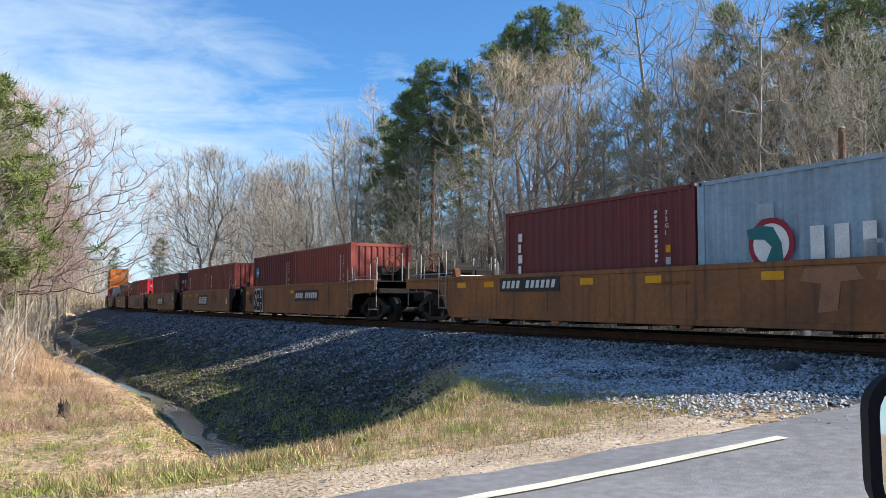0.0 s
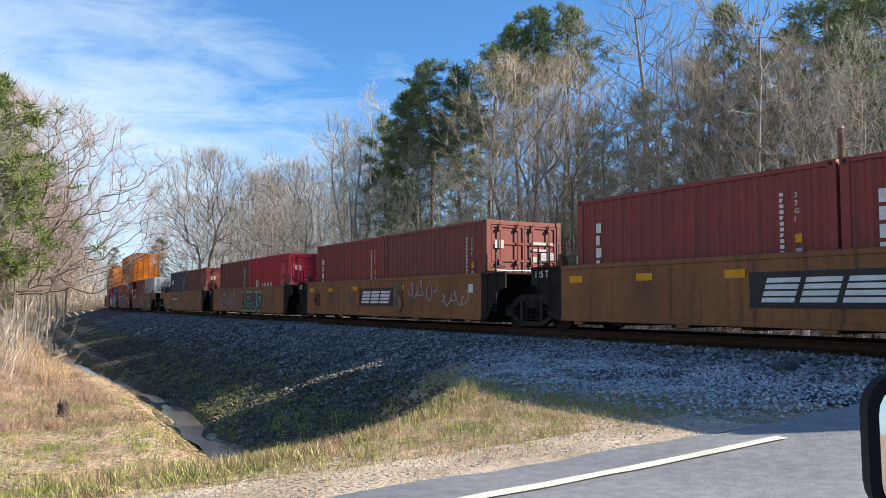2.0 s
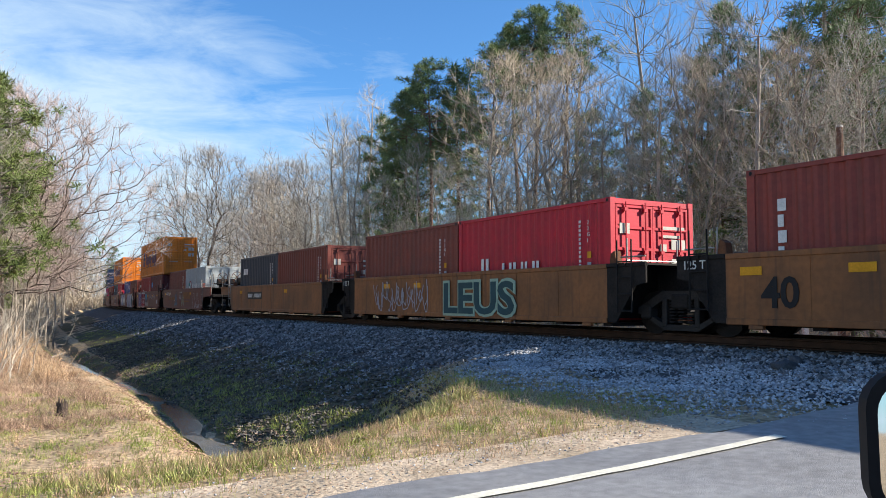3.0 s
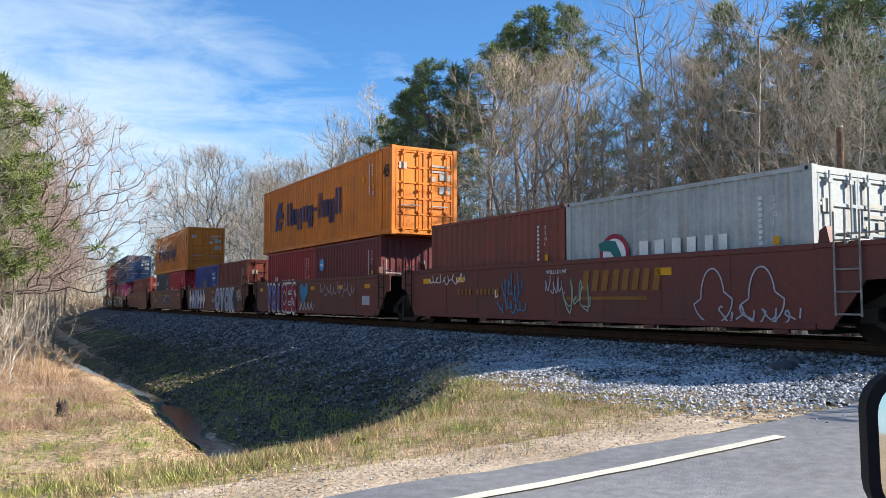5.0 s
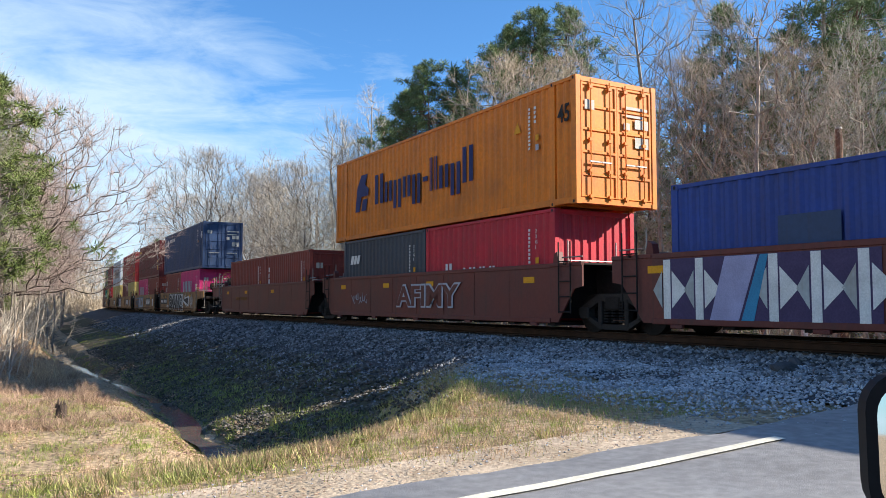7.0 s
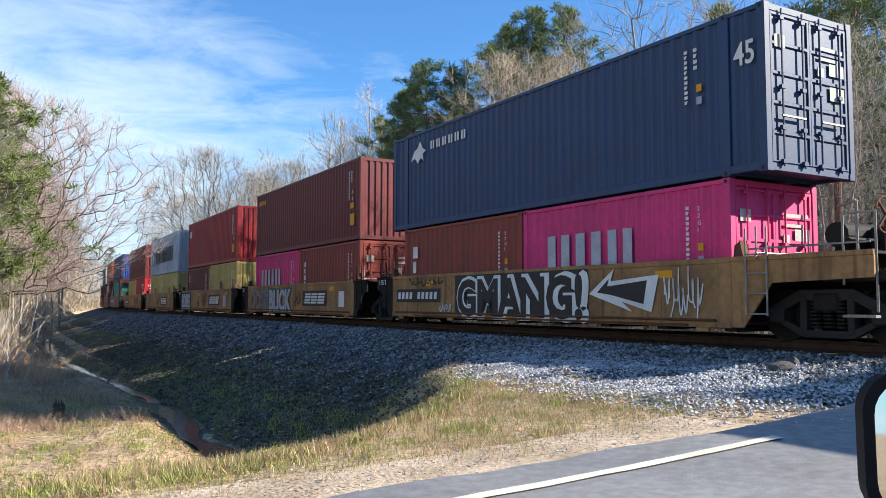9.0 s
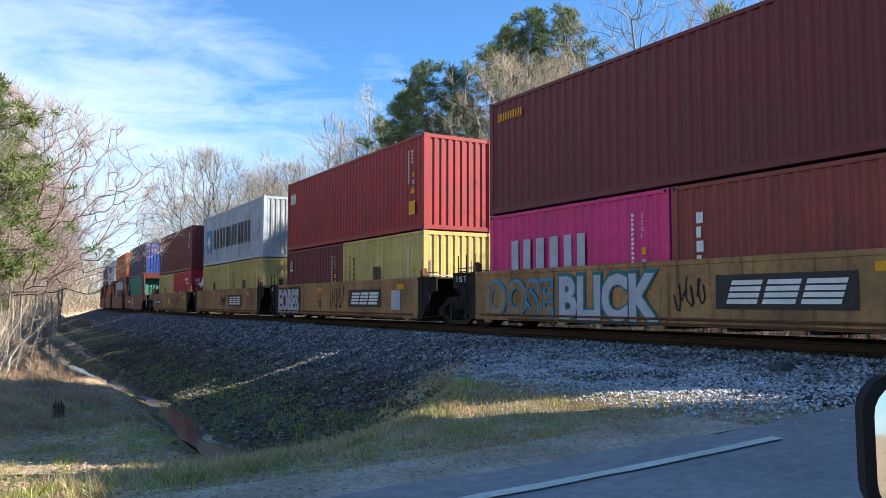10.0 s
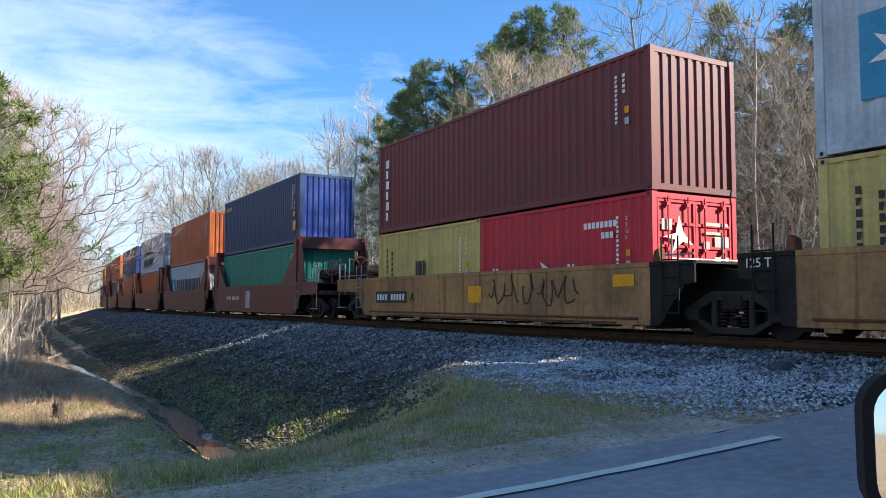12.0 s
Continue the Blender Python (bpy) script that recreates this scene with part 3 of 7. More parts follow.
def letters(parent, words, x, z, h, mat, y=-CW / 2 - 0.006, width=None, bold=0.0, shear=0.0, name="lettering", upright=False, label=""):
    """Readable lettering on the near side, h high, optionally fitted to a width."""
    me, w0 = text_mesh(words, bold)
    sx = (width / w0) if width else h
    mtx = Matrix.Translation((x, y, z)) @ Matrix(((sx, 0, shear * h, 0), (0, 1, 0, 0), (0, 0, h, 0), (0, 0, 0, 1)))
    return shared(name, me, parent, mat, mtx, label)


def block_word(parent, x, z, widths, heights, gap, mat, name="wordmark", y=-CW / 2 - 0.004, slant=0.0, label="", notch=True):
    """A maker's wordmark as a row of plain blocks."""
    g = Geo()
    for w, h in zip(widths, heights):
        z0 = z
        if h < 0:
            z0, h = z + h * 0.3, -h
        if notch and w > 0.12:
            for a0, a1 in ((0.0, 0.36), (0.62, 0.98)):
                g.prism([(x + a0 * w, z0), (x + a1 * w, z0), (x + a1 * w + slant, z0 + h), (x + a0 * w + slant, z0 + h)], y - 0.003, y)
        else:
            g.prism([(x, z0), (x + w, z0), (x + w + slant, z0 + h), (x + slant, z0 + h)], y - 0.003, y)
        x += w + gap
    return part(name, g, mat, parent, label)


def column_bars(parent, x, z_top, n, w, h, step, mat, y=-CW / 2 - 0.004, name="serial_marks"):
    """A column of small plain bars where a serial number is painted."""
    g = Geo()
    for i in range(n):
        z = z_top - i * step
        g.prism([(x, z - h), (x + w * (0.6 if i % 3 == 1 else 1), z - h), (x + w, z), (x, z)], y - 0.003, y)
    return part(name, g, mat, parent)


def container(feet, colour, label, end="door", marks=None, high=False, group="containers on the train", end_colour=None):
    """A shipping container, origin at the middle of its base, +x its leading end, -y its near side."""
    m = container_meshes(feet, high)
    L, H = feet * FT - (0.04 if feet == 20 else 0), 2.896 if high else 2.591
    c = thing("shipping_container", label, "container", group)
    shared("frame", m["frame"], c, colour)
    shared("roof", m["roof"], c, colour)
    shared("side_wall", m["side_wall"], c, colour, pose(0, -CW / 2 + 0.022, 0.15))
    shared("side_wall", m["side_wall"], c, colour, pose(0, CW / 2 - 0.022, 0.15, 0, 0, 180))
    shared("end_wall", m["end_wall"], c, colour, pose(-L / 2 + 0.03, 0, 0.14, 0, 0, -90))
    if end == "front":
        shared("end_wall", m["end_wall"], c, end_colour or colour, pose(L / 2 - 0.03, 0, 0.14, 0, 0, 90))
    else:
        for k in (1, -1):
            leaf = shared("door", m["door"], c, end_colour or colour, Matrix.Translation((L / 2 - 0.03, 0, 0.16)) @ Matrix.Diagonal((1, k, 1, 1)))
            for y in (0.24, 0.80):
                shared("lock_rod", m["lock_rod"], leaf, end_colour or colour, pose(0, y, 0))
                shared("handle", m["handle"], leaf, STEEL, pose(0, y - (0.0 if y < 0.5 else 0.3), 0))
        for y0, z0, w, h in ((-0.95, H - 0.75, 0.28, 0.22), (0.25, H - 0.62, 0.7, 0.07), (0.25, H - 0.8, 0.6, 0.06), (0.55, H - 1.05, 0.42, 0.22), (0.55, H - 1.5, 0.42, 0.25), (0.2, H - 1.1, 0.2, 0.16)):
            part("door_placard", Geo().box(L / 2 - 0.012, L / 2 - 0.008, y0, y0 + w, z0, z0 + h), PLACARD, c, "pale data panel")
    cx = 6.096 if feet == 45 else L / 2
    xs = [(cx - 0.089, 1), (-cx + 0.089, 1)] + ([(L / 2 - 0.089, 1), (-L / 2 + 0.089, 1)] if feet == 45 else [])
    for x, _ in xs:
        for y in (-1, 1):
            for z in (0.059, H - 0.059):
                q = shared("corner_casting", m["corner_casting"], c, colour, pose(x, y * (CW / 2 - 0.079), z))
                if y < 0:
                    shared("aperture", m["hole_shade"], q, None, pose(0, -0.082, 0))
    # serial marks that every box carries at its leading upper corner
    mx = L / 2 - (1.75 if feet == 45 else 1.0)
    column_bars(c, mx, H - 0.42, 11, 0.075, 0.06, 0.095, WHITE)
    if feet == 20:
        for i, ch in enumerate("22G1"):
            letters(c, ch, L / 2 - 0.72, H - 0.52 - i * 0.13, 0.09, WHITE, name="size_code")
    else:
        column_bars(c, mx + 0.22, H - 0.42, 4, 0.085, 0.07, 0.11, WHITE, name="size_code")
    decal(c, "sticker", mx + 0.28, H - 1.25, 0.12, 0.14, SAFETY, label="yellow warning sticker")
    decal(c, "sticker", mx + 0.28, H - 1.48, 0.12, 0.14, GRAFF_SILVER)
    if marks:
        marks(c, L, H)
    return c


def m_vertical(x, n=6, size=0.2, mat=None):
    def f(c, L, H):
        g = Geo()
        for i in range(n):
            z = H - 0.55 - i * size * 1.3
            x0 = -L / 2 + x
            y = -CW / 2 - 0.004
            g.prism([(x0, z - size), (x0 + size * (0.55 if i % 2 else 0.8), z - size), (x0 + size * (0.55 if i % 2 else 0.8), z), (x0, z)], y - 0.003, y)
        part("wordmark", g, mat or WHITE, c, "white upright wordmark")
    return f


def ring_logo(c, x, z, r, mat, mat2, name="emblem", y=-CW / 2 - 0.005, label=""):
    a = [(x + r * math.cos(i * math.pi / 12), z + r * math.sin(i * math.pi / 12)) for i in range(24)]
    ob = part(name, Geo().prism(a, y - 0.003, y), mat, c, label)
    b = [(x + 0.78 * r * math.cos(i * math.pi / 12), z + 0.78 * r * math.sin(i * math.pi / 12)) for i in range(24)]
    part("disc", Geo().prism(b, y - 0.006, y - 0.003), mat2, ob)


def m_animal_disc(c, L, H, patched=False):
    x, z = -L / 2 + 1.55, 0.62 * H - 0.25
    ring_logo(c, x, z, 0.44, GRAFF_RED, WHITE, label="round red and white emblem with a green shape")
    y = -CW / 2 - 0.012
    part("emblem_shape", Geo().prism([(x - 0.47, z + 0.26), (x - 0.2, z + 0.32), (x + 0.05, z + 0.28), (x + 0.2, z + 0.02), (x + 0.24, z - 0.3), (x + 0.1, z - 0.37), (x - 0.1, z - 0.3), (x + 0.02, z - 0.05), (x - 0.12, z + 0.08), (x - 0.42, z + 0.1)], y - 0.003, y), GRAFF_TEAL, c, "plain green shape")
    block_word(c, x + 0.72, z - 0.3, [0.66, 0.58, 0.5], [0.54, 0.54, 0.54], 0.2, WHITE, label="large white wordmark in blocks")
    for i in range(5 if patched else 0):
        decal(c, "paint_patch", -L / 2 + 0.3 + random.random() * 4.5, 0.7 + random.random() * 1.3, 0.32, 0.26, GREY_PATCH, label="lighter touched-up paint patch")


def m_kline(c, L, H):
    block_word(c, -L / 2 + 1.15, 0.98, [0.34], [0.52], 0.1, WHITE, label="white wordmark in blocks")
    block_word(c, -L / 2 + 2.1, 1.0, [0.1, 0.3, 0.26, 0.26], [0.36] * 4, 0.2, WHITE, label="white wordmark in blocks")


def m_hapag(c, L, H):
    y = -CW / 2 - 0.004
    x, z = -L / 2 + 1.75, 0.95
    part("emblem", Geo().prism([(x, z), (x + 0.35, z), (x + 0.5, z + 0.5), (x + 1.05, z + 0.5), (x + 1.1, z + 0.72), (x + 0.8, z + 0.9), (x + 1.0, z + 1.25), (x + 0.5, z + 1.25), (x + 0.15, z + 0.85)], y - 0.003, y).prism([(x + 0.5, z), (x + 0.9, z), (x + 1.0, z + 0.4), (x + 0.62, z + 0.4)], y - 0.003, y), DEEP_BLUE, c, "dark blue emblem of folded bars")
    block_word(c, x + 1.6, z + 0.12, [0.62, 0.52, 0.52, 0.52, 0.52], [0.98, 0.66, -0.9, 0.66, -0.9], 0.12, DEEP_BLUE, label="large dark blue wordmark in blocks")
    decal(c, "wordmark", x + 4.92, z + 0.45, 0.3, 0.14, DEEP_BLUE)
    block_word(c, x + 5.35, z + 0.12, [0.16, 0.16, 0.52, 0.52, 0.54], [0.98, 0.98, 0.66, -0.9, 0.98], 0.12, DEEP_BLUE, label="large dark blue wordmark in blocks")
    letters(c, "45", L / 2 - 0.63, H - 1.0, 0.42, BLACK, width=0.42, bold=0.02)
    y = -CW / 2 - 0.005
    part("sticker", Geo().prism([(L / 2 - 2.35, H - 0.95), (L / 2 - 2.05, H - 0.95), (L / 2 - 2.2, H - 0.68)], y - 0.003, y), SAFETY, c, "yellow warning triangle")


def m_disc(c, L, H):
    ring_logo(c, -L / 2 + 0.75, H - 0.75, 0.24, SKYBLUE, SKYBLUE, label="round sky blue emblem")
    decal(c, "wordmark", -L / 2 + 0.6, H - 0.8, 0.3, 0.08, WHITE, -CW / 2 - 0.014)


def m_dash(c, L, H):
    block_word(c, -L / 2 + 0.6, H - 0.85, [0.22, 0.2, 0.2], [0.3, 0.3, 0.3], 0.05, WHITE, notch=False, slant=0.1, label="small white emblem")


def m_square(c, L, H):
    decal(c, "emblem", -L / 2 + 0.45, H - 0.85, 0.32, 0.42, WHITE)
    decal(c, "emblem", -L / 2 + 0.48, H - 0.77, 0.26, 0.32, DEEP_BLUE, -CW / 2 - 0.008)
    decal(c, "emblem", -L / 2 + 0.53, H - 0.7, 0.12, 0.18, SAFETY, -CW / 2 - 0.012, slant=0.06)


def m_one(c, L, H):
    block_word(c, -L / 2 + 0.95, 0.85, [0.78, 0.82, 0.72], [1.05] * 3, 0.2, GRAFF_SILVER, label="large pale wordmark in blocks")


def m_m(c, L, H):
    block_word(c, -L / 2 + 2.55, 0.9, [0.28, 0.28], [0.72, 0.72], -0.02, PANEL, label="dark block emblem")
    decal(c, "emblem", -L / 2 + 2.4, 0.84, 0.85, 0.08, PANEL)
    column_bars(c, -L / 2 + 0.6, H - 0.5, 8, 0.09, 0.12, 0.17, PANEL, name="wordmark")
    column_bars(c, -L / 2 + 0.95, H - 0.6, 7, 0.09, 0.12, 0.17, PANEL, name="wordmark")


def m_star(c, L, H):
    x, z = -L / 2 + 0.75, 0.75
    decal(c, "emblem", x, z, 1.25, 1.3, GRAFF_BLUE, label="light blue square emblem with a white star shape")
    y = -CW / 2 - 0.011
    pts = []
    for i in range(14):
        r = 0.5 if i % 2 == 0 else 0.2
        a = math.pi / 2 + i * math.pi / 7
        pts.append((x + 0.62 + r * math.cos(a), z + 0.65 + r * math.sin(a)))
    part("star", Geo().prism(pts, y - 0.003, y), WHITE, c)
    block_word(c, x + 1.75, z + 0.15, [1.1, 1.02, 0.84, 0.95, 0.9, 1.0], [1.08] * 6, 0.32, PANEL, label="large dark wordmark in blocks")


def m_seal(c, L, H):
    block_word(c, -L / 2 + 2.0, 1.5, [0.7] * 6, [0.6] * 6, 0.25, PANEL, label="dark wordmark in blocks")
    block_word(c, -L / 2 + 2.0, 0.6, [0.7] * 6, [0.6] * 6, 0.25, PANEL, label="dark wordmark in blocks")


def m_corner(mat):
    def f(c, L, H):
        block_word(c, -L / 2 + 0.4, H - 0.55, [0.16, 0.16, 0.16, 0.16, 0.16], [0.2] * 5, 0.05, mat, label="small wordmark in blocks")
        decal(c, "sticker", L / 2 - 0.85, H - 1.75, 0.3, 0.2, SAFETY)
        decal(c, "sticker", L / 2 - 0.85, 0.55, 0.36, 0.4, SAFETY, label="yellow height sticker")
    return f


def m_cai(c, L, H):
    block_word(c, -L / 2 + 0.4, H - 0.95, [0.22, 0.2, 0.08], [0.42] * 3, 0.04, WHITE, label="white wordmark in blocks", slant=0.05)
    decal(c, "sticker", L / 2 - 0.95, 0.5, 0.4, 0.42, SAFETY, label="yellow height sticker")
    y = -CW / 2 - 0.005
    part("sticker", Geo().prism([(L / 2 - 0.85, H - 1.75), (L / 2 - 0.55, H - 1.75), (L / 2 - 0.7, H - 1.5)], y - 0.003, y), SAFETY, c, "yellow warning triangle")


def m_horse(c, L, H):
    y = -CW / 2 - 0.004
    x, z = -L / 2 + 1.15, H - 0.85
    q = 0.72
    pts = [(0, 0), (0.35, 0.1), (0.6, -0.15), (0.85, 0.05), (1.1, -0.1), (1.0, 0.2), (1.3, 0.3), (1.0, 0.45), (0.8, 0.75), (0.6, 0.5), (0.3, 0.4)]
    part("emblem", Geo().prism([(x + a * q, z + b * q) for a, b in pts], y - 0.003, y), WHITE, c, "white emblem, a plain curved shape")
    block_word(c, x + 1.2, z + 0.2, [0.22] * 6, [0.24] * 6, 0.12, WHITE, label="white wordmark in blocks")
    letters(c, "45", L / 2 - 0.63, H - 1.0, 0.42, WHITE, width=0.42, bold=0.02)


def m_bird(c, L, H):
    block_word(c, -L / 2 + 0.55, 0.85, [0.26, 0.2, 0.24, 0.2, 0.2, 0.2, 0.2], [0.4, 0.3, 0.3, 0.3, 0.3, 0.3, 0.3], 0.07, WHITE, label="white wordmark in blocks")
    y = -CW / 2 - 0.004
    part("emblem", Geo().prism([(2.4 - L / 2, 1.0), (2.8 - L / 2, 0.95), (3.2 - L / 2, 1.15), (2.9 - L / 2, 1.15), (2.5 - L / 2, 1.35), (2.65 - L / 2, 1.1)], y - 0.003, y), WHITE, c, "white wing-like emblem")
    block_word(c, -L / 2 + 3.5, 0.85, [0.24, 0.22, 0.22], [0.4, 0.3, 0.3], 0.09, WHITE, label="white wordmark in blocks")
    block_word(c, L / 2 - 2.0, H - 0.62, [0.1] * 8, [0.13] * 8, 0.03, WHITE, name="serial_marks", notch=False)
    block_word(c, L / 2 - 1.45, H - 0.85, [0.1] * 3, [0.13] * 3, 0.03, WHITE, name="serial_marks", notch=False)
    part("door_emblem", Geo().add([(L / 2 + 0.02, y0, z0) for y0, z0 in ((-0.95, 1.7), (-0.6, 1.78), (-0.5, 2.15), (-0.38, 1.8), (-0.1, 1.55), (-0.4, 1.62), (-0.7, 1.4), (-0.62, 1.65))], [tuple(range(8))]), WHITE, c, "white star-like emblem on the door")


def m_rods(c, L, H):
    block_word(c, L / 2 - 1.35, H - 0.62, [0.09] * 4, [0.13] * 4, 0.03, WHITE, name="serial_marks", notch=False)
    block_word(c, L / 2 - 1.35, H - 0.85, [0.09] * 6, [0.13] * 6, 0.03, WHITE, name="serial_marks", notch=False)
    decal(c, "paint_patch", -L / 2 + 2.3, 0.6, 1.1, 1.2, NAVY, label="darker touched-up paint patch")


# ---- well cars ----
SILL_Y = 1.50


def side_sill(x0, x1, top):
    """Side of a well: plate with a top chord, bottom chord and faint stiffeners; its ends are cut up over the trucks."""
    g = Geo()
    bot = 0.22
    g.prism([(x0, bot), (x1, bot), (x1, top - 0.02), (x0, top - 0.02)], -0.02, 0.02)
    g.box(x0, x1, -0.035, 0.12, top - 0.1, top, 0.01)
    g.box(x0, x1, -0.045, 0.14, bot - 0.02, bot + 0.09, 0.01)
    for i in range(1, 8):
        x = x0 + (x1 - x0) * i / 8
        g.box(x - 0.008, x + 0.008, -0.026, 0.0, bot + 0.09, top - 0.1)
    return g


TRUCK = {}
CAST = material("grimy_cast_steel", (0.024, 0.022, 0.021), (0.038, 0.032, 0.028), 3.0, 0.7, 0.0, 0.3, 30)


def truck_parts():
    if TRUCK:
        return TRUCK
    f = Geo()
    f.prism([(-1.1, 0.38), (-0.8, 0.48), (-0.42, 0.68), (0.42, 0.68), (0.8, 0.48), (1.1, 0.38), (1.1, 0.52), (0.85, 0.64), (0.45, 0.84), (-0.45, 0.84), (-0.85, 0.64), (-1.1, 0.52)], -0.07, 0.07)
    f.prism([(-0.9, 0.34), (-0.42, 0.09), (0.42, 0.09), (0.9, 0.34), (0.9, 0.43), (0.4, 0.2), (-0.4, 0.2), (-0.9, 0.43)], -0.07, 0.07)
    for x in (-0.46, 0.34):
        f.box(x, x + 0.12, -0.08, 0.08, 0.15, 0.72, 0.015)
    for x in (-0.875, 0.875):
        f.box(x - 0.14, x + 0.14, -0.12, 0.12, 0.3, 0.56, 0.03)
    TRUCK["side_frame"] = f.mesh("side_frame", CAST)
    s = Geo()
    for x in (-0.22, 0.0, 0.22):
        z = 0.24
        while z < 0.68:
            s.tube((x, 0, z), (x, 0, z + 0.032), 0.085, None, 8)
            z += 0.06
    TRUCK["spring"] = s.mesh("spring_nest", GRIME_AND_SHADE)
    w = Geo().tube((0, -0.07, 0), (0, 0.07, 0), 0.42, 0.42, 24).tube((0, 0.07, 0), (0, 0.10, 0), 0.45, 0.45, 24).tube((0, -0.10, 0), (0, -0.07, 0), 0.17, 0.17, 12)
    TRUCK["wheel"] = w.mesh("wheel", GRIME_AND_SHADE)
    TRUCK["axle"] = Geo().tube((0, -0.9, 0), (0, 0.9, 0), 0.075, None, 8).mesh("axle", GRIME_AND_SHADE)
    TRUCK["bolster"] = Geo().box(-0.22, 0.22, -1.1, 1.1, 0.5, 0.78, 0.03).mesh("bolster", GRIME_AND_SHADE)
    return TRUCK


def add_truck(car, x):
    t = truck_parts()
    tr = shared("truck", t["bolster"], car, None, pose(x, 0, 0))
    for y in (-1.0, 1.0):
        shared("side_frame", t["side_frame"], tr, None, pose(0, y, 0))
        shared("spring_nest", t["spring"], tr, None, pose(0, y, 0))
    for a in (-0.875, 0.875):
        shared("axle", t["axle"], tr, None, pose(a, 0, 0.42))
        for y in (-1, 1):
            shared("wheel", t["wheel"], tr, None, Matrix.Translation((a, y * 0.755, 0.42)) @ Matrix.Diagonal((1, -y, 1, 1)))
    return tr


def well_car(colour, dark, label, half=6.3, reach=7.83, top=1.4, front="joint", rear="joint", group="well cars of the train"):
    """One well of a container train: +x forward. front, rear: joint (shared truck) or coupler (own end platform)."""
    c = thing("well_car", label, "railway car", group)
    for y in (-1, 1):
        s = part("side_sill", side_sill(-half, half, top), colour, c)
        s.matrix_basis = pose(0, -SILL_Y, 0) if y < 0 else pose(0, SILL_Y, 0, 0, 0, 180)
    f = Geo()
    x = -half
    while x < half:
        f.box(x, x + 0.25, -SILL_Y + 0.05, SILL_Y - 0.05, 0.14, 0.21)
        x += 1.55
    f.box(-half, half, -0.25, 0.25, 0.14, 0.2)
    part("floor_frame", f, GRIME_AND_SHADE, c)
    # sill feet and clip-on details
    for x in np.linspace(-half + 0.6, half - 0.6, 5):
        part("jacking_pad", Geo().box(x - 0.14, x + 0.14, -SILL_Y - 0.06, -SILL_Y + 0.02, 0.13, 0.2, 0.01), colour, c)
    if colour is CAR_YELLOW:
        part("pipe", Geo().tube((-half + 0.3, -SILL_Y - 0.07, 0.33), (half - 0.3, -SILL_Y - 0.07, 0.33), 0.025, None, 6), RUST, c, "rusty pipe along the sill")
        part("pipe", Geo().tube((-half + 1.5, -SILL_Y - 0.07, 0.24), (half - 0.9, -SILL_Y - 0.07, 0.24), 0.02, None, 6), RUST, c, "rusty pipe along the sill")
    for k, kind in ((1, front), (-1, rear)):
        end = reach - 0.45 if kind == "joint" else reach + 0.95
        for y in (-1, 1):
            g = Geo()
            outline = [(k * half, 0.22), (k * (half + 0.25), 0.22), (k * (half + 0.8), 0.95), (k * end, 1.0), (k * end, top), (k * half, top)]
            g.prism(outline, y * SILL_Y - 0.02, y * SILL_Y + 0.02)
            g.box(min(k * half, k * end), max(k * half, k * end), y * SILL_Y - 0.045, y * SILL_Y + 0.045, top - 0.08, top, 0.008)
            part("end_plate", g, dark if kind == "joint" else colour, c, "dark painted end plate" if dark is not colour else "")
        b = Geo()
        b.box(min(k * (half - 0.05), k * end), max(k * (half - 0.05), k * end), -SILL_Y + 0.05, SILL_Y - 0.05, top - 0.06, top - 0.02)
        b.prism([(k * half, 0.3), (k * (half + 0.06), 0.3), (k * (half + 0.5), top - 0.06), (k * half, top - 0.06)], -1.35, 1.35)
        b.box(min(k * half, k * (reach + 0.1)), max(k * half, k * (reach + 0.1)), -0.28, 0.28, 0.82, 1.16, 0.02)
        # near-black instead of the car's paint: the gap's shade is put into colour
        part("end_platform", b, GRIME_AND_SHADE, c, "end platform, coloured near-black for the shade between cars")
        # ladder and handrails at the corner
        lx = k * (half + 0.55)
        h = Geo()
        for dx in (-0.2, 0.2):
            h.tube((lx + dx, -SILL_Y - 0.07, 0.42), (lx + dx, -SILL_Y - 0.07, top + 0.45), 0.016, None, 6)
        for z in (0.45, 0.78, 1.11, top + 0.02):
            h.tube((lx - 0.2, -SILL_Y - 0.07, z), (lx + 0.2, -SILL_Y - 0.07, z), 0.015, None, 6)
        h.box(lx - 0.02, lx + 0.02, -SILL_Y - 0.09, -SILL_Y, top - 0.05, top)
        part("ladder", h, GRIME_AND_SHADE if kind == "joint" else OLD_STEEL, c)
        h = Geo()
        for y in (-1.3, 0.1, 1.3):
            h.tube((k * (half + 0.35), y, top), (k * (half + 0.35), y, top + 0.5), 0.016, None, 6)
        h.tube((k * (half + 0.35), -1.3, top + 0.06), (k * (half + 0.35), 1.3, top + 0.06), 0.016, None, 6)
        h.tube((k * (half + 0.3), -1.42, top + 0.12), (k * (end - 0.1), -1.42, top + 0.12), 0.016, None, 6)
        part("handrail", h, STEEL, c, "bare metal handrail")
        for y0 in (-1.46, 1.3):
            h = Geo().prism([(k * (half + 0.02), top), (k * (half + 0.22), top), (k * (half + 0.16), top + 0.26), (k * (half + 0.05), top + 0.2)], y0, y0 + 0.16)
            part("container_guide", h, RUST if colour is not CAR_RED else colour, c, "rusty container guide")
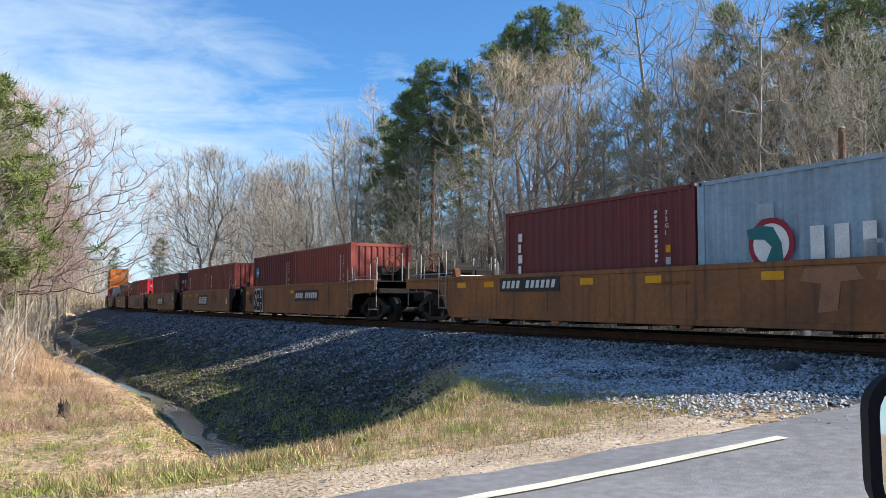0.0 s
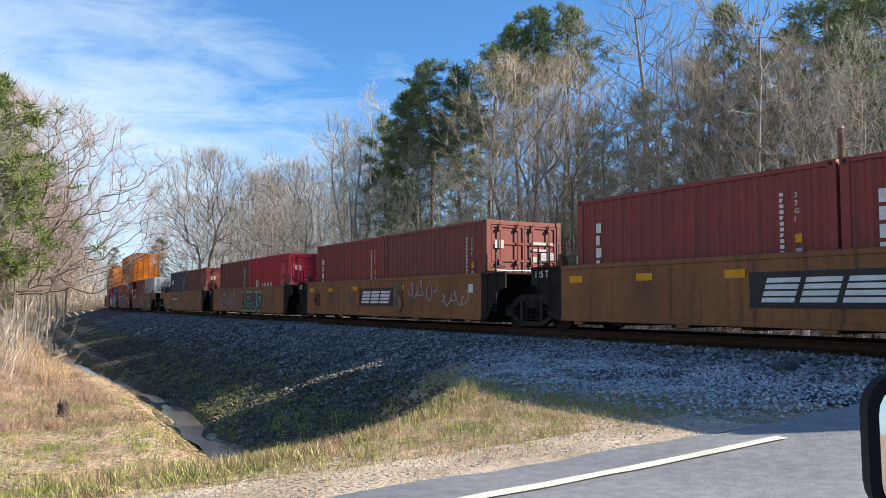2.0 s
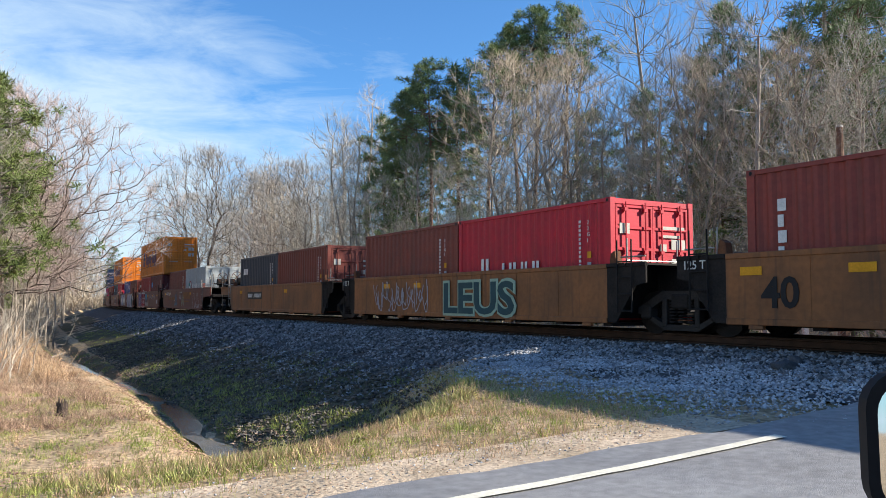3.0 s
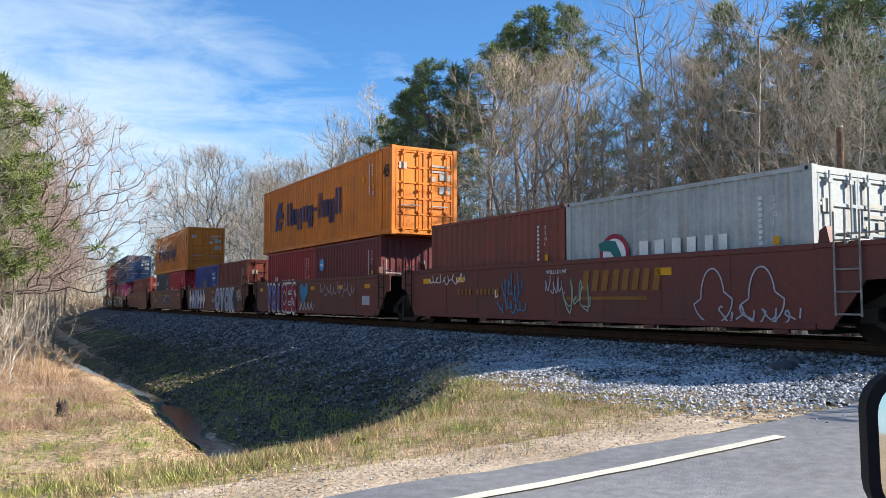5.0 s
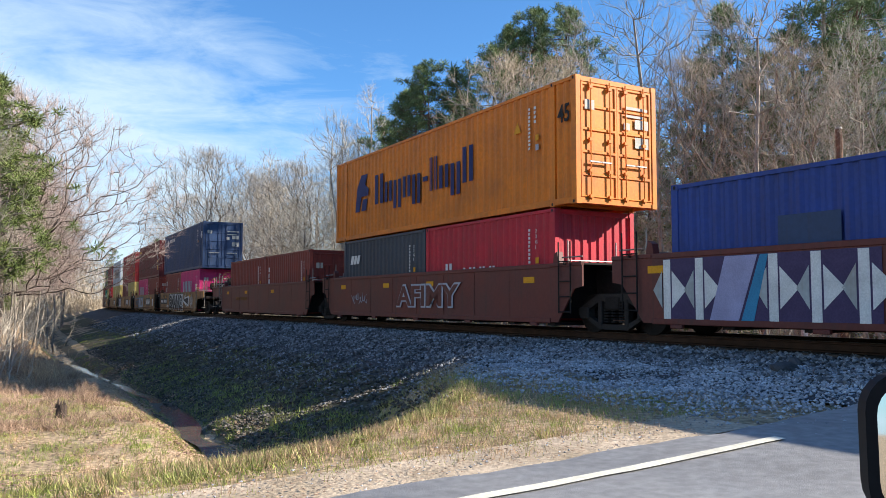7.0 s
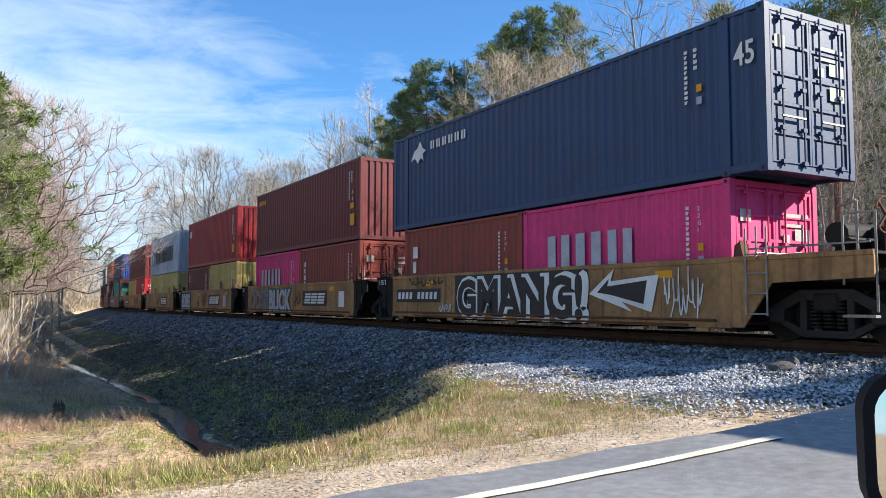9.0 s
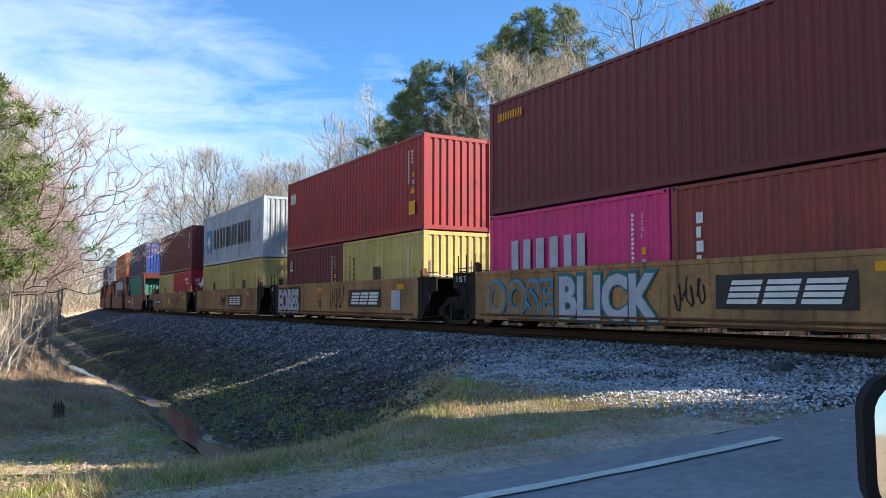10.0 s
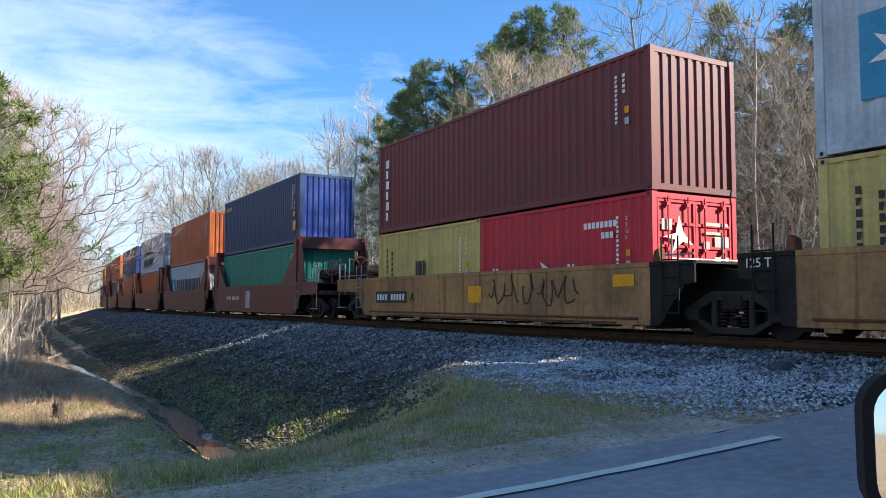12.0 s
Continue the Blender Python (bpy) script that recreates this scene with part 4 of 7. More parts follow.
        if kind == "coupler":
            h = Geo().box(min(k * end, k * (end + 0.7)), max(k * end, k * (end + 0.7)), -0.12, 0.12, 0.72, 0.98, 0.03)
            h.box(min(k * (end + 0.55), k * (end + 0.85)), max(k * (end + 0.55), k * (end + 0.85)), -0.2, 0.2, 0.68, 1.02, 0.05)
            part("coupler", h, GRIME_AND_SHADE, c)
            h = Geo()
            px = k * (end - 0.25)
            for i in range(16):
                a, b2 = 2 * math.pi * i / 16, 2 * math.pi * (i + 1) / 16
                h.tube((px, -0.75 + 0.28 * math.cos(a), top + 0.55 + 0.28 * math.sin(a)), (px, -0.75 + 0.28 * math.cos(b2), top + 0.55 + 0.28 * math.sin(b2)), 0.018, None, 5)
            for i in range(4):
                a = math.pi / 4 + i * math.pi / 2
                h.tube((px, -0.75, top + 0.55), (px, -0.75 + 0.28 * math.cos(a), top + 0.55 + 0.28 * math.sin(a)), 0.022, None, 5)
            h.tube((px, -0.75, top), (px, -0.75, top + 0.55), 0.03, None, 6)
            part("brake_wheel", h, RUST, c, "hand brake wheel on a post")
            h = Geo().tube((px - k * 0.7, -0.9, top + 0.3), (px - k * 0.7, 0.1, top + 0.3), 0.2, None, 14)
            h.box(px - k * 0.7 - 0.1, px - k * 0.7 + 0.1, -0.8, 0.0, top - 0.02, top + 0.15)
            part("air_tank", h, GRIME_AND_SHADE, c)
            for y, dx, up in ((-1.25, 0.15, 0.75), (-0.35, 0.1, 0.9), (0.55, 0.2, 0.7), (1.25, 0.15, 0.75)):
                h = Geo().tube((px - k * dx, y, top - 0.05), (px - k * dx, y, top + up), 0.022, None, 6).tube((px - k * dx, y, top + up), (px - k * (dx + 0.3), y, top + up - 0.06), 0.02, None, 6)
                h.box(px - k * dx - 0.05, px - k * dx + 0.05, y - 0.05, y + 0.05, top - 0.06, top - 0.02, 0.008)
                part("grab_post", h, OLD_STEEL, c, "pale weathered grab post")
            part("brake_gear", Geo().box(px - k * 0.35 - 0.16, px - k * 0.35 + 0.16, -0.35, 0.45, top - 0.02, top + 0.42, 0.03).box(px - k * 0.35 - 0.1, px - k * 0.35 + 0.1, 0.5, 1.1, top - 0.02, top + 0.3, 0.02).tube((px - k * 0.35, -1.2, top + 0.2), (px - k * 0.35, 1.2, top + 0.2), 0.03, None, 6), GRIME_AND_SHADE, c)
            part("draft_beam", Geo().box(min(k * (end - 0.9), k * (end + 0.1)), max(k * (end - 0.9), k * (end + 0.1)), -1.4, 1.4, 0.95, 1.12, 0.02), GRIME_AND_SHADE, c)
            for y in (-1.45, 1.45):
                h = Geo()
                h.tube((k * end, y, 0.5), (k * end, y, top + 0.55), 0.018, None, 6)
                h.tube((k * (end - 0.5), y, 0.9), (k * (end - 0.5), y, top + 0.55), 0.018, None, 6)
                h.tube((k * end, y, top + 0.55), (k * (end - 0.5), y, top + 0.55), 0.016, None, 6)
                h.box(min(k * end, k * (end - 0.5)), max(k * end, k * (end - 0.5)), y - 0.06, y + 0.06, 0.42, 0.46)
                part("end_rail", h, OLD_STEEL, c, "weathered end rail with a step")
        else:
            h = Geo()
            for y in (-0.5, 0.5):
                pts = [(k * (half + 0.6), y, top - 0.2), (k * (reach - 0.1), y * 1.2, top - 0.42), (k * (reach + 0.25), y * 1.1, top - 0.1)]
                for a, b2 in zip(pts, pts[1:]):
                    h.tube(a, b2, 0.035, None, 6)
            part("air_hose", h, GRIME_AND_SHADE, c)
            h = Geo().prism([(k * (half + 0.5), 0.78), (k * (reach + 0.02), 0.84), (k * (reach + 0.02), 1.2), (k * (half + 0.5), top - 0.08)], -0.62, -0.5)
            h.prism([(k * (half + 0.5), 0.78), (k * (reach + 0.02), 0.84), (k * (reach + 0.02), 1.2), (k * (half + 0.5), top - 0.08)], 0.5, 0.62)
            h.box(min(k * (half + 0.5), k * reach), max(k * (half + 0.5), k * reach), -0.6, 0.6, 0.76, 0.86)
            part("draft_arm", h, GRIME_AND_SHADE, c)
    add_truck(c, reach - 0.02 if front == "joint" else reach - 0.1)
    if rear == "coupler":
        add_truck(c, -reach + 0.1)
    return c


def yellow_marks(c, xs, z=1.02, w=0.42, h=0.14):
    for x in xs:
        decal(c, "reflector", x, z, w, h, SAFETY, -SILL_Y - 0.03, "yellow reflective strip")


def panel_bars(c, x, z, w, h, n, slant=0.0, back=True, bar=WHITE):
    """A dark panel with plain bars for the painted number."""
    y = -SILL_Y - 0.032
    p = decal(c, "number_panel", x, z, w, h, PANEL, y, "black number panel with white bars") if back else c
    step = (w - 0.2) / n
    g = Geo()
    for i in range(n):
        if i == 4:
            continue
        x0 = x + 0.1 + i * step
        g.prism([(x0, z + h * 0.24), (x0 + step * 0.62, z + h * 0.24), (x0 + step * 0.62 + slant, z + h * 0.76), (x0 + slant, z + h * 0.76)], y - 0.01, y - 0.004)
    part("number_bars", g, bar, p)


def owner_panel(c, x, z=0.52, w=2.55, h=0.58):
    """A black panel with the owner's mark as three slanted blocks."""
    y = -SILL_Y - 0.032
    p = decal(c, "owner_panel", x, z, w, h, PANEL, y, "black panel with a striped white owner's mark")
    g = Geo()
    k = w / 2.55
    for x0, ww in ((0.22, 0.6), (0.92, 0.6), (1.62, 0.66)):
        a, ww = x + x0 * k, ww * k
        for i in range(4):
            z0 = z + 0.09 + i * 0.105
            sh = 0.035 * i
            g.prism([(a + sh, z0), (a + ww + sh, z0), (a + ww + sh + 0.025, z0 + 0.075), (a + sh + 0.025, z0 + 0.075)], y - 0.01, y - 0.004)
    part("owner_mark", g, WHITE, p)


def graffiti(c, words, x, z, width, h, fill, outline, bold=0.06, halo=None, y=-SILL_Y - 0.05, label="spray-painted graffiti lettering"):
    """Bubble lettering: a broad outline behind a narrower fill."""
    me, w0 = text_mesh(words, bold)
    me2, w2 = text_mesh(words, bold + 0.055)
    sx = width / w0
    back = shared("graffiti", me2, c, outline, Matrix.Translation((x - 0.05 * sx, y, z)) @ Matrix.Diagonal((sx * w0 / w2 * 1.05, 1, h, 1)), label)
    shared("graffiti_fill", me, c, fill, Matrix.Translation((x, y - 0.008, z + 0.02 * h)) @ Matrix.Diagonal((sx, 1, h * 0.95, 1)))
    return back


def scrawl(c, x, z, w, h, mat, seed, n=14, y=-SILL_Y - 0.035):
    """A loose unreadable tag in thin looping strokes."""
    r = random.Random(seed)
    g = Geo()
    k, ph, lp = n * 0.5, r.random() * 6, r.uniform(0.5, 0.9)
    pts = []
    for i in range(n * 5 + 1):
        t = i / (n * 5)
        a = 2 * math.pi * k * t + ph
        pts.append((x + w * t + lp * w / n * 0.9 * math.cos(a * 1.0 + 0.8 * math.sin(3.1 * t * k)), z + h * (0.5 + 0.32 * math.sin(a) + 0.16 * math.sin(a * 0.43 + seed) + 0.08 * math.sin(a * 2.3))))
    for i, ((px, pz), (qx, qz)) in enumerate(zip(pts, pts[1:])):
        if i % 17 in (15, 16):
            continue
        dx, dz = qx - px, qz - pz
        l = math.hypot(dx, dz) or 1
        nx, nz = -dz / l * 0.014, dx / l * 0.014
        ex, ez = dx / l * 0.006, dz / l * 0.006
        g.prism([(px - nx - ex, pz - nz - ez), (qx - nx + ex, qz - nz + ez), (qx + nx + ex, qz + nz + ez), (px + nx - ex, pz + nz - ez)], y - 0.003, y)
    part("tag", g, mat, c, "unreadable sprayed scrawl")
# ---- the train, from its leading car backwards ----
SPEED, PITCH = 20.238, 15.666
MOVING = []  # thing, its distance from the line's origin at the start, height, reach


def place(ob, s0, z, reach=7.8, dx=0.0):
    MOVING.append((ob, s0, z, reach, dx))


LOW = 0.225
TOPZ = 2.832


def load(s0, left, right, top=None, low=LOW):
    """Two short boxes in the well, rear and front, and one long box on top."""
    place(left, s0, low, 7.8, -3.055)
    place(right, s0, low, 7.8, 3.055)
    if top is not None:
        place(top, s0, TOPZ)


def box20(colour, label, end="door", marks=None):
    return container(20, colour, label, end, marks)


R20 = "oxide red twenty-foot shipping container, corrugated steel"

# leading long well
car = well_car(CAR_BROWN, CAR_BROWN, "rusty brown long well car with yellow strips", 8.08, 9.9, 1.28, "coupler", "coupler")
place(car, 11.3, 0, 9.9)
yellow_marks(car, (-7.9, -6.6, -2.9, -1.0, 1.6), 0.98)
panel_bars(car, -5.9, 0.86, 2.3, 0.34, 11, 0.05)
yf = -SILL_Y - 0.028
for x0, k in ((2.3, 0.9), (3.5, 1.25), (5.1, 0.8)):
    part("graffiti", Geo().prism([(x0, 0.95), (x0 + 0.08, 1.14), (x0 + 1.0 * k, 1.16), (x0 + 1.15 * k, 0.96), (x0 + 0.75 * k, 0.93), (x0 + 0.68 * k, 0.5), (x0 + 0.32 * k, 0.46), (x0 + 0.4 * k, 0.9)], yf - 0.003, yf), FADED_PINK, car, "faded pinkish graffiti letter")
letters(car, "WELL LD LMT", -0.6, 0.93, 0.085, FADED_GOLD, -SILL_Y - 0.03, name="load_limit_mark")
load(11.3, box20(MAROON, R20 + ", dull maroon", "front", m_vertical(0.55)), box20(GREY_BLUE, "faded grey-blue twenty-foot container with patched paint", "door", lambda c, L, H: m_animal_disc(c, L, H, True)))

S_A, S_B, S_C, S_D = -10.72, -93.49, -175.93, -258.34

# five brown wells
BL = "rusty streaked brown well car"
s = S_A + 0.15
car = well_car(CAR_BROWN, GRIME_AND_SHADE, BL, front="coupler")
place(car, s, 0)
panel_bars(car, 1.0, 0.72, 2.7, 0.42, 11, 0.06)
yellow_marks(car, (-6.2, 0.45), 1.02)
graffiti(car, "SEH", -4.75, 0.3, 1.35, 0.95, BLACK, WHITE, 0.05, label="black bubble-letter graffiti with a white outline")
letters(car, "40", -5.75, 0.62, 0.42, BLACK, -SILL_Y - 0.03, bold=0.03, name="size_mark")
letters(car, "125 T", -7.2, 1.16, 0.16, WHITE, -SILL_Y - 0.03, bold=0.01, name="capacity_mark")
load(s, box20(MAROON, R20 + ", with a round blue emblem", "front", m_disc), box20(RED, R20, "front"))

s = S_A - PITCH
car = well_car(CAR_BROWN, GRIME_AND_SHADE, BL + ", owner's panel amidships")
place(car, s, 0)
owner_panel(car, -1.4)
yellow_marks(car, (-6.0, -4.0, -1.9), 1.02)
scrawl(car, 2.2, 0.75, 1.3, 0.45, BLACK, 3, 9)
decal(car, "data_panel", 5.6, 0.62, 0.22, 0.28, WHITE, -SILL_Y - 0.03, "small white data panel")
letters(car, "125 T", -7.2, 1.16, 0.16, WHITE, -SILL_Y - 0.03, bold=0.01, name="capacity_mark")
load(s, box20(RED, R20 + ", white upright wordmark", "front", m_vertical(0.6)), box20(RED, R20 + ", white upright wordmark", "front", m_vertical(0.6)))

s = S_A - 2 * PITCH - 0.13
car = well_car(CAR_BROWN, GRIME_AND_SHADE, BL + ", faded teal graffiti beside the owner's panel")
place(car, s, 0)
scrawl(car, -2.2, 0.45, 0.7, 0.7, GRAFF_TEAL, 51, 7)
graffiti(car, "S", 1.4, 0.42, 0.55, 0.8, CAR_BROWN, GRAFF_TEAL, 0.04, label="faded teal graffiti letter")
owner_panel(car, -1.3)
yellow_marks(car, (-6.0, -4.1, -1.9, 1.6), 1.02)
letters(car, "40", -5.6, 0.5, 0.5, BLACK, -SILL_Y - 0.03, bold=0.03, name="size_mark")
scrawl(car, 2.4, 0.7, 1.6, 0.6, GRAFF_SILVER, 5, 11)
scrawl(car, 4.3, 0.55, 1.4, 0.4, GRAFF_SILVER, 6, 9)
decal(car, "data_panel", 5.7, 0.9, 0.22, 0.22, WHITE, -SILL_Y - 0.03, "small white data panel")
letters(car, "125 T", -7.2, 1.16, 0.16, WHITE, -SILL_Y - 0.03, bold=0.01, name="capacity_mark")
load(s, box20(RED, R20 + ", white upright wordmark", "front", m_vertical(0.6)), box20(BROWN_RED, R20 + " with pale doors", "door"))

s = S_A - 3 * PITCH
car = well_car(CAR_BROWN, GRIME_AND_SHADE, BL + ", covered in white and teal graffiti")
place(car, s, 0)
graffiti(car, "LEUS", -0.2, 0.32, 3.3, 0.85, GRAFF_DEEP, GRAFF_MINT, 0.035, label="pale green outlined graffiti lettering")
scrawl(car, -4.7, 0.35, 3.6, 0.9, GRAFF_SILVER, 7, 22)
scrawl(car, -4.5, 0.3, 3.3, 0.9, GRAFF_SILVER, 8, 18)
yellow_marks(car, (-4.0, -2.0, 2.6), 1.02)
letters(car, "125 T", -7.2, 1.16, 0.16, WHITE, -SILL_Y - 0.03, bold=0.01, name="capacity_mark")
load(s, box20(BROWN_RED, R20, "front"), box20(BRIGHT_RED, "bright red twenty-foot container with a white wordmark", "door", m_kline))

s = S_A - 4 * PITCH
car = well_car(CAR_BROWN, GRIME_AND_SHADE, BL, rear="coupler")
place(car, s, 0)
panel_bars(car, -3.6, 0.75, 2.3, 0.34, 11, 0.05)
yellow_marks(car, (-5.0, 1.9), 1.02)
load(s, box20(DARK_GREY, "slate grey twenty-foot container with a white emblem", "front", m_dash), box20(BROWN_RED, R20 + " with pale doors", "door"))

# five red wells
RL = "dark red well car, dusty paint"
s = S_B - 0.1
car = well_car(CAR_RED, CAR_RED, RL + ", yellow lettered mark and pale graffiti", top=1.52, front="coupler")
place(car, s, 0)
panel_bars(car, -4.2, 0.72, 2.2, 0.3, 11, 0.0, False, FADED_GOLD)
block_word(car, 0.9, 0.85, [0.5, 0.5, 0.45, 0.45], [0.42] * 4, 0.1, FADED_GOLD, y=-SILL_Y - 0.03, slant=0.08, label="faded yellow railroad wordmark in blocks")
decal(car, "stripe", 0.4, 0.66, 2.4, 0.07, FADED_GOLD, -SILL_Y - 0.03)
yellow_marks(car, (-6.0, -4.2, 3.0), 1.12)
scrawl(car, -5.6, 1.08, 1.9, 0.28, WHITE, 11, 18)
scrawl(car, -2.0, 0.55, 0.8, 0.75, GRAFF_BLUE, 12, 12)
scrawl(car, -2.2, 0.35, 1.1, 0.3, GRAFF_BLUE, 13, 12)
scrawl(car, 0.35, 0.38, 0.8, 0.8, GRAFF_MINT, 16, 6)
scrawl(car, 0.4, 0.42, 0.7, 0.7, GRAFF_MINT, 17, 5)
scrawl(car, -0.35, 0.75, 0.7, 0.45, GRAFF_SILVER, 15, 10)
letters(car, "WELL LD LMT", -0.3, 1.24, 0.085, WHITE, -SILL_Y - 0.03, name="load_limit_mark")
letters(car, "B", -2.35, 0.72, 0.2, WHITE, -SILL_Y - 0.03, bold=0.01, name="end_letter")
yo = -SILL_Y - 0.034
for x0 in (4.35, 5.35):
    ring = [(x0 + 0.42 * math.sin(a) * (1 if math.cos(a) > 0 else 0.6), 0.68 - 0.42 * math.cos(a) * (1 if math.cos(a) > 0 else 1.25)) for a in (i * math.pi / 14 for i in range(28))]
    g = Geo()
    for (ax, az), (bx, bz) in zip(ring, ring[1:] + ring[:1]):
        l = math.hypot(bx - ax, bz - az) or 1
        nx, nz = -(bz - az) / l * 0.013, (bx - ax) / l * 0.013
        g.prism([(ax - nx, az - nz), (bx - nx, bz - nz), (bx + nx, bz + nz), (ax + nx, az + nz)], yo - 0.003, yo)
    part("graffiti", g, GRAFF_SILVER, car, "thin white outline of a pear-like figure")
scrawl(car, 4.5, 0.26, 1.5, 0.3, GRAFF_SILVER, 14, 14)
load(s, box20(BROWN_RED, R20, "front"), box20(PALE_GREY, "pale grey twenty-foot container, rust-streaked, round emblem", "door", m_animal_disc))

s = S_B - PITCH
car = well_car(CAR_RED, CAR_RED, RL + ", large purple and red graffiti", top=1.52)
place(car, s, 0)
for i, (ch, fill) in enumerate((("V", GRAFF_VIOLET), ("O", GRAFF_VIOLET), ("I", GRAFF_VIOLET), ("C", GRAFF_RED), ("E", GRAFF_RED), ("S", GRAFF_RED))):
    graffiti(car, ch, -5.05 + i * 0.66 + (0.22 if ch == "I" else 0), 0.28, 0.6 if ch != "I" else 0.22, 1.12, fill, WHITE, 0.06 if ch != "I" else 0.03, label="letter of a bubble graffiti, white outline")
ys = -SILL_Y - 0.04
part("graffiti", Geo().prism([(-0.75, 0.95), (-0.35, 0.55), (0.1, 1.0), (0.15, 1.25), (-0.05, 1.38), (-0.3, 1.2), (-0.55, 1.4), (-0.8, 1.25)], ys - 0.003, ys), GRAFF_BLUE, car, "light blue sprayed heart")
scrawl(car, -0.9, 0.3, 1.6, 0.35, WHITE, 21, 20)
scrawl(car, 1.4, 0.85, 3.2, 0.5, GRAFF_SILVER, 22, 20)
yellow_marks(car, (-6.2, 0.4, 3.2, 5.5), 1.1)
decal(car, "data_panel", 5.3, 0.55, 0.6, 0.3, GRAFF_SILVER, -SILL_Y - 0.03, "small framed data panel")
load(s, box20(LINE_RED, "crimson twenty-foot container with a white wordmark", "front", m_kline), box20(MAROON, R20 + ", with a round blue emblem", "front", m_disc),
     container(45, ORANGE, "orange forty-five-foot container with dark blue wordmark", "door", m_hapag, True))

s = S_B - 2 * PITCH
car = well_car(CAR_RED, CAR_RED, RL + ", covered in white and silver graffiti", top=1.52)
place(car, s, 0)
yb = -SILL_Y - 0.033
decal(car, "graffiti", -6.0, 0.26, 4.1, 1.14, GRAFF_DUSK, yb, "dark violet sprayed background")
for x0 in (-6.0, -5.25, -3.75, -3.0, -2.25):
    decal(car, "graffiti", x0, 0.27, 0.17, 1.12, WHITE, yb - 0.004, "white sprayed bar")
    for k, w in ((1, 0.34), (-1, 0.22)):
        tip = x0 + 0.085 + k * (0.12 + w)
        part("graffiti", Geo().prism([(x0 + 0.085 + k * 0.12, 0.5), (tip, 0.83), (x0 + 0.085 + k * 0.12, 1.18)], yb - 0.008, yb - 0.004), WHITE if k > 0 else PALE_GREY, car, "white sprayed wedge")
part("graffiti", Geo().prism([(-4.95, 0.27), (-4.35, 0.27), (-3.95, 1.39), (-4.6, 1.39)], yb - 0.01, yb - 0.006), GRAFF_LILAC, car, "lilac sprayed slanted block")
part("graffiti", Geo().prism([(-4.3, 0.27), (-4.05, 0.27), (-3.75, 1.39), (-3.9, 1.39)], yb - 0.01, yb - 0.006), GRAFF_BLUE, car, "light blue sprayed stripe")
part("graffiti", Geo().prism([(0.75, 0.5), (1.3, 0.24), (3.2, 0.24), (5.0, 0.26), (5.5, 0.55), (5.25, 0.75), (5.3, 1.42), (3.0, 1.4), (0.95, 1.36), (0.65, 1.1)], yb - 0.003, yb), GRAFF_DEEP, car, "dark teal sprayed background")
for i, ch in enumerate("OVOK"):
    graffiti(car, ch, 0.85 + i * 1.06, 0.3, 1.0, 1.05, GRAFF_SILVER if ch != "O" else GRAFF_LILAC, WHITE, 0.075, label="silver graffiti letter with a white outline")
scrawl(car, 5.3, 0.75, 0.9, 0.55, WHITE, 23, 14)
scrawl(car, -0.1, 0.6, 0.7, 0.35, WHITE, 24, 12)
yellow_marks(car, (-6.4, -3.3, 0.0, 2.9, 5.6), 1.15)
load(s, box20(ROYAL, "royal blue twenty-foot container with a patched wall", "front", m_rods), box20(BROWN_RED, R20 + " with pale doors", "door"))

s = S_B - 3 * PITCH
car = well_car(CAR_RED, CAR_RED, RL + ", chalky graffiti outlines", top=1.52)
place(car, s, 0)
graffiti(car, "AFIMY", -1.2, 0.55, 3.6, 0.62, CAR_RED, GRAFF_SILVER, 0.03, label="faded silver graffiti outline")
scrawl(car, -4.6, 0.6, 1.2, 0.35, GRAFF_SILVER, 25, 14)
yellow_marks(car, (-5.6, -2.2, 0.6, 5.3), 1.1)
load(s, box20(DARK_GREY, "slate grey twenty-foot container with a white emblem", "front", m_dash), box20(BRIGHT_RED, "bright red twenty-foot container with a white wordmark", "front", m_kline),
     container(45, ORANGE, "orange forty-five-foot container with dark blue wordmark", "door", m_hapag, True))

s = S_B - 4 * PITCH
car = well_car(CAR_RED, CAR_RED, RL, top=1.52, rear="coupler")
place(car, s, 0)
yellow_marks(car, (-5.6, -2.2, 2.0), 1.1)
panel_bars(car, -3.9, 0.72, 2.2, 0.3, 11, 0.0, False, FADED_GOLD)
load(s, box20(RED, R20, "front"), box20(RED, R20 + " with white-panelled doors", "door", m_vertical(0.6)))

# five yellow wells
YL = "grimy ochre yellow well car"
s = S_C - 0.12
car = well_car(CAR_YELLOW, GRIME_AND_SHADE, YL + ", large black and white graffiti", front="coupler")
place(car, s, 0)
panel_bars(car, -6.0, 0.62, 2.6, 0.38, 10, 0.03)
yellow_marks(car, (-4.2, -1.2, 1.4, 4.6), 1.08)
decal(car, "graffiti", -2.6, 0.25, 5.3, 1.08, PANEL, -SILL_Y - 0.034, "black graffiti background")
graffiti(car, "GMANG!", -2.45, 0.3, 5.0, 0.95, PANEL, WHITE, 0.05, label="black graffiti lettering with a white outline")
ya = -SILL_Y - 0.045
part("graffiti", Geo().prism([(2.75, 0.8), (3.5, 1.3), (3.4, 1.05), (4.7, 1.15), (4.5, 0.45), (3.7, 0.65), (4.0, 0.45)], ya - 0.003, ya), WHITE, car, "white sprayed arrow")
part("graffiti_fill", Geo().prism([(3.0, 0.83), (3.35, 1.1), (3.3, 0.95), (4.4, 1.05), (4.3, 0.6), (3.4, 0.78)], ya - 0.008, ya - 0.005), PANEL, car)
scrawl(car, 4.8, 0.35, 0.9, 0.9, WHITE, 31, 16)
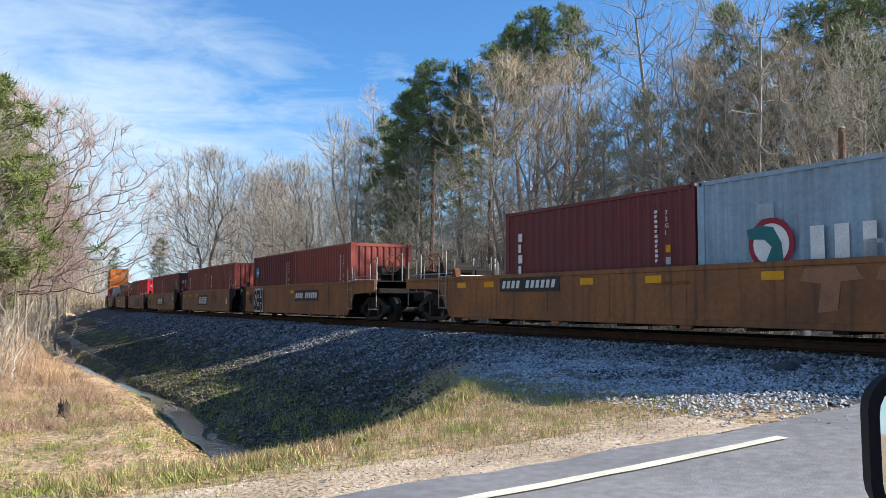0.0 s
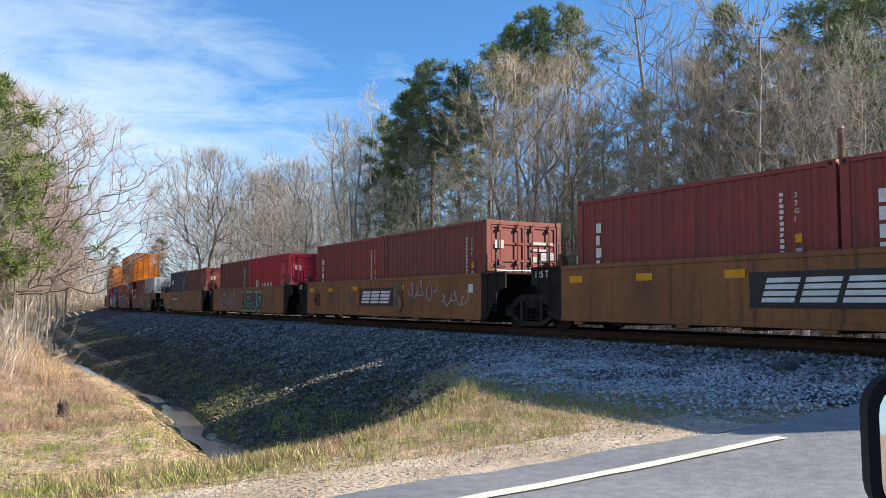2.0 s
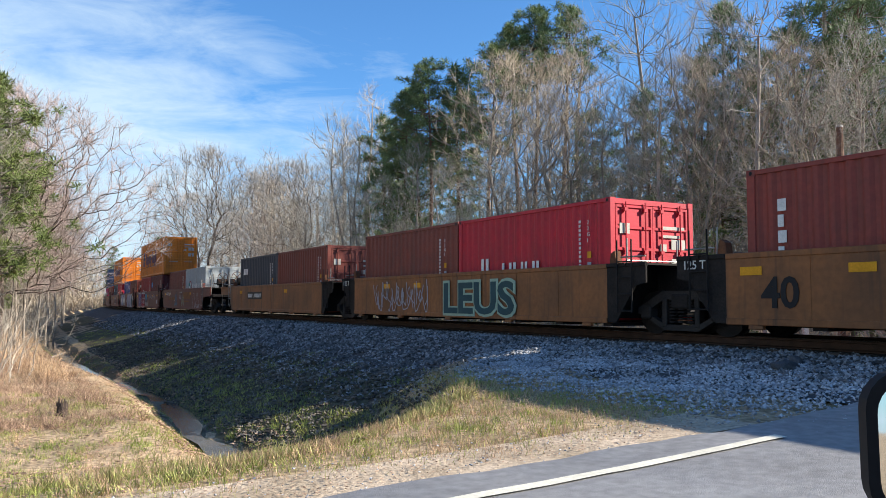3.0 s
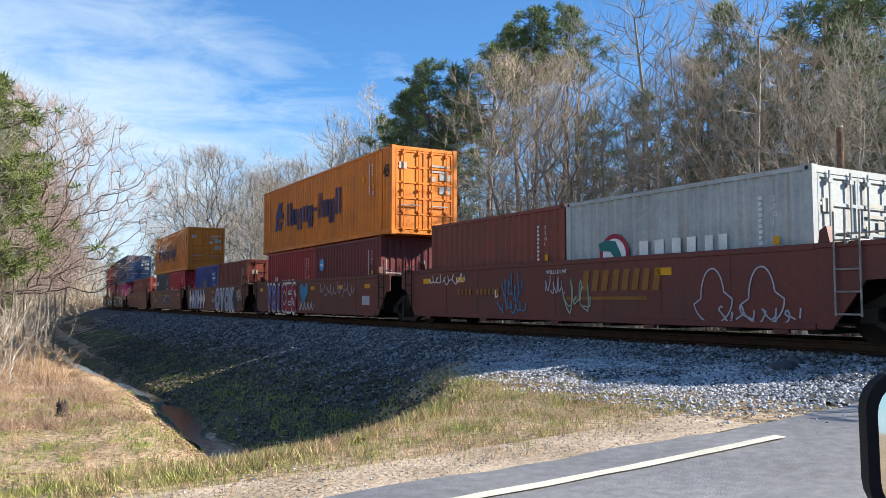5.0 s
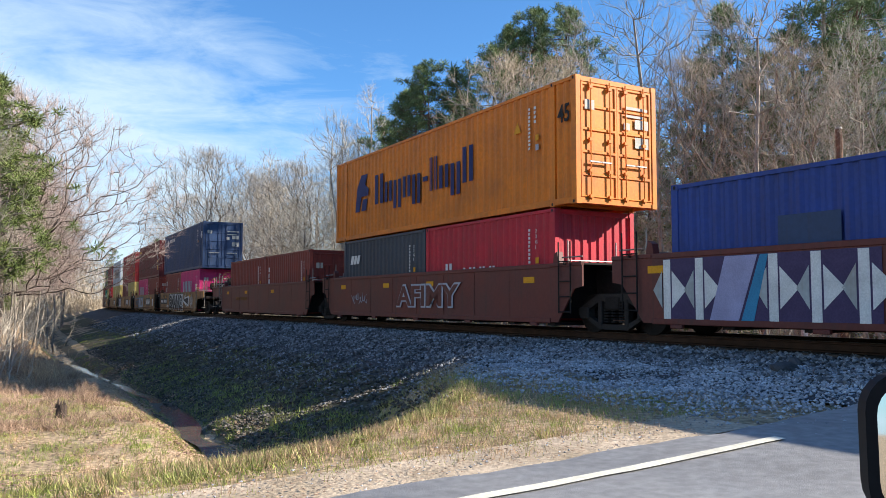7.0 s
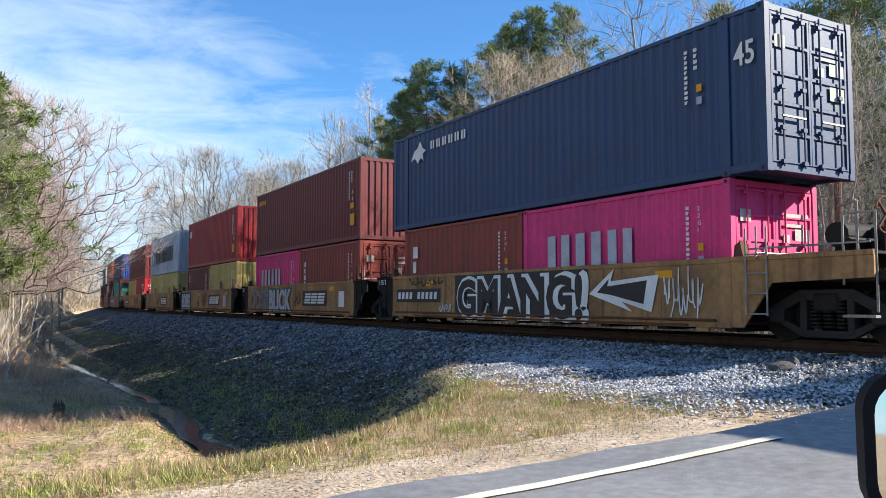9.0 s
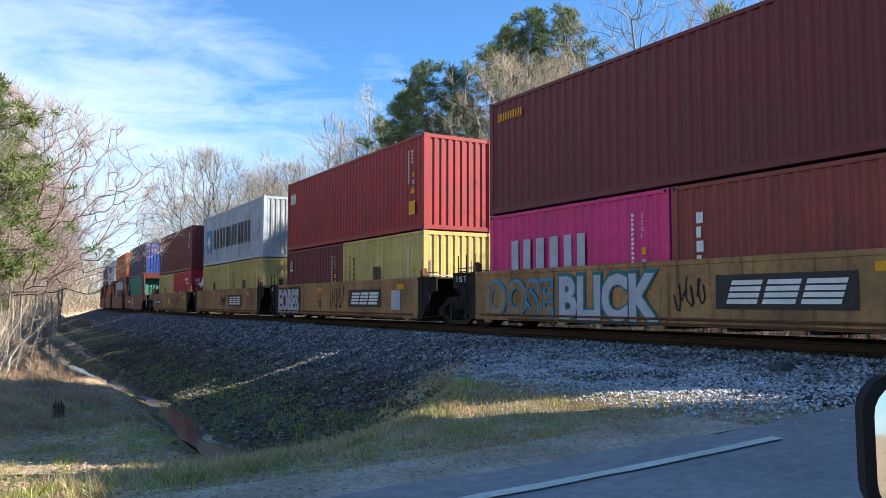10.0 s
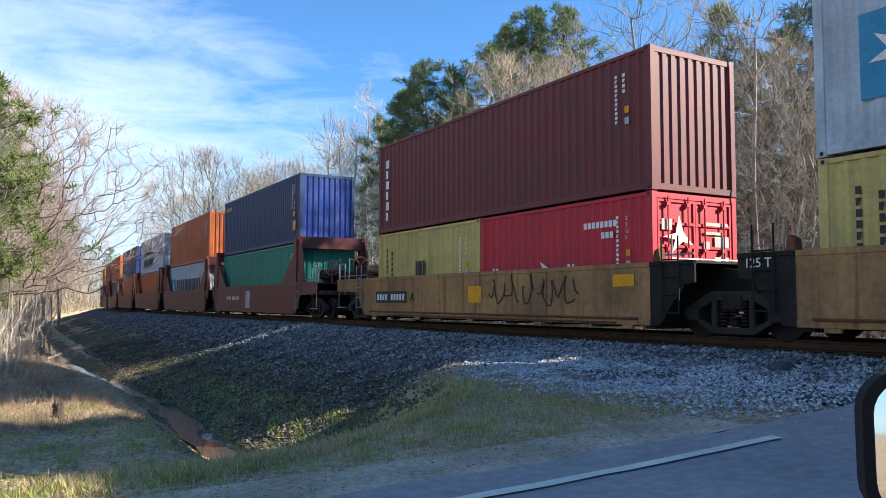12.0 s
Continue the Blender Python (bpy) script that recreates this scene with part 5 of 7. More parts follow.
scrawl(car, -5.2, 1.08, 1.9, 0.24, BLACK, 32, 16)
scrawl(car, -3.4, 0.35, 0.6, 0.25, WHITE, 33, 14)
letters(car, "B", -2.1, 0.66, 0.24, BLACK, -SILL_Y - 0.06, bold=0.02, name="end_letter")
letters(car, "125 T", -7.2, 1.16, 0.16, WHITE, -SILL_Y - 0.03, bold=0.01, name="capacity_mark")
load(s, box20(RED, R20 + ", tall white upright wordmark", "front", m_vertical(0.55, 4, 0.34)), box20(PINK, "magenta pink twenty-foot container with pale wordmark", "door", m_one),
     container(45, NAVY, "dark blue forty-five-foot container with a white emblem", "door", m_horse, True))

s = S_C - PITCH
car = well_car(CAR_YELLOW, GRIME_AND_SHADE, YL + ", blue and white graffiti")
place(car, s, 0)
graffiti(car, "OOSE", -5.7, 0.35, 2.5, 0.8, CAR_YELLOW, GRAFF_BLUE, 0.03, label="light blue graffiti outline")
graffiti(car, "BLICK", -2.9, 0.3, 2.9, 0.92, GRAFF_SILVER, GRAFF_TEAL, 0.06, label="pale graffiti lettering with a dark outline")
owner_panel(car, 1.3)
yellow_marks(car, (4.1,), 1.08)
scrawl(car, 0.4, 0.5, 0.7, 0.6, BLACK, 34, 10)
decal(car, "data_panel", 5.0, 0.5, 0.5, 0.55, WHITE, -SILL_Y - 0.03, "small pale data panel")
letters(car, "125 T", -7.2, 1.16, 0.16, WHITE, -SILL_Y - 0.03, bold=0.01, name="capacity_mark")
load(s, box20(PINK, "magenta pink twenty-foot container with pale wordmark", "front", m_one), box20(RED, R20 + " with pale doors", "door", m_vertical(0.6)),
     container(40, MAROON, "maroon forty-foot high container with a yellow wordmark", "front", m_corner(SAFETY), True))

s = S_C - 2 * PITCH
car = well_car(CAR_YELLOW, GRIME_AND_SHADE, YL + ", silver bubble graffiti")
place(car, s, 0)
graffiti(car, "EOBES", -6.1, 0.3, 2.5, 0.92, GRAFF_SILVER, BLACK, 0.08, label="silver bubble graffiti with a black outline")
owner_panel(car, 1.3)
scrawl(car, -0.3, 0.45, 1.2, 0.85, BLACK, 35, 12)
yellow_marks(car, (-1.6, 5.0), 1.08)
letters(car, "D", -1.5, 0.5, 0.26, BLACK, -SILL_Y - 0.03, bold=0.02, name="end_letter")
decal(car, "data_panel", 4.6, 0.45, 0.6, 0.6, GRAFF_SILVER, -SILL_Y - 0.03, "small pale data panel")
letters(car, "125 T", -7.2, 1.16, 0.16, WHITE, -SILL_Y - 0.03, bold=0.01, name="capacity_mark")
load(s, box20(MAROON, R20 + ", with a small framed emblem", "front", m_square), box20(YELLOW, "pale yellow twenty-foot container with a dark emblem", "front", m_m),
     container(40, LINE_RED, "crimson forty-foot high container with a white wordmark", "front", m_cai, True))

s = S_C - 3 * PITCH
car = well_car(CAR_YELLOW, GRIME_AND_SHADE, YL + ", owner's panel amidships")
place(car, s, 0)
owner_panel(car, 1.1)
scrawl(car, -0.6, 0.45, 1.2, 0.7, BLACK, 36, 12)
yellow_marks(car, (4.6,), 1.08)
letters(car, "E", -0.9, 0.5, 0.24, BLACK, -SILL_Y - 0.03, bold=0.02, name="end_letter")
letters(car, "125 T", -7.2, 1.16, 0.16, WHITE, -SILL_Y - 0.03, bold=0.01, name="capacity_mark")
load(s, box20(YELLOW, "pale yellow twenty-foot container with a dark emblem", "front", m_m), box20(YELLOW, "pale yellow twenty-foot container with a dark emblem", "front", m_m),
     container(40, SILVER, "silver grey forty-foot high container with a star emblem", "front", m_star, True, end_colour=PALE_GREY))

s = S_C - 4 * PITCH
car = well_car(CAR_YELLOW, GRIME_AND_SHADE, YL + ", black scrawl", rear="coupler")
place(car, s, 0)
panel_bars(car, -5.6, 0.6, 2.1, 0.36, 10, 0.03)
letters(car, "A", -3.3, 0.66, 0.26, BLACK, -SILL_Y - 0.03, bold=0.02, name="end_letter")
scrawl(car, 0.9, 0.55, 3.4, 0.75, BLACK, 37, 18)
decal(car, "data_panel", -0.1, 0.62, 0.6, 0.42, SAFETY, -SILL_Y - 0.03, "small yellow data panel")
yellow_marks(car, (5.3,), 0.95, 0.6, 0.24)
load(s, box20(YELLOW, "pale yellow twenty-foot container with a dark emblem", "front", m_m), box20(BRIGHT_RED, "bright red twenty-foot container with white wordmark", "door", m_bird),
     container(40, MAROON, "maroon forty-foot high container with an upright wordmark", "front", m_vertical(0.55, 6, 0.26), True))


def bulkhead_car(colour, label, front="joint", rear="joint"):
    """A well car with tall bulkheads at both ends."""
    c = well_car(colour, colour, label, top=1.45, front=front, rear=rear)
    for k in (1, -1):
        for y in (-1, 1):
            g = Geo()
            g.prism([(k * 4.6, 1.45), (k * 6.25, 1.45), (k * 6.25, 2.7), (k * 6.05, 2.6)], y * 1.42 - 0.05, y * 1.42 + 0.05)
            g.box(min(k * 6.25, k * 6.6), max(k * 6.25, k * 6.6), y * 1.42 - 0.1, y * 1.42 + 0.1, 1.45, 3.35, 0.02)
            g.prism([(k * 6.6, 3.2), (k * 6.85, 3.2), (k * 7.35, 1.45), (k * 6.6, 1.45)], y * 1.42 - 0.04, y * 1.42 + 0.04)
            part("bulkhead_post", g, colour, c)
        g = Geo().box(min(k * 6.27, k * 6.6), max(k * 6.27, k * 6.6), -1.32, 1.32, 2.85, 3.35, 0.02)
        part("bulkhead_beam", g, colour, c)
    return c


XL = "dull red well car with tall end bulkheads"
tail = [
    (TEAL, "sea green forty-foot container between bulkheads", None, NAVY, "dark blue forty-foot high container with corrugated blue end", m_corner(SAFETY), ROYAL),
    (SILVER, "silver grey forty-foot container with a star emblem", m_star, BURNT_ORANGE, "orange red forty-foot high container", None, None),
    (BURNT_ORANGE, "burnt orange forty-foot container", None, SILVER, "silver grey forty-foot high container with dark wordmark", m_seal, PALE_GREY),
    (BURNT_ORANGE, "burnt orange forty-foot container", None, NAVY, "dark blue forty-foot high container", None, ROYAL),
    (DARK_GREY, "plain slate grey forty-foot container", None, BURNT_ORANGE, "orange red forty-foot high container", None, None),
    (MAROON, "plain maroon forty-foot container", None, RED, "oxide red forty-foot high container", None, None),
    (BURNT_ORANGE, "burnt orange forty-foot container", None, ORANGE, "orange forty-foot high container", None, None),
]
for i, (low, l1, mk1, up, l2, mk2, endc) in enumerate(tail):
    s = S_D - 15.7 * i
    car = bulkhead_car(CAR_RED, XL, "coupler" if i == 0 else "joint", "coupler" if i == len(tail) - 1 else "joint")
    place(car, s, 0)
    if i == 0:
        panel_bars(car, -4.2, 0.7, 2.6, 0.34, 11, 0.0, False)
        decal(car, "data_panel", -0.6, 0.4, 0.7, 0.8, GRAFF_SILVER, -SILL_Y - 0.03, "pale data panel")
    place(container(40, low, l1, "front", mk1, True), s, 0.23)
    place(container(40, up, l2, "front", mk2, True, end_colour=endc), s, 3.14)

# ---- woods ----
def sticks(a, b, ra, rb, sides):
    """Many tapered rods from a to b, arrays in, vertices and faces out."""
    n = len(a)
    w = b - a
    w = w / (np.linalg.norm(w, axis=1, keepdims=True) + 1e-9)
    ref = np.where(np.abs(w[:, 2:3]) < 0.9, np.array([[0, 0, 1.0]]), np.array([[1.0, 0, 0]]))
    u = np.cross(w, ref)
    u /= np.linalg.norm(u, axis=1, keepdims=True) + 1e-9
    t = np.cross(w, u)
    vs = np.empty((n, 2 * sides, 3))
    for j in range(sides):
        q = 2 * math.pi * j / sides
        o = u * math.cos(q) + t * math.sin(q)
        vs[:, j], vs[:, sides + j] = a + o * ra[:, None], b + o * rb[:, None]
    quad = np.array([(j, (j + 1) % sides, sides + (j + 1) % sides, sides + j) for j in range(sides)])
    return vs.reshape(-1, 3), (np.arange(n)[:, None, None] * 2 * sides + quad[None]).reshape(-1, 4)


def tubes(geo_v, geo_f, pts, radii, sides):
    """A tapered tube along points."""
    base = len(geo_v)
    n = len(pts)
    for i in range(n):
        a = pts[min(i + 1, n - 1)] - pts[max(i - 1, 0)]
        w = a / (np.linalg.norm(a) + 1e-9)
        u = np.cross(w, (0.0, 0.0, 1.0) if abs(w[2]) < 0.9 else (1.0, 0.0, 0.0))
        u /= np.linalg.norm(u) + 1e-9
        t = np.cross(w, u)
        for j in range(sides):
            q = 2 * math.pi * j / sides
            geo_v.append(tuple(pts[i] + (u * math.cos(q) + t * math.sin(q)) * radii[i]))
    for i in range(n - 1):
        for j in range(sides):
            k = (j + 1) % sides
            geo_f.append((base + i * sides + j, base + i * sides + k, base + (i + 1) * sides + k, base + (i + 1) * sides + j))


def spikes(rng, starts, dirs, lengths, widths):
    """Many three-sided needles, arrays in, vertex and face lists out."""
    n = len(starts)
    w = dirs / (np.linalg.norm(dirs, axis=1, keepdims=True) + 1e-9)
    ref = np.where(np.abs(w[:, 2:3]) < 0.9, np.array([[0, 0, 1.0]]), np.array([[1.0, 0, 0]]))
    u = np.cross(w, ref)
    u /= np.linalg.norm(u, axis=1, keepdims=True) + 1e-9
    t = np.cross(w, u)
    vs = np.empty((n, 4, 3))
    for j in range(3):
        a = 2 * math.pi * j / 3
        vs[:, j] = starts + (u * math.cos(a) + t * math.sin(a)) * widths[:, None]
    vs[:, 3] = starts + w * lengths[:, None]
    idx = np.arange(n)[:, None] * 4
    fs = np.concatenate([idx + np.array([[0, 1, 3]]), idx + np.array([[1, 2, 3]]), idx + np.array([[2, 0, 3]])])
    return vs.reshape(-1, 3), fs


def unit(v):
    return v / (np.linalg.norm(v, axis=-1, keepdims=True) + 1e-9)


def raw_mesh(name, vs, fs, mat):
    me = bpy.data.meshes.new(name)
    me.from_pydata([tuple(p) for p in vs], [], [tuple(int(i) for i in f) for f in fs])
    me.materials.append(mat)
    me.update()
    return me


HEIGHTS = {}


def bare_tree(seed, h, width, low, n, label, twig=None, bark=None, stem=0.75, balance=0.25, tip=0.009, twigs=3, subs=2, twig_len=1.0, full=0.5, stems=1, sag=0.9):
    """A leafless tree grown from the ground to n buds spread through its crown: every bud joins the nearest wood
    by the shortest way, and wood thickens with the buds that it bears. low: where the crown begins, stem: how far
    the trunk runs up, both as shares of h; full: where the crown is widest; stems: trunks from one root."""
    rng = np.random.default_rng(seed)
    f = rng.random(n) ** 0.85
    prof = np.where(f < full, np.sqrt(np.clip(1 - ((full - f) / full) ** 2 * 0.85, 0, 1)), np.sqrt(np.clip(1 - ((f - full) / (1 - full)) ** 2, 0.02, 1)))
    az = rng.random(n) * 2 * math.pi
    lobes = 1 + 0.22 * np.sin(az * 3 + seed) + 0.12 * np.sin(az * 5 + 2 * seed + 4 * f)
    r = width / 2 * prof * lobes * rng.random(n) ** 0.62
    buds = np.stack([r * np.cos(az), r * np.sin(az), h * (low + (1 - low) * f)], -1)
    P, up, path = [], [], []
    for k in range(stems):
        ta = k * 2.4 + seed
        out = 0.0 if stems == 1 else rng.uniform(0.10, 0.2)
        m = 9
        for i in range(m):
            z = h * stem * i / (m - 1) * (1 if k == 0 else rng.uniform(0.8, 0.95))
            wob = 0.012 * h * math.sin(i * 0.9 + seed + k)
            P.append((math.cos(ta) * (out * z + 0.1 * k) + wob, math.sin(ta) * (out * z + 0.1 * k) + 0.6 * wob, z - (0.3 if i == 0 else 0)))
            up.append(-1 if i == 0 else len(P) - 2)
            path.append(0.45 * z)
    P = np.array(P + [(0, 0, 0)] * n, float)
    path = np.array(path + [0.0] * n)
    up = np.array(up + [-1] * n)
    have = len(path) - n
    first = have
    best, by = np.full(n, 1e9), np.zeros(n, int)

    def offer(i):
        v = buds - P[i]
        dist = np.linalg.norm(v, axis=1)
        c = dist * (1 + sag * np.clip(-v[:, 2] / (dist + 1e-9) + 0.15, 0, 1)) + balance * path[i]
        k = c < best
        best[k], by[k] = c[k], i

    for i in range(have):
        if P[i, 2] > 0.6 * low * h:
            offer(i)
    left = np.ones(n, bool)
    for step in range(n):
        j = int(np.argmin(np.where(left, best, 1e9)))
        left[j] = False
        P[have], up[have] = buds[j], by[j]
        path[have] = path[by[j]] + np.linalg.norm(buds[j] - P[by[j]])
        offer(have)
        have += 1
    load_ = np.ones(have)
    for i in range(have - 1, -1, -1):
        if up[i] >= 0:
            load_[up[i]] += load_[i]
    rad = tip * (0.4 + 0.6 * load_ ** 0.52)
    child = np.nonzero(up[:have] >= 0)[0]
    a, b = P[up[child]], P[child]
    rb = rad[child]
    ra = np.minimum(rad[up[child]], rb * 1.35)
    # a crook in the longer pieces
    mid = (a + b) / 2 + rng.normal(0, 0.045, a.shape) * np.linalg.norm(b - a, axis=1, keepdims=True)
    on_stem = child < first
    mid[on_stem] = ((a + b) / 2)[on_stem]
    a, b, ra, rb = np.concatenate([a, mid]), np.concatenate([mid, b]), np.concatenate([ra, (ra + rb) / 2]), np.concatenate([(ra + rb) / 2, rb])
    thick = ra > 0.045
    v1, f1 = sticks(a[thick], b[thick], ra[thick], rb[thick], 6)
    v2, f2 = sticks(a[~thick], b[~thick], ra[~thick], rb[~thick], 3)
    grown = P[first:have] - P[up[first:have]]
    grown = unit(grown)
    outward = unit((P[first:have] - np.array([0, 0, h * (low * 0.6)])))
    S, D_, L_, W_ = [], [], [], []
    for k in range(twigs):
        d1 = unit(grown * 0.7 + outward * 0.6 + rng.normal(0, 0.5, grown.shape) + np.array([0, 0, 0.12]))
        l1 = twig_len * rng.uniform(0.5, 1.15, len(d1))
        st = P[first:have] - grown * (0.25 * rng.random((len(d1), 1)))
        S.append(st), D_.append(d1), L_.append(l1), W_.append(np.full(len(d1), tip * 0.95))
        for c in range(subs):
            d2 = unit(d1 + rng.normal(0, 0.5, d1.shape) + np.array([0, 0, 0.1]))
            S.append(st + d1 * (l1 * rng.uniform(0.15, 0.85, len(l1)))[:, None]), D_.append(d2), L_.append(l1 * rng.uniform(0.4, 0.75, len(l1))), W_.append(np.full(len(d1), tip * 0.72))
    tv, tf = spikes(rng, np.concatenate(S), np.concatenate(D_), np.concatenate(L_), np.concatenate(W_))
    t = thing("bare_tree", label, "tree", "trees of the woods")
    shared("trunk", raw_mesh("trunk", np.concatenate([v1, v2]), np.concatenate([f1, f2 + len(v1)]), bark or BARK), t)
    shared("crown", raw_mesh("crown", tv, tf, twig or TWIG), t)
    HEIGHTS[t] = h
    return t


def needle_tree(seed, h, crown_from, radius, label, leaf=NEEDLES, boughs=34, tufts=4, per=30, size=0.3, bark=PINE_BARK, name="pine_tree"):
    """An evergreen: tall trunk, boughs that end in several tufts of needles, with gaps between the boughs."""
    rng = np.random.default_rng(seed)
    V, F = [], []
    zs = np.linspace(-0.3, h * 0.97, 9)
    trunk = np.array([[0.2 * math.sin(z * 0.25 + seed), 0.2 * math.cos(z * 0.3 + seed), z] for z in zs])
    tubes(V, F, trunk, (0.07 + 0.0075 * h) * (1 - 0.88 * np.linspace(0, 1, 9)), 7)
    C, R = [], []
    for i in range(boughs):
        f = (i + rng.random()) / boughs
        z = h * (crown_from + (1.0 - crown_from) * f)
        env = radius * (0.25 + 0.85 * math.sin(math.pi * min(0.98, 0.22 + 0.74 * f))) * rng.uniform(0.5, 1.1)
        az = i * 2.4 + rng.normal(0, 0.5)
        zb = max(0.2, z - 0.25 * env)
        p = np.array([np.interp(zb, zs, trunk[:, 0]), np.interp(zb, zs, trunk[:, 1]), zb])
        e = p + np.array([math.cos(az) * env, math.sin(az) * env, 0.3 * env + rng.normal(0, 0.15)])
        q = (p + e) / 2 - np.array([0, 0, 0.08 * env])
        tubes(V, F, np.array([p, q, e]), np.array([0.04, 0.026, 0.01]), 3)
        for k in range(tufts):
            g = rng.uniform(0.35, 1.05)
            c = p + (e - p) * g + rng.normal(0, 0.2, 3) * env * np.array([1, 1, 0.55])
            tubes(V, F, np.array([p + (e - p) * g * 0.85, c]), np.array([0.012, 0.006]), 3)
            C.append(c), R.append(size * rng.uniform(0.8, 1.4))
    C, R = np.repeat(np.array(C), per, 0), np.repeat(np.array(R), per)
    dr = unit(rng.normal(0, 1, C.shape) + np.array([0, 0, 0.35]))
    st = C + dr * (R * rng.uniform(0.0, 0.8, len(R)))[:, None] * np.array([1.1, 1.1, 0.7])
    tv, tf = spikes(rng, st, unit(dr + rng.normal(0, 0.45, dr.shape)), R * rng.uniform(0.4, 0.8, len(R)), R * 0.06)
    t = thing(name, label, "tree", "trees of the woods")
    shared("trunk", raw_mesh("trunk", V, F, bark), t)
    shared("crown", raw_mesh("crown", tv, tf, leaf), t)
    HEIGHTS[t] = h
    return t


def thicket(seed, h, r, stems, label, mat, name="brush", leafy=None, per=5):
    """Tangled undergrowth of arching bare stems."""
    rng = np.random.default_rng(seed)
    V, F = [], []
    S, Dr, Ln, Wd = [], [], [], []
    for i in range(stems):
        p = np.array([rng.normal(0, r * 0.5), rng.normal(0, r * 0.5), -0.1])
        dv = unit(np.array([rng.normal(0, 0.35), rng.normal(0, 0.35), 1.0]))
        l = h * rng.uniform(0.5, 1.1)
        pts = [p]
        for j in range(4):
            dv = unit(dv + rng.normal(0, 0.22, 3))
            pts.append(pts[-1] + dv * l / 4)
            for k in range(per):
                S.append(pts[-1] - dv * l / 4 * rng.random()), Dr.append(unit(dv + rng.normal(0, 0.7, 3))), Ln.append(l * rng.uniform(0.1, 0.28)), Wd.append(0.006)
        tubes(V, F, np.array(pts), np.array([0.018, 0.014, 0.011, 0.008, 0.004]) * (0.5 + h * 0.25), 3)
    tv, tf = spikes(rng, np.array(S), np.array(Dr), np.array(Ln), np.array(Wd))
    t = thing(name, label, "brush", "undergrowth")
    shared("stem_tangle", raw_mesh("stem_tangle", V, F, mat), t)
    shared("twig_tangle", raw_mesh("twig_tangle", tv, tf, leafy or mat), t)
    tagged(t.children[0], kind="stuff")
    tagged(t.children[1], kind="stuff")
    return t


def set_out(model, s, d, turn, scale=1.0, dz=0.0, first=[]):
    """Plants a model; the first time the model itself, later copies."""
    x, y = plan(s, d)
    m = pose(float(x), float(y), float(ground_z(s, d)) + dz, 0, 0, turn) @ Matrix.Diagonal((scale, scale, scale * random.uniform(0.95, 1.05), 1))
    if model.name in first:
        return copy_thing(model, m)
    first.append(model.name)
    model.matrix_basis = m
    return model


def plan_back(x, y):
    """The place along and beside the line of a world point."""
    s = (x - START.x) * AXIS.x + (y - START.y) * AXIS.y
    return s, (x - START.x) * SIDE.x + (y - START.y) * SIDE.y - float(np.interp(s, _u, _w))


def stand(model, x, y, top, turn=None):
    """Plants a model at a world point so that it reaches the height top."""
    s, d = plan_back(x, y)
    return set_out(model, s, d, rw.uniform(0, 360) if turn is None else turn, (top - float(ground_z(s, d))) / HEIGHTS[model])


rw = random.Random(5)
GREY = "leafless grey-brown forest tree with fine twigs"
slim = [bare_tree(11 + i, 17.0, 5.4 + 0.6 * i, 0.32 + 0.05 * (i % 2), 330, GREY, stem=0.85, balance=0.5, tip=0.0092, twigs=3, subs=2, twig_len=1.05, full=0.5, stems=1 + i % 2) for i in range(4)]
deep_wood = [bare_tree(21 + i, 17.0, 5.2, 0.36, 150, GREY, stem=0.88, balance=0.45, tip=0.012, twigs=3, subs=1, twig_len=1.35, full=0.5) for i in range(3)]
bushy = [bare_tree(26 + i, 13.5, 7.4, 0.3, 560, "leafless tree with a dense brownish twiggy crown", TWIG_BROWN, stem=0.6, balance=0.5, tip=0.0078, twigs=4, subs=2, twig_len=0.9, full=0.5, stems=3) for i in range(2)]
broad = [bare_tree(31 + i, 18.0, 17.0, 0.14, 1300, "broad leafless oak with a rounded crown of fine twigs", TWIG_PALE, OAK_BARK, stem=0.45, balance=0.55, tip=0.0105, twigs=4, subs=2, twig_len=1.3, full=0.4, stems=4) for i in range(2)]
ruddy = [bare_tree(41 + i, 12.0, 4.4, 0.25, 220, "young leafless tree with reddish spring buds", BUDS, stem=0.8, balance=0.5, tip=0.009, twigs=3, subs=2, twig_len=0.9) for i in range(2)]
sparse = bare_tree(45, 18.0, 3.6, 0.45, 200, "slender pale leafless tree with an open crown", TWIG_PALE, PALE_BARK, stem=0.92, balance=0.5, tip=0.009, twigs=3, subs=1, twig_len=0.9)
pines = [needle_tree(51, 19.0, 0.62, 2.8, "tall pine with a high clumpy green crown", boughs=52, tufts=4, per=52, size=0.36),
         needle_tree(52, 19.0, 0.76, 2.4, "tall pine with a small high green crown", boughs=34, tufts=4, per=52, size=0.36),
         needle_tree(53, 16.0, 0.36, 2.2, "dark green pine with a deep crown", boughs=54, tufts=4, per=38, size=0.40)]
low_brush = [thicket(61, 3.4, 1.6, 15, "tangled bare undergrowth at the wood's edge", BARK, leafy=TWIG), thicket(62, 2.6, 1.5, 15, "tangled pale undergrowth at the wood's edge", PALE_BARK, leafy=PALE_BARK)]


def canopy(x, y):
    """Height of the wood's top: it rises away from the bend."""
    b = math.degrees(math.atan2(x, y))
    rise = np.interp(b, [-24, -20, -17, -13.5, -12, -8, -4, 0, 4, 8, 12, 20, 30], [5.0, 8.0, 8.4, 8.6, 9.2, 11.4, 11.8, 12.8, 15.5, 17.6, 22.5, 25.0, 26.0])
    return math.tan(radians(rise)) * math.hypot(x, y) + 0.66


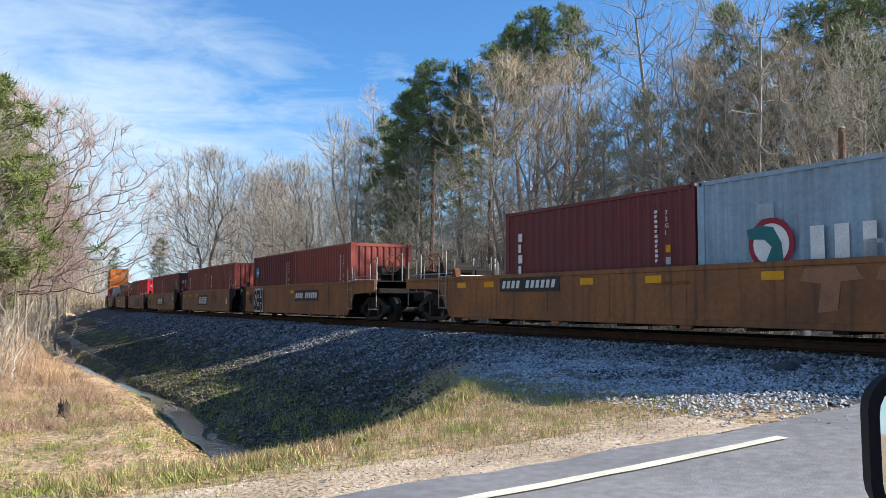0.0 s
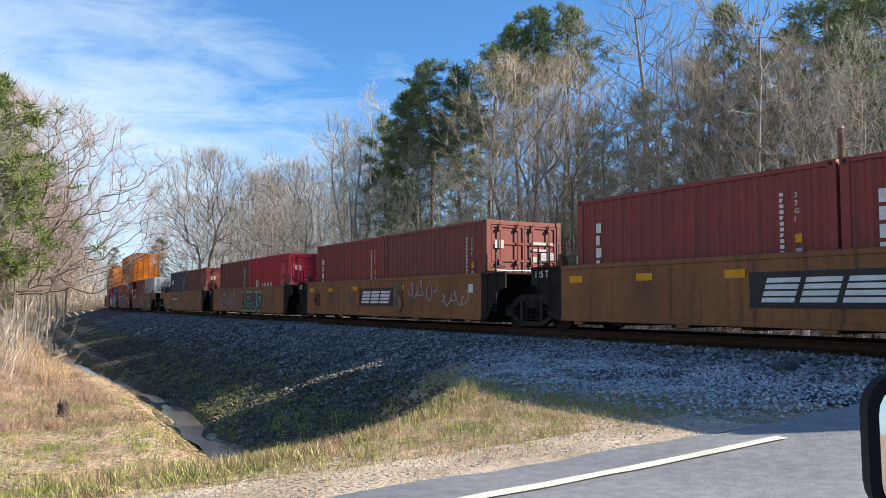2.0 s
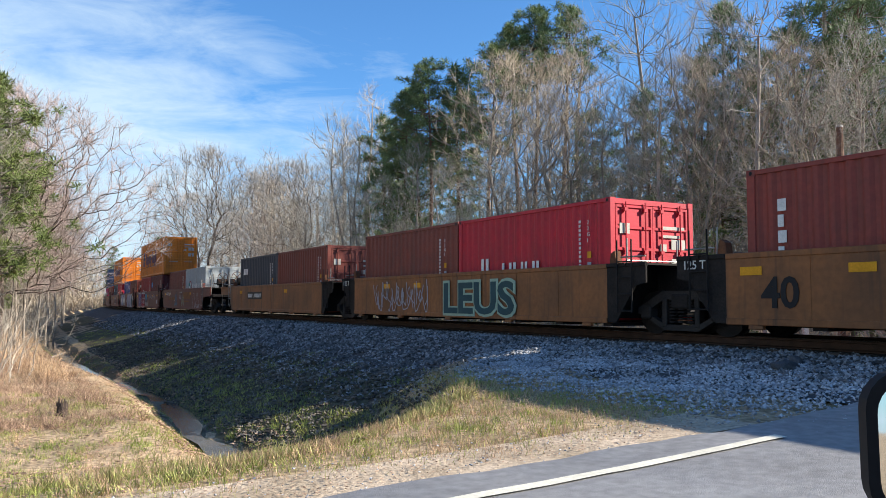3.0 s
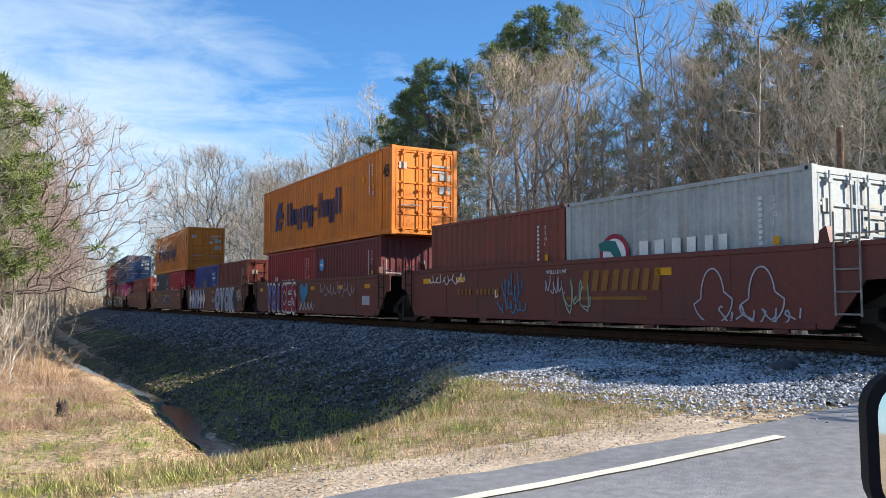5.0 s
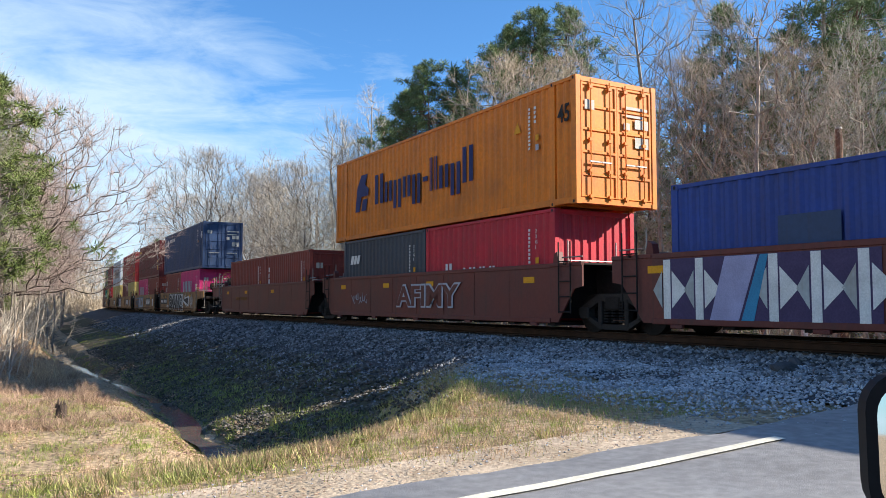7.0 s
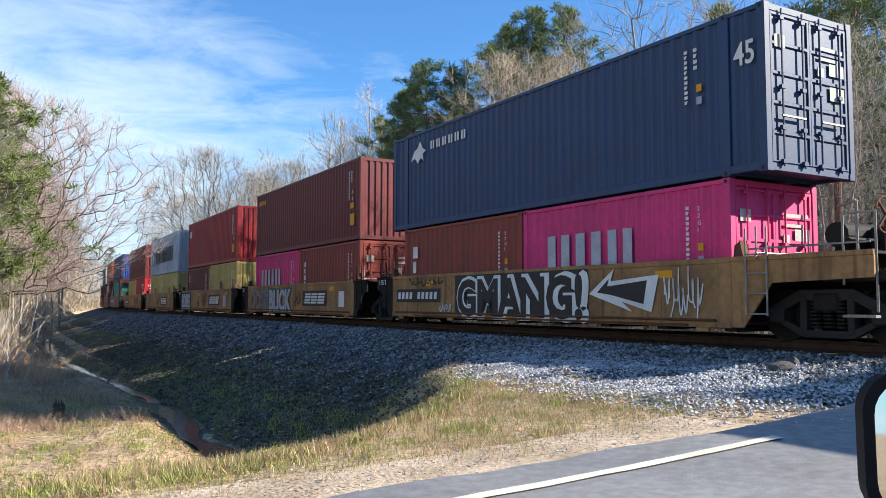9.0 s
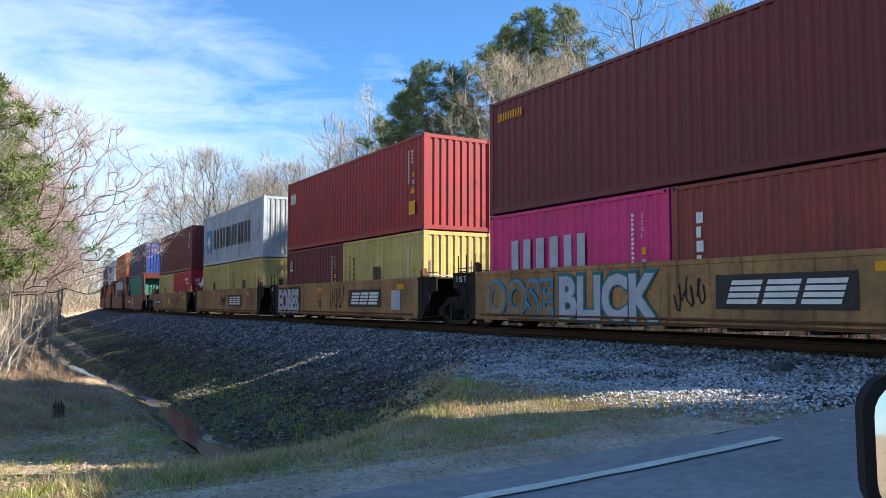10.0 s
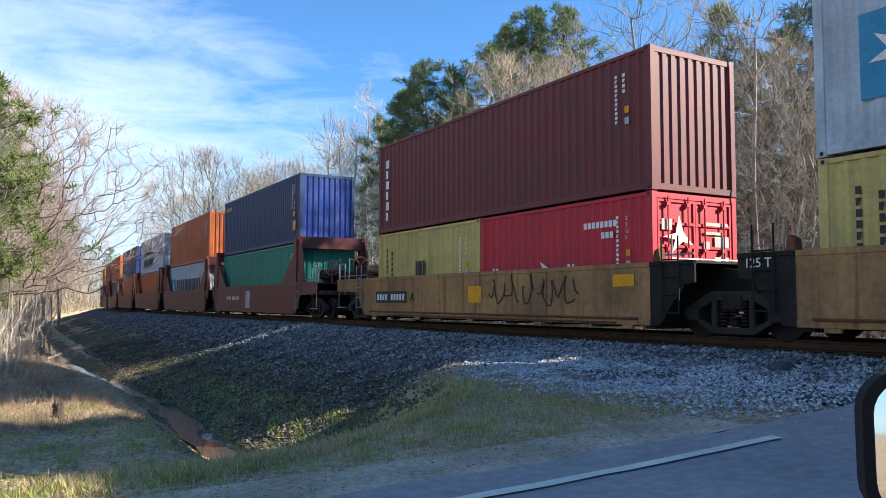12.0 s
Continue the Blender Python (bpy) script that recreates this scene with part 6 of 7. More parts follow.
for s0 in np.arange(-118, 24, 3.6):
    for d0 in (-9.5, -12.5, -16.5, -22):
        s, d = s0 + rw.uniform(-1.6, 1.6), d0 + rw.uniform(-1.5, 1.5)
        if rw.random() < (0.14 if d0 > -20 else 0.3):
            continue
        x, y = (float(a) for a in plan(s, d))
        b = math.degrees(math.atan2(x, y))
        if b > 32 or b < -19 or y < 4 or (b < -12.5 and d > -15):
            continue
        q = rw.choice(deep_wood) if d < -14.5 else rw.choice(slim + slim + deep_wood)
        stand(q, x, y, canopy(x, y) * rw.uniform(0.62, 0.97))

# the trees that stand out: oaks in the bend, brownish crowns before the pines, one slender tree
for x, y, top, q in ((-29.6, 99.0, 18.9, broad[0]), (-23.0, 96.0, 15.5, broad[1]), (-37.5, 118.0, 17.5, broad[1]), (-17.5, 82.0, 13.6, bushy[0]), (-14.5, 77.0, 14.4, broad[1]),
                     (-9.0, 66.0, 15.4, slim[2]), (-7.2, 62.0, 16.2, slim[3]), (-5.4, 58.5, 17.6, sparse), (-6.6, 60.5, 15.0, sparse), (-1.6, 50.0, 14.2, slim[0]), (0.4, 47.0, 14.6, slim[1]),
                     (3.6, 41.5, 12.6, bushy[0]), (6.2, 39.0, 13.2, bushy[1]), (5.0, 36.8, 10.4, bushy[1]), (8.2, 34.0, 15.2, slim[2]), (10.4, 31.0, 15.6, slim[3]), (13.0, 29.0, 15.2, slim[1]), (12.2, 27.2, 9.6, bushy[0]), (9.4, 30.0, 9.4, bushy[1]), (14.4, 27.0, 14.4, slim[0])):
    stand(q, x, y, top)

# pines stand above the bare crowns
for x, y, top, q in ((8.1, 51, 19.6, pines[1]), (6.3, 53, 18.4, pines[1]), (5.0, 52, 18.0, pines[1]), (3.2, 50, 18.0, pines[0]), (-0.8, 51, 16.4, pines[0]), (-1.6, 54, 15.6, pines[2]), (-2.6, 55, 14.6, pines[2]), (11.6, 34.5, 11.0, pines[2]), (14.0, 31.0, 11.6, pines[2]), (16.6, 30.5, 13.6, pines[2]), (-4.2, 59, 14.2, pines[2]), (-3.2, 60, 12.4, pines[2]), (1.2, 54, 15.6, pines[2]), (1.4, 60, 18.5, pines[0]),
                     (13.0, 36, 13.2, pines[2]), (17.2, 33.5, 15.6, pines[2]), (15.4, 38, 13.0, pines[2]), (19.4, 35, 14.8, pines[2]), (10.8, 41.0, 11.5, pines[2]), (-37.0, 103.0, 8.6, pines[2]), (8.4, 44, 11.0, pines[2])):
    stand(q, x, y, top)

for i in range(64):
    s = -110 + 134 * (i + rw.random()) / 64
    set_out(rw.choice(low_brush), s, rw.uniform(-10.5, -6.6), rw.uniform(0, 360), rw.uniform(0.7, 1.5))

shrub = needle_tree(91, 3.2, 0.05, 1.4, "low evergreen shrub at the wood's edge", LEAVES, 22, 3, 20, 0.26, BARK, "evergreen_shrub")
for i in range(20):
    s = -60 + 80 * (i + rw.random()) / 20
    set_out(shrub, s, rw.uniform(-14, -8.5), rw.uniform(0, 360), rw.uniform(0.6, 1.5))


def far_woods():
    """The depth of the wood as one tangle of stems and twigs behind the nearer trees."""
    rng = np.random.default_rng(77)
    n = 2600
    s, d = rng.uniform(-190, 45, n), rng.uniform(-62, -29, n)
    x, y = plan(s, d)
    st = np.stack([x, y, ground_z(s, d) - 0.2], -1)
    v1, f1 = spikes(rng, st, np.stack([rng.normal(0, 0.04, n), rng.normal(0, 0.04, n), np.ones(n)], -1), rng.uniform(8, 14, n), rng.uniform(0.06, 0.13, n))
    m = 70000
    s, d = 40 - 190 * rng.random(m) ** 1.5, rng.uniform(-44, -22, m)
    x, y = plan(s, d)
    z = ground_z(s, d) + rng.random(m) ** 1.1 * np.interp(s, [-150, -60, -35, -10, 10], [5, 6.5, 9, 12, 14])
    v2, f2 = spikes(rng, np.stack([x, y, z], -1), rng.normal(0, 1, (m, 3)) + np.array([0, 0, 0.5]), rng.uniform(0.9, 3.0, m), rng.uniform(0.025, 0.055, m))
    me = bpy.data.meshes.new("far_woods")
    me.from_pydata(np.concatenate([v1, v2]).tolist(), [], np.concatenate([f1, f2 + len(v1)]).tolist())
    me.materials.append(BARK)
    me.update()
    tagged(new("far_woods", me), "dense leafless woods receding behind the nearer trees", "woods", kind="stuff")


far_woods()

# woods on the road's side of the ditch
for i in range(64):
    y = 60 + 165 * rw.random()
    x = -y * rw.uniform(0.41, 0.62)
    s, d = plan_back(x, y)
    if d < 10.0 or d > 60:
        continue
    b = -x / y
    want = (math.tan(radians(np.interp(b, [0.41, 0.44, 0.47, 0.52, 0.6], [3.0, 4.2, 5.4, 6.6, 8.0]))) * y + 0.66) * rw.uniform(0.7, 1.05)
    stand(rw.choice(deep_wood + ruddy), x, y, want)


def bend_woods():
    """The far end of the wood beyond the bend, one tangle of stems and twigs."""
    rng = np.random.default_rng(78)
    n = 60000
    y = rng.uniform(60, 300, n)
    x = -y * rng.uniform(0.36, 0.66, n)
    s = (x - START.x) * AXIS.x + (y - START.y) * AXIS.y
    d = (x - START.x) * SIDE.x + (y - START.y) * SIDE.y - np.interp(s, _u, _w)
    k = (np.abs(d) > 9.5) & (d > -60) & (d < 90)
    x, y, s, d = x[k], y[k], s[k], d[k]
    n = len(x)
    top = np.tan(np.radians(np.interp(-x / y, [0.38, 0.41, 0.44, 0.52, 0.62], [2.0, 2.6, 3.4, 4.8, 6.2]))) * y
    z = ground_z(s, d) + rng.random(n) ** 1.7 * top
    v, f = spikes(rng, np.stack([x, y, z], -1), rng.normal(0, 1, (n, 3)) * np.array([0.6, 0.6, 1]) + np.array([0, 0, 1.2]), rng.uniform(1.0, 3.2, n), rng.uniform(0.02, 0.05, n) * (0.6 + y / 160))
    me = bpy.data.meshes.new("far_woods")
    me.from_pydata(v.tolist(), [], f.tolist())
    me.materials.append(TWIG_BROWN)
    me.update()
    tagged(new("far_woods", me), "sunlit leafless woods beyond the bend of the track", "woods", kind="stuff")


bend_woods()
leafy = needle_tree(71, 9.5, 0.34, 2.2, "bushy young evergreen with yellow-green foliage", LEAVES, 90, 5, 50, 0.28, BARK, "evergreen_tree")
stand(leafy, -14.6, 25.0, 8.2, 20)
stand(leafy, -19.6, 34.0, 3.6, 140)
near_oak = bare_tree(35, 11.0, 14.0, 0.22, 1700, "leafless oak with long crooked limbs over the bank", OAK_TWIG, DARK_BARK, stem=0.34, balance=0.3, tip=0.0068, twigs=6, subs=2, twig_len=0.7, full=0.42, sag=0.4)
for x, y, top, turn in ((-17.4, 31.0, 8.6, 75), (-22.4, 38.0, 9.2, 250), (-25.5, 43.0, 9.4, 190), (-32.0, 55.0, 10.0, 20), (-38.5, 68.0, 10.4, 300)):
    stand(near_oak, x, y, top, turn)
stand(slim[1], -13.6, 23.0, 10.8)
stand(slim[3], -18.4, 29.5, 12.5)
for x, y, top in ((-37.5, 78.0, 6.4), (-42.0, 88.0, 7.2), (-35.0, 70.0, 6.6), (-31.5, 62.0, 6.0)):
    stand(rw.choice(ruddy), x, y, top)
for x, y, top in ((-15.8, 29.0, 5.0), (-17.0, 31.5, 4.4), (-18.5, 35.0, 5.6), (-20.0, 38.0, 5.0), (-22.0, 43.0, 6.2), (-24.5, 49.0, 5.4), (-27.0, 55.0, 6.4), (-21.5, 40.0, 4.6), (-23.5, 46.0, 5.2), (-30.0, 60.0, 6.2), (-33.0, 66.0, 6.6)):
    stand(rw.choice(deep_wood), x, y, top)
stand(pines[2], -51.0, 122.0, 8.4, 40)
tan_brush = [thicket(81 + i, 2.1, 1.3, 40, "dry reddish-tan brush on the bank", STRAW if i else BUDS, "dry_brush", STRAW) for i in range(2)]
for i in range(48):
    s, d = rw.uniform(-30, 3.5), rw.uniform(10.4, 14.0)
    set_out(rw.choice(tan_brush), s, d, rw.uniform(0, 360), rw.uniform(0.4, 0.8) * (0.6 if s > 0 else 1.0))
for i in range(34):
    s = -118 + 90 * (i + rw.random()) / 34
    set_out(rw.choice(low_brush), s, rw.uniform(9.6, 13.5), rw.uniform(0, 360), rw.uniform(0.6, 1.2) * (1.5 if s < -70 else 1.0))
for i in range(26):
    s, d = rw.uniform(-16, -1), rw.uniform(11.6, 14.5)
    set_out(low_brush[1] if i % 3 else tan_brush[0], s, d, rw.uniform(0, 360), rw.uniform(0.55, 1.0))
for i in range(34):
    set_out(low_brush[i % 2], rw.uniform(-75, -14), rw.uniform(10.6, 16.0), rw.uniform(0, 360), rw.uniform(0.7, 1.3))
# ---- loose ground cover ----
def scatter(name, mat, n, s_range, d_range, size, label, keep=None, flat_=0.7, seed=1, sink=0.3):
    """Many small angular stones as one mesh."""
    rng = np.random.default_rng(seed)
    s, d = rng.uniform(*s_range, n), rng.uniform(*d_range, n)
    if keep is not None:
        k = keep(s, d, rng)
        s, d = s[k], d[k]
    n = len(s)
    x, y = plan(s, d)
    r = rng.uniform(*size, n)
    z = ground_z(s, d) + 0.03 + r * flat_ * (1 - sink) * 0.6
    base = np.array([[1, 0, 0], [-1, 0, 0], [0, 1, 0], [0, -1, 0], [0, 0, 1], [0, 0, -1]], float)
    vs = base[None] * rng.uniform(0.6, 1.2, (n, 6, 1)) + rng.normal(0, 0.22, (n, 6, 3))
    vs *= r[:, None, None]
    vs[:, :, 2] *= flat_
    a = rng.uniform(0, 2 * math.pi, n)
    c, q = np.cos(a)[:, None], np.sin(a)[:, None]
    vx, vy = vs[:, :, 0] * c - vs[:, :, 1] * q, vs[:, :, 0] * q + vs[:, :, 1] * c
    vs = np.stack([vx + x[:, None], vy + y[:, None], vs[:, :, 2] + z[:, None]], -1)
    tri = np.array([[0, 2, 4], [2, 1, 4], [1, 3, 4], [3, 0, 4], [2, 0, 5], [1, 2, 5], [3, 1, 5], [0, 3, 5]])
    fs = (np.arange(n)[:, None, None] * 6 + tri[None]).reshape(-1, 3)
    me = bpy.data.meshes.new(name)
    me.from_pydata(vs.reshape(-1, 3).tolist(), [], fs.tolist())
    me.materials.append(mat)
    me.update()
    return tagged(new(name, me), label, "litter" if name == "leaf_litter" else "gravel", kind="stuff")


def blades(name, mat, n, s_range, d_range, height, label, keep=None, seed=1, lean=0.35, width=0.006, clump=0):
    """Grass as one mesh of slender blades."""
    rng = np.random.default_rng(seed)
    s, d = rng.uniform(*s_range, n), rng.uniform(*d_range, n)
    if clump:
        cs, cd = rng.uniform(*s_range, clump), rng.uniform(*d_range, clump)
        i = rng.integers(0, clump, n)
        s, d = cs[i] + rng.normal(0, 0.10, n), cd[i] + rng.normal(0, 0.10, n)
    if keep is not None:
        k = keep(s, d, rng)
        s, d = s[k], d[k]
    x, y = plan(s, d)
    m = len(s)
    st = np.stack([x, y, ground_z(s, d) - 0.01], -1)
    dr = np.stack([rng.normal(0, lean, m), rng.normal(0, lean, m), np.ones(m)], -1)
    vs, fs = spikes(rng, st, dr, rng.uniform(*height, m), np.full(m, width))
    me = bpy.data.meshes.new(name)
    me.from_pydata(vs.tolist(), [], fs.tolist())
    me.materials.append(mat)
    me.update()
    return tagged(new(name, me), label, "grass", kind="stuff")


near_bed = lambda s, d, g: (g.random(len(s)) < np.interp(d, [0.9, 3.1, 4.4, 5.8], [1, 1, 0.4, 0.06])) & ((s < crest_at(d) + 0.3) | (d < 3.4))
scatter("ballast_stone", STONE, 30000, (-6, 18), (0.85, 6.2), (0.022, 0.052), "loose grey crushed stones of the track bed", near_bed, 0.75, 1)
scatter("ballast_stone", STONE, 19000, (-55, -6), (0.85, 5.6), (0.04, 0.08), "loose grey crushed stones of the track bed", near_bed, 0.75, 2)
pad = lambda s, d, g: (s > crest_at(d) - 1.7) & (g.random(len(s)) < np.interp(d, [2.2, 2.9, 5.0, 6.4], [0.3, 1, 1, 0])) & (g.random(len(s)) < np.interp(s, [15.2, 16.6], [1, 0.12]))
scatter("pale_gravel", PALE_STONE, 26000, (8, 17.6), (2.2, 6.4), (0.012, 0.032), "pale grey gravel spread beside the track", pad, 0.7, 3)
scatter("pebble", PALE_STONE, 500, (15.2, 16.9), (4, 12), (0.005, 0.015), "small loose pebbles along the road edge", None, 0.7, 4)
scatter("ballast_stone", EARTHY_STONE, 16000, (-24, 12.5), (4.2, 7.9), (0.022, 0.055), "loose grey crushed stones on the bank", lambda s, d, g: s < crest_at(d) - 0.5, 0.7, 5)

scatter("leaf_litter", CHAFF, 7000, (-6, 14.5), (9.2, 15), (0.012, 0.04), "dry brown leaves and twig bits on the bank", None, 0.25, 6)
scatter("leaf_litter", CHAFF, 8000, (11, 16.2), (5.4, 13), (0.006, 0.018), "dry brown leaves and twig bits on the verge", lambda s, d, g: (s > crest_at(d) - 0.8) & (s < 16.2), 0.2, 7)

verge = lambda s, d, g: (s > crest_at(d) - 1.0) & (s < 15.25 + 0.3 * np.sin(d * 1.7) + 0.9 * g.random(len(s)) ** 2)
blades("grass", GRASS, 26000, (10, 16), (5.4, 13), (0.03, 0.11), "short green spring grass on the road verge", verge, 11, 0.45, 0.0035, 700)
blades("dry_grass", STRAW, 26000, (10, 16), (5.2, 13), (0.03, 0.13), "dry straw-coloured grass on the road verge", verge, 12, 0.5, 0.003, 900)
lip = lambda s, d, g: np.abs(s - crest_at(d) + 0.75) < 0.6
blades("weed", WEED, 30000, (8, 15.5), (5.6, 12), (0.04, 0.17), "taller green weeds on the ditch's lip", lip, 13, 0.6, 0.006, 420)
blades("dry_grass", STRAW, 24000, (8, 15.5), (5.0, 12), (0.05, 0.19), "taller dry grass on the ditch's lip", lip, 14, 0.45, 0.0035, 700)
bank = lambda s, d, g: (s < crest_at(d) - 0.6) & (d > ditch_d(s) + 0.9)
blades("grass", GRASS, 26000, (2, 14.8), (9.3, 14), (0.03, 0.12), "short green grass on the sandy bank", bank, 15, 0.45, 0.004, 500)
blades("dry_grass", STRAW, 34000, (-10, 14.5), (9.3, 17), (0.03, 0.16), "dry tan grass on the sandy bank", bank, 16, 1.0, 0.0035, 1200)
blades("dry_grass", CHAFF, 26000, (-14, 8), (10.0, 16), (0.1, 0.4), "dry reddish stalks matted over the bank", bank, 20, 0.9, 0.004, 700)
blades("grass", GRASS, 12000, (-10, 12), (6.2, 8.0), (0.06, 0.2), "dark green grass along the ditch", lambda s, d, g: (s < crest_at(d)) & (d < ditch_d(s) - 0.3) & (g.random(len(s)) < np.interp(s, [-10, 4, 12], [0.25, 0.6, 1.0])), 17, 0.4, 0.006, 420)
blades("grass", GRASS, 16000, (-24, 10), (7.4, 9.9), (0.04, 0.16), "grass on the ditch's sides", lambda s, d, g: (s < crest_at(d) - 2) & (np.abs(d - ditch_d(s)) > 0.38) & (np.abs(d - ditch_d(s)) < 1.0), 21, 0.5, 0.005, 700)
scatter("leaf_litter", CHAFF, 9000, (-20, 10), (7.3, 10.2), (0.015, 0.05), "dead leaves and clods on the ditch's sides", lambda s, d, g: (np.abs(d - ditch_d(s)) > 0.34) & (np.abs(d - ditch_d(s)) < 1.3), 0.35, 8)
blades("grass", WEED, 9000, (7.5, 13.5), (5.2, 8.2), (0.04, 0.16), "thin grass on the causeway's side", lambda s, d, g: s < crest_at(d), 22, 0.5, 0.005, 300)
blades("grass", GRASS, 7000, (-40, 8), (4.2, 7.6), (0.05, 0.16), "thin grass on the embankment", None, 18, 0.4, 0.007, 220)
blades("dry_grass", STRAW, 6000, (-45, 8), (-9, -4.5), (0.1, 0.5), "dry grass beyond the track", None, 19, 0.4, 0.008, 300)


# ---- single things ----
def lump(name, size, mat, label, category, m, seed, squash=0.5):
    """A rough stone or block."""
    bm = bmesh.new()
    bmesh.ops.create_icosphere(bm, subdivisions=2, radius=1.0)
    for v in bm.verts:
        k = 1 + 0.22 * noise.noise(v.co * 1.3 + Vector((seed, 0, 0)))
        v.co = Vector((v.co.x * size[0], v.co.y * size[1], max(-0.3, v.co.z) * size[2])) * k
    me = bpy.data.meshes.new(name)
    bm.to_mesh(me)
    bm.free()
    me.materials.append(mat)
    ob = new(name, me)
    ob.matrix_basis = m
    return tagged(ob, label, category)


def at(s, d, dz=0.0, turn=0.0):
    x, y = plan(s, d)
    return pose(float(x), float(y), float(ground_z(s, d)) + dz, 0, 0, turn)


DARK_ROCK = material("dark_rock", (0.09, 0.088, 0.09), (0.06, 0.058, 0.058), 6.0, 0.9, 0.0, 0.5)
CONCRETE = material("pale_concrete", (0.55, 0.54, 0.52), (0.42, 0.41, 0.39), 2.0, 0.9, 0.0, 0.3)
lump("rock", (0.24, 0.13, 0.10), DARK_ROCK, "dark flat rock lying on pale gravel", "rock", at(14.3, 2.8, 0.06, 20), 3)
lump("rock", (0.14, 0.1, 0.09), DARK_ROCK, "small dark rock lying on gravel", "rock", at(14.1, 2.3, 0.05, 70), 4)


def stump():
    t = thing("tree_stump", "weathered split tree stump on the sandy bank", "stump", m=at(5.4, 11.1, -0.05) @ Matrix.Scale(0.75, 4))
    V, F = [], []
    tubes(V, F, np.array([[0, 0, -0.1], [0.02, 0, 0.15], [0.03, 0.02, 0.36]]), np.array([0.19, 0.13, 0.115]), 9)
    shared("trunk", raw_mesh("trunk", V, F, DARK_BARK), t)
    g = Geo()
    for i in range(5):
        a = i * 1.3
        g.tube((0.09 * math.cos(a), 0.09 * math.sin(a), 0.3), (0.11 * math.cos(a), 0.11 * math.sin(a), 0.42 + 0.05 * (i % 3)), 0.04, 0.008, 5)
    part("splinter", g, DARK_BARK, t)
    for i in range(4):
        a = 0.6 + i * 1.6
        part("root", Geo().tube((0.1 * math.cos(a), 0.1 * math.sin(a), 0.08), (0.45 * math.cos(a), 0.45 * math.sin(a), -0.04), 0.05, 0.015, 6), DARK_BARK, t)


stump()


def fallen_branch(s, d, length, turn):
    t = thing("fallen_branch", "bleached fallen branch on the embankment", "branch", m=at(s, d, 0.05, turn))
    part("limb", Geo().tube((0, 0, 0), (length, 0.05, 0.12), 0.03, 0.015, 6), PALE_BARK, t)
    part("twig", Geo().tube((length * 0.6, 0.03, 0.07), (length * 0.85, 0.25, 0.22), 0.014, 0.006, 5), PALE_BARK, t)


fallen_branch(-22.5, 7.6, 1.5, 40)
fallen_branch(-12, 10.2, 0.9, 80)


def utility_post():
    t = thing("utility_post", "weathered brown wooden post at the wood's edge", "post", m=at(8.2, -8.0))
    g = Geo().tube((0, 0, -0.3), (0.03, 0, 6.2), 0.11, 0.09, 10)
    part("shaft", g, PINE_BARK, t)
    part("cap", Geo().tube((0.03, 0, 6.2), (0.03, 0, 6.26), 0.1, 0.07, 10), STEEL, t)


utility_post()
t = thing("marker_post", "short white marker post beyond the rails", "post", m=at(9.4, -4.6))
part("shaft", Geo().box(-0.06, 0.06, -0.06, 0.06, -0.2, 0.72, 0.015), CONCRETE, t)
lump("concrete_block", (0.5, 0.4, 0.4), CONCRETE, "pale concrete block beyond the track", "block", at(-11.5, -6.0, 0.1, 10), 6)


# ---- the car in which the viewer sits: its door mirror shows at the edge ----
BODY = material("dark_car_paint", (0.03, 0.03, 0.034), (0.022, 0.022, 0.026), 1.0, 0.25)
SHELL = material("black_mirror_shell", (0.008, 0.008, 0.009), (0.005, 0.005, 0.006), 3.0, 0.7)
GLASS = material("mirror_glass", (0.8, 0.82, 0.84), (0.78, 0.8, 0.82), 1.0, 0.03, 1.0, 0.0, None, 0.0)
TYRE = material("tyre_rubber", (0.02, 0.02, 0.02), (0.03, 0.03, 0.03), 6.0, 0.85)


def rounded(w, h, r, n=6):
    pts = []
    for cx, cz, a0 in ((w / 2 - r, h / 2 - r, 0), (-w / 2 + r, h / 2 - r, 90), (-w / 2 + r, -h / 2 + r, 180), (w / 2 - r, -h / 2 + r, 270)):
        for i in range(n + 1):
            a = radians(a0 + 90 * i / n)
            pts.append((cx + r * math.cos(a), cz + r * math.sin(a)))
    return pts


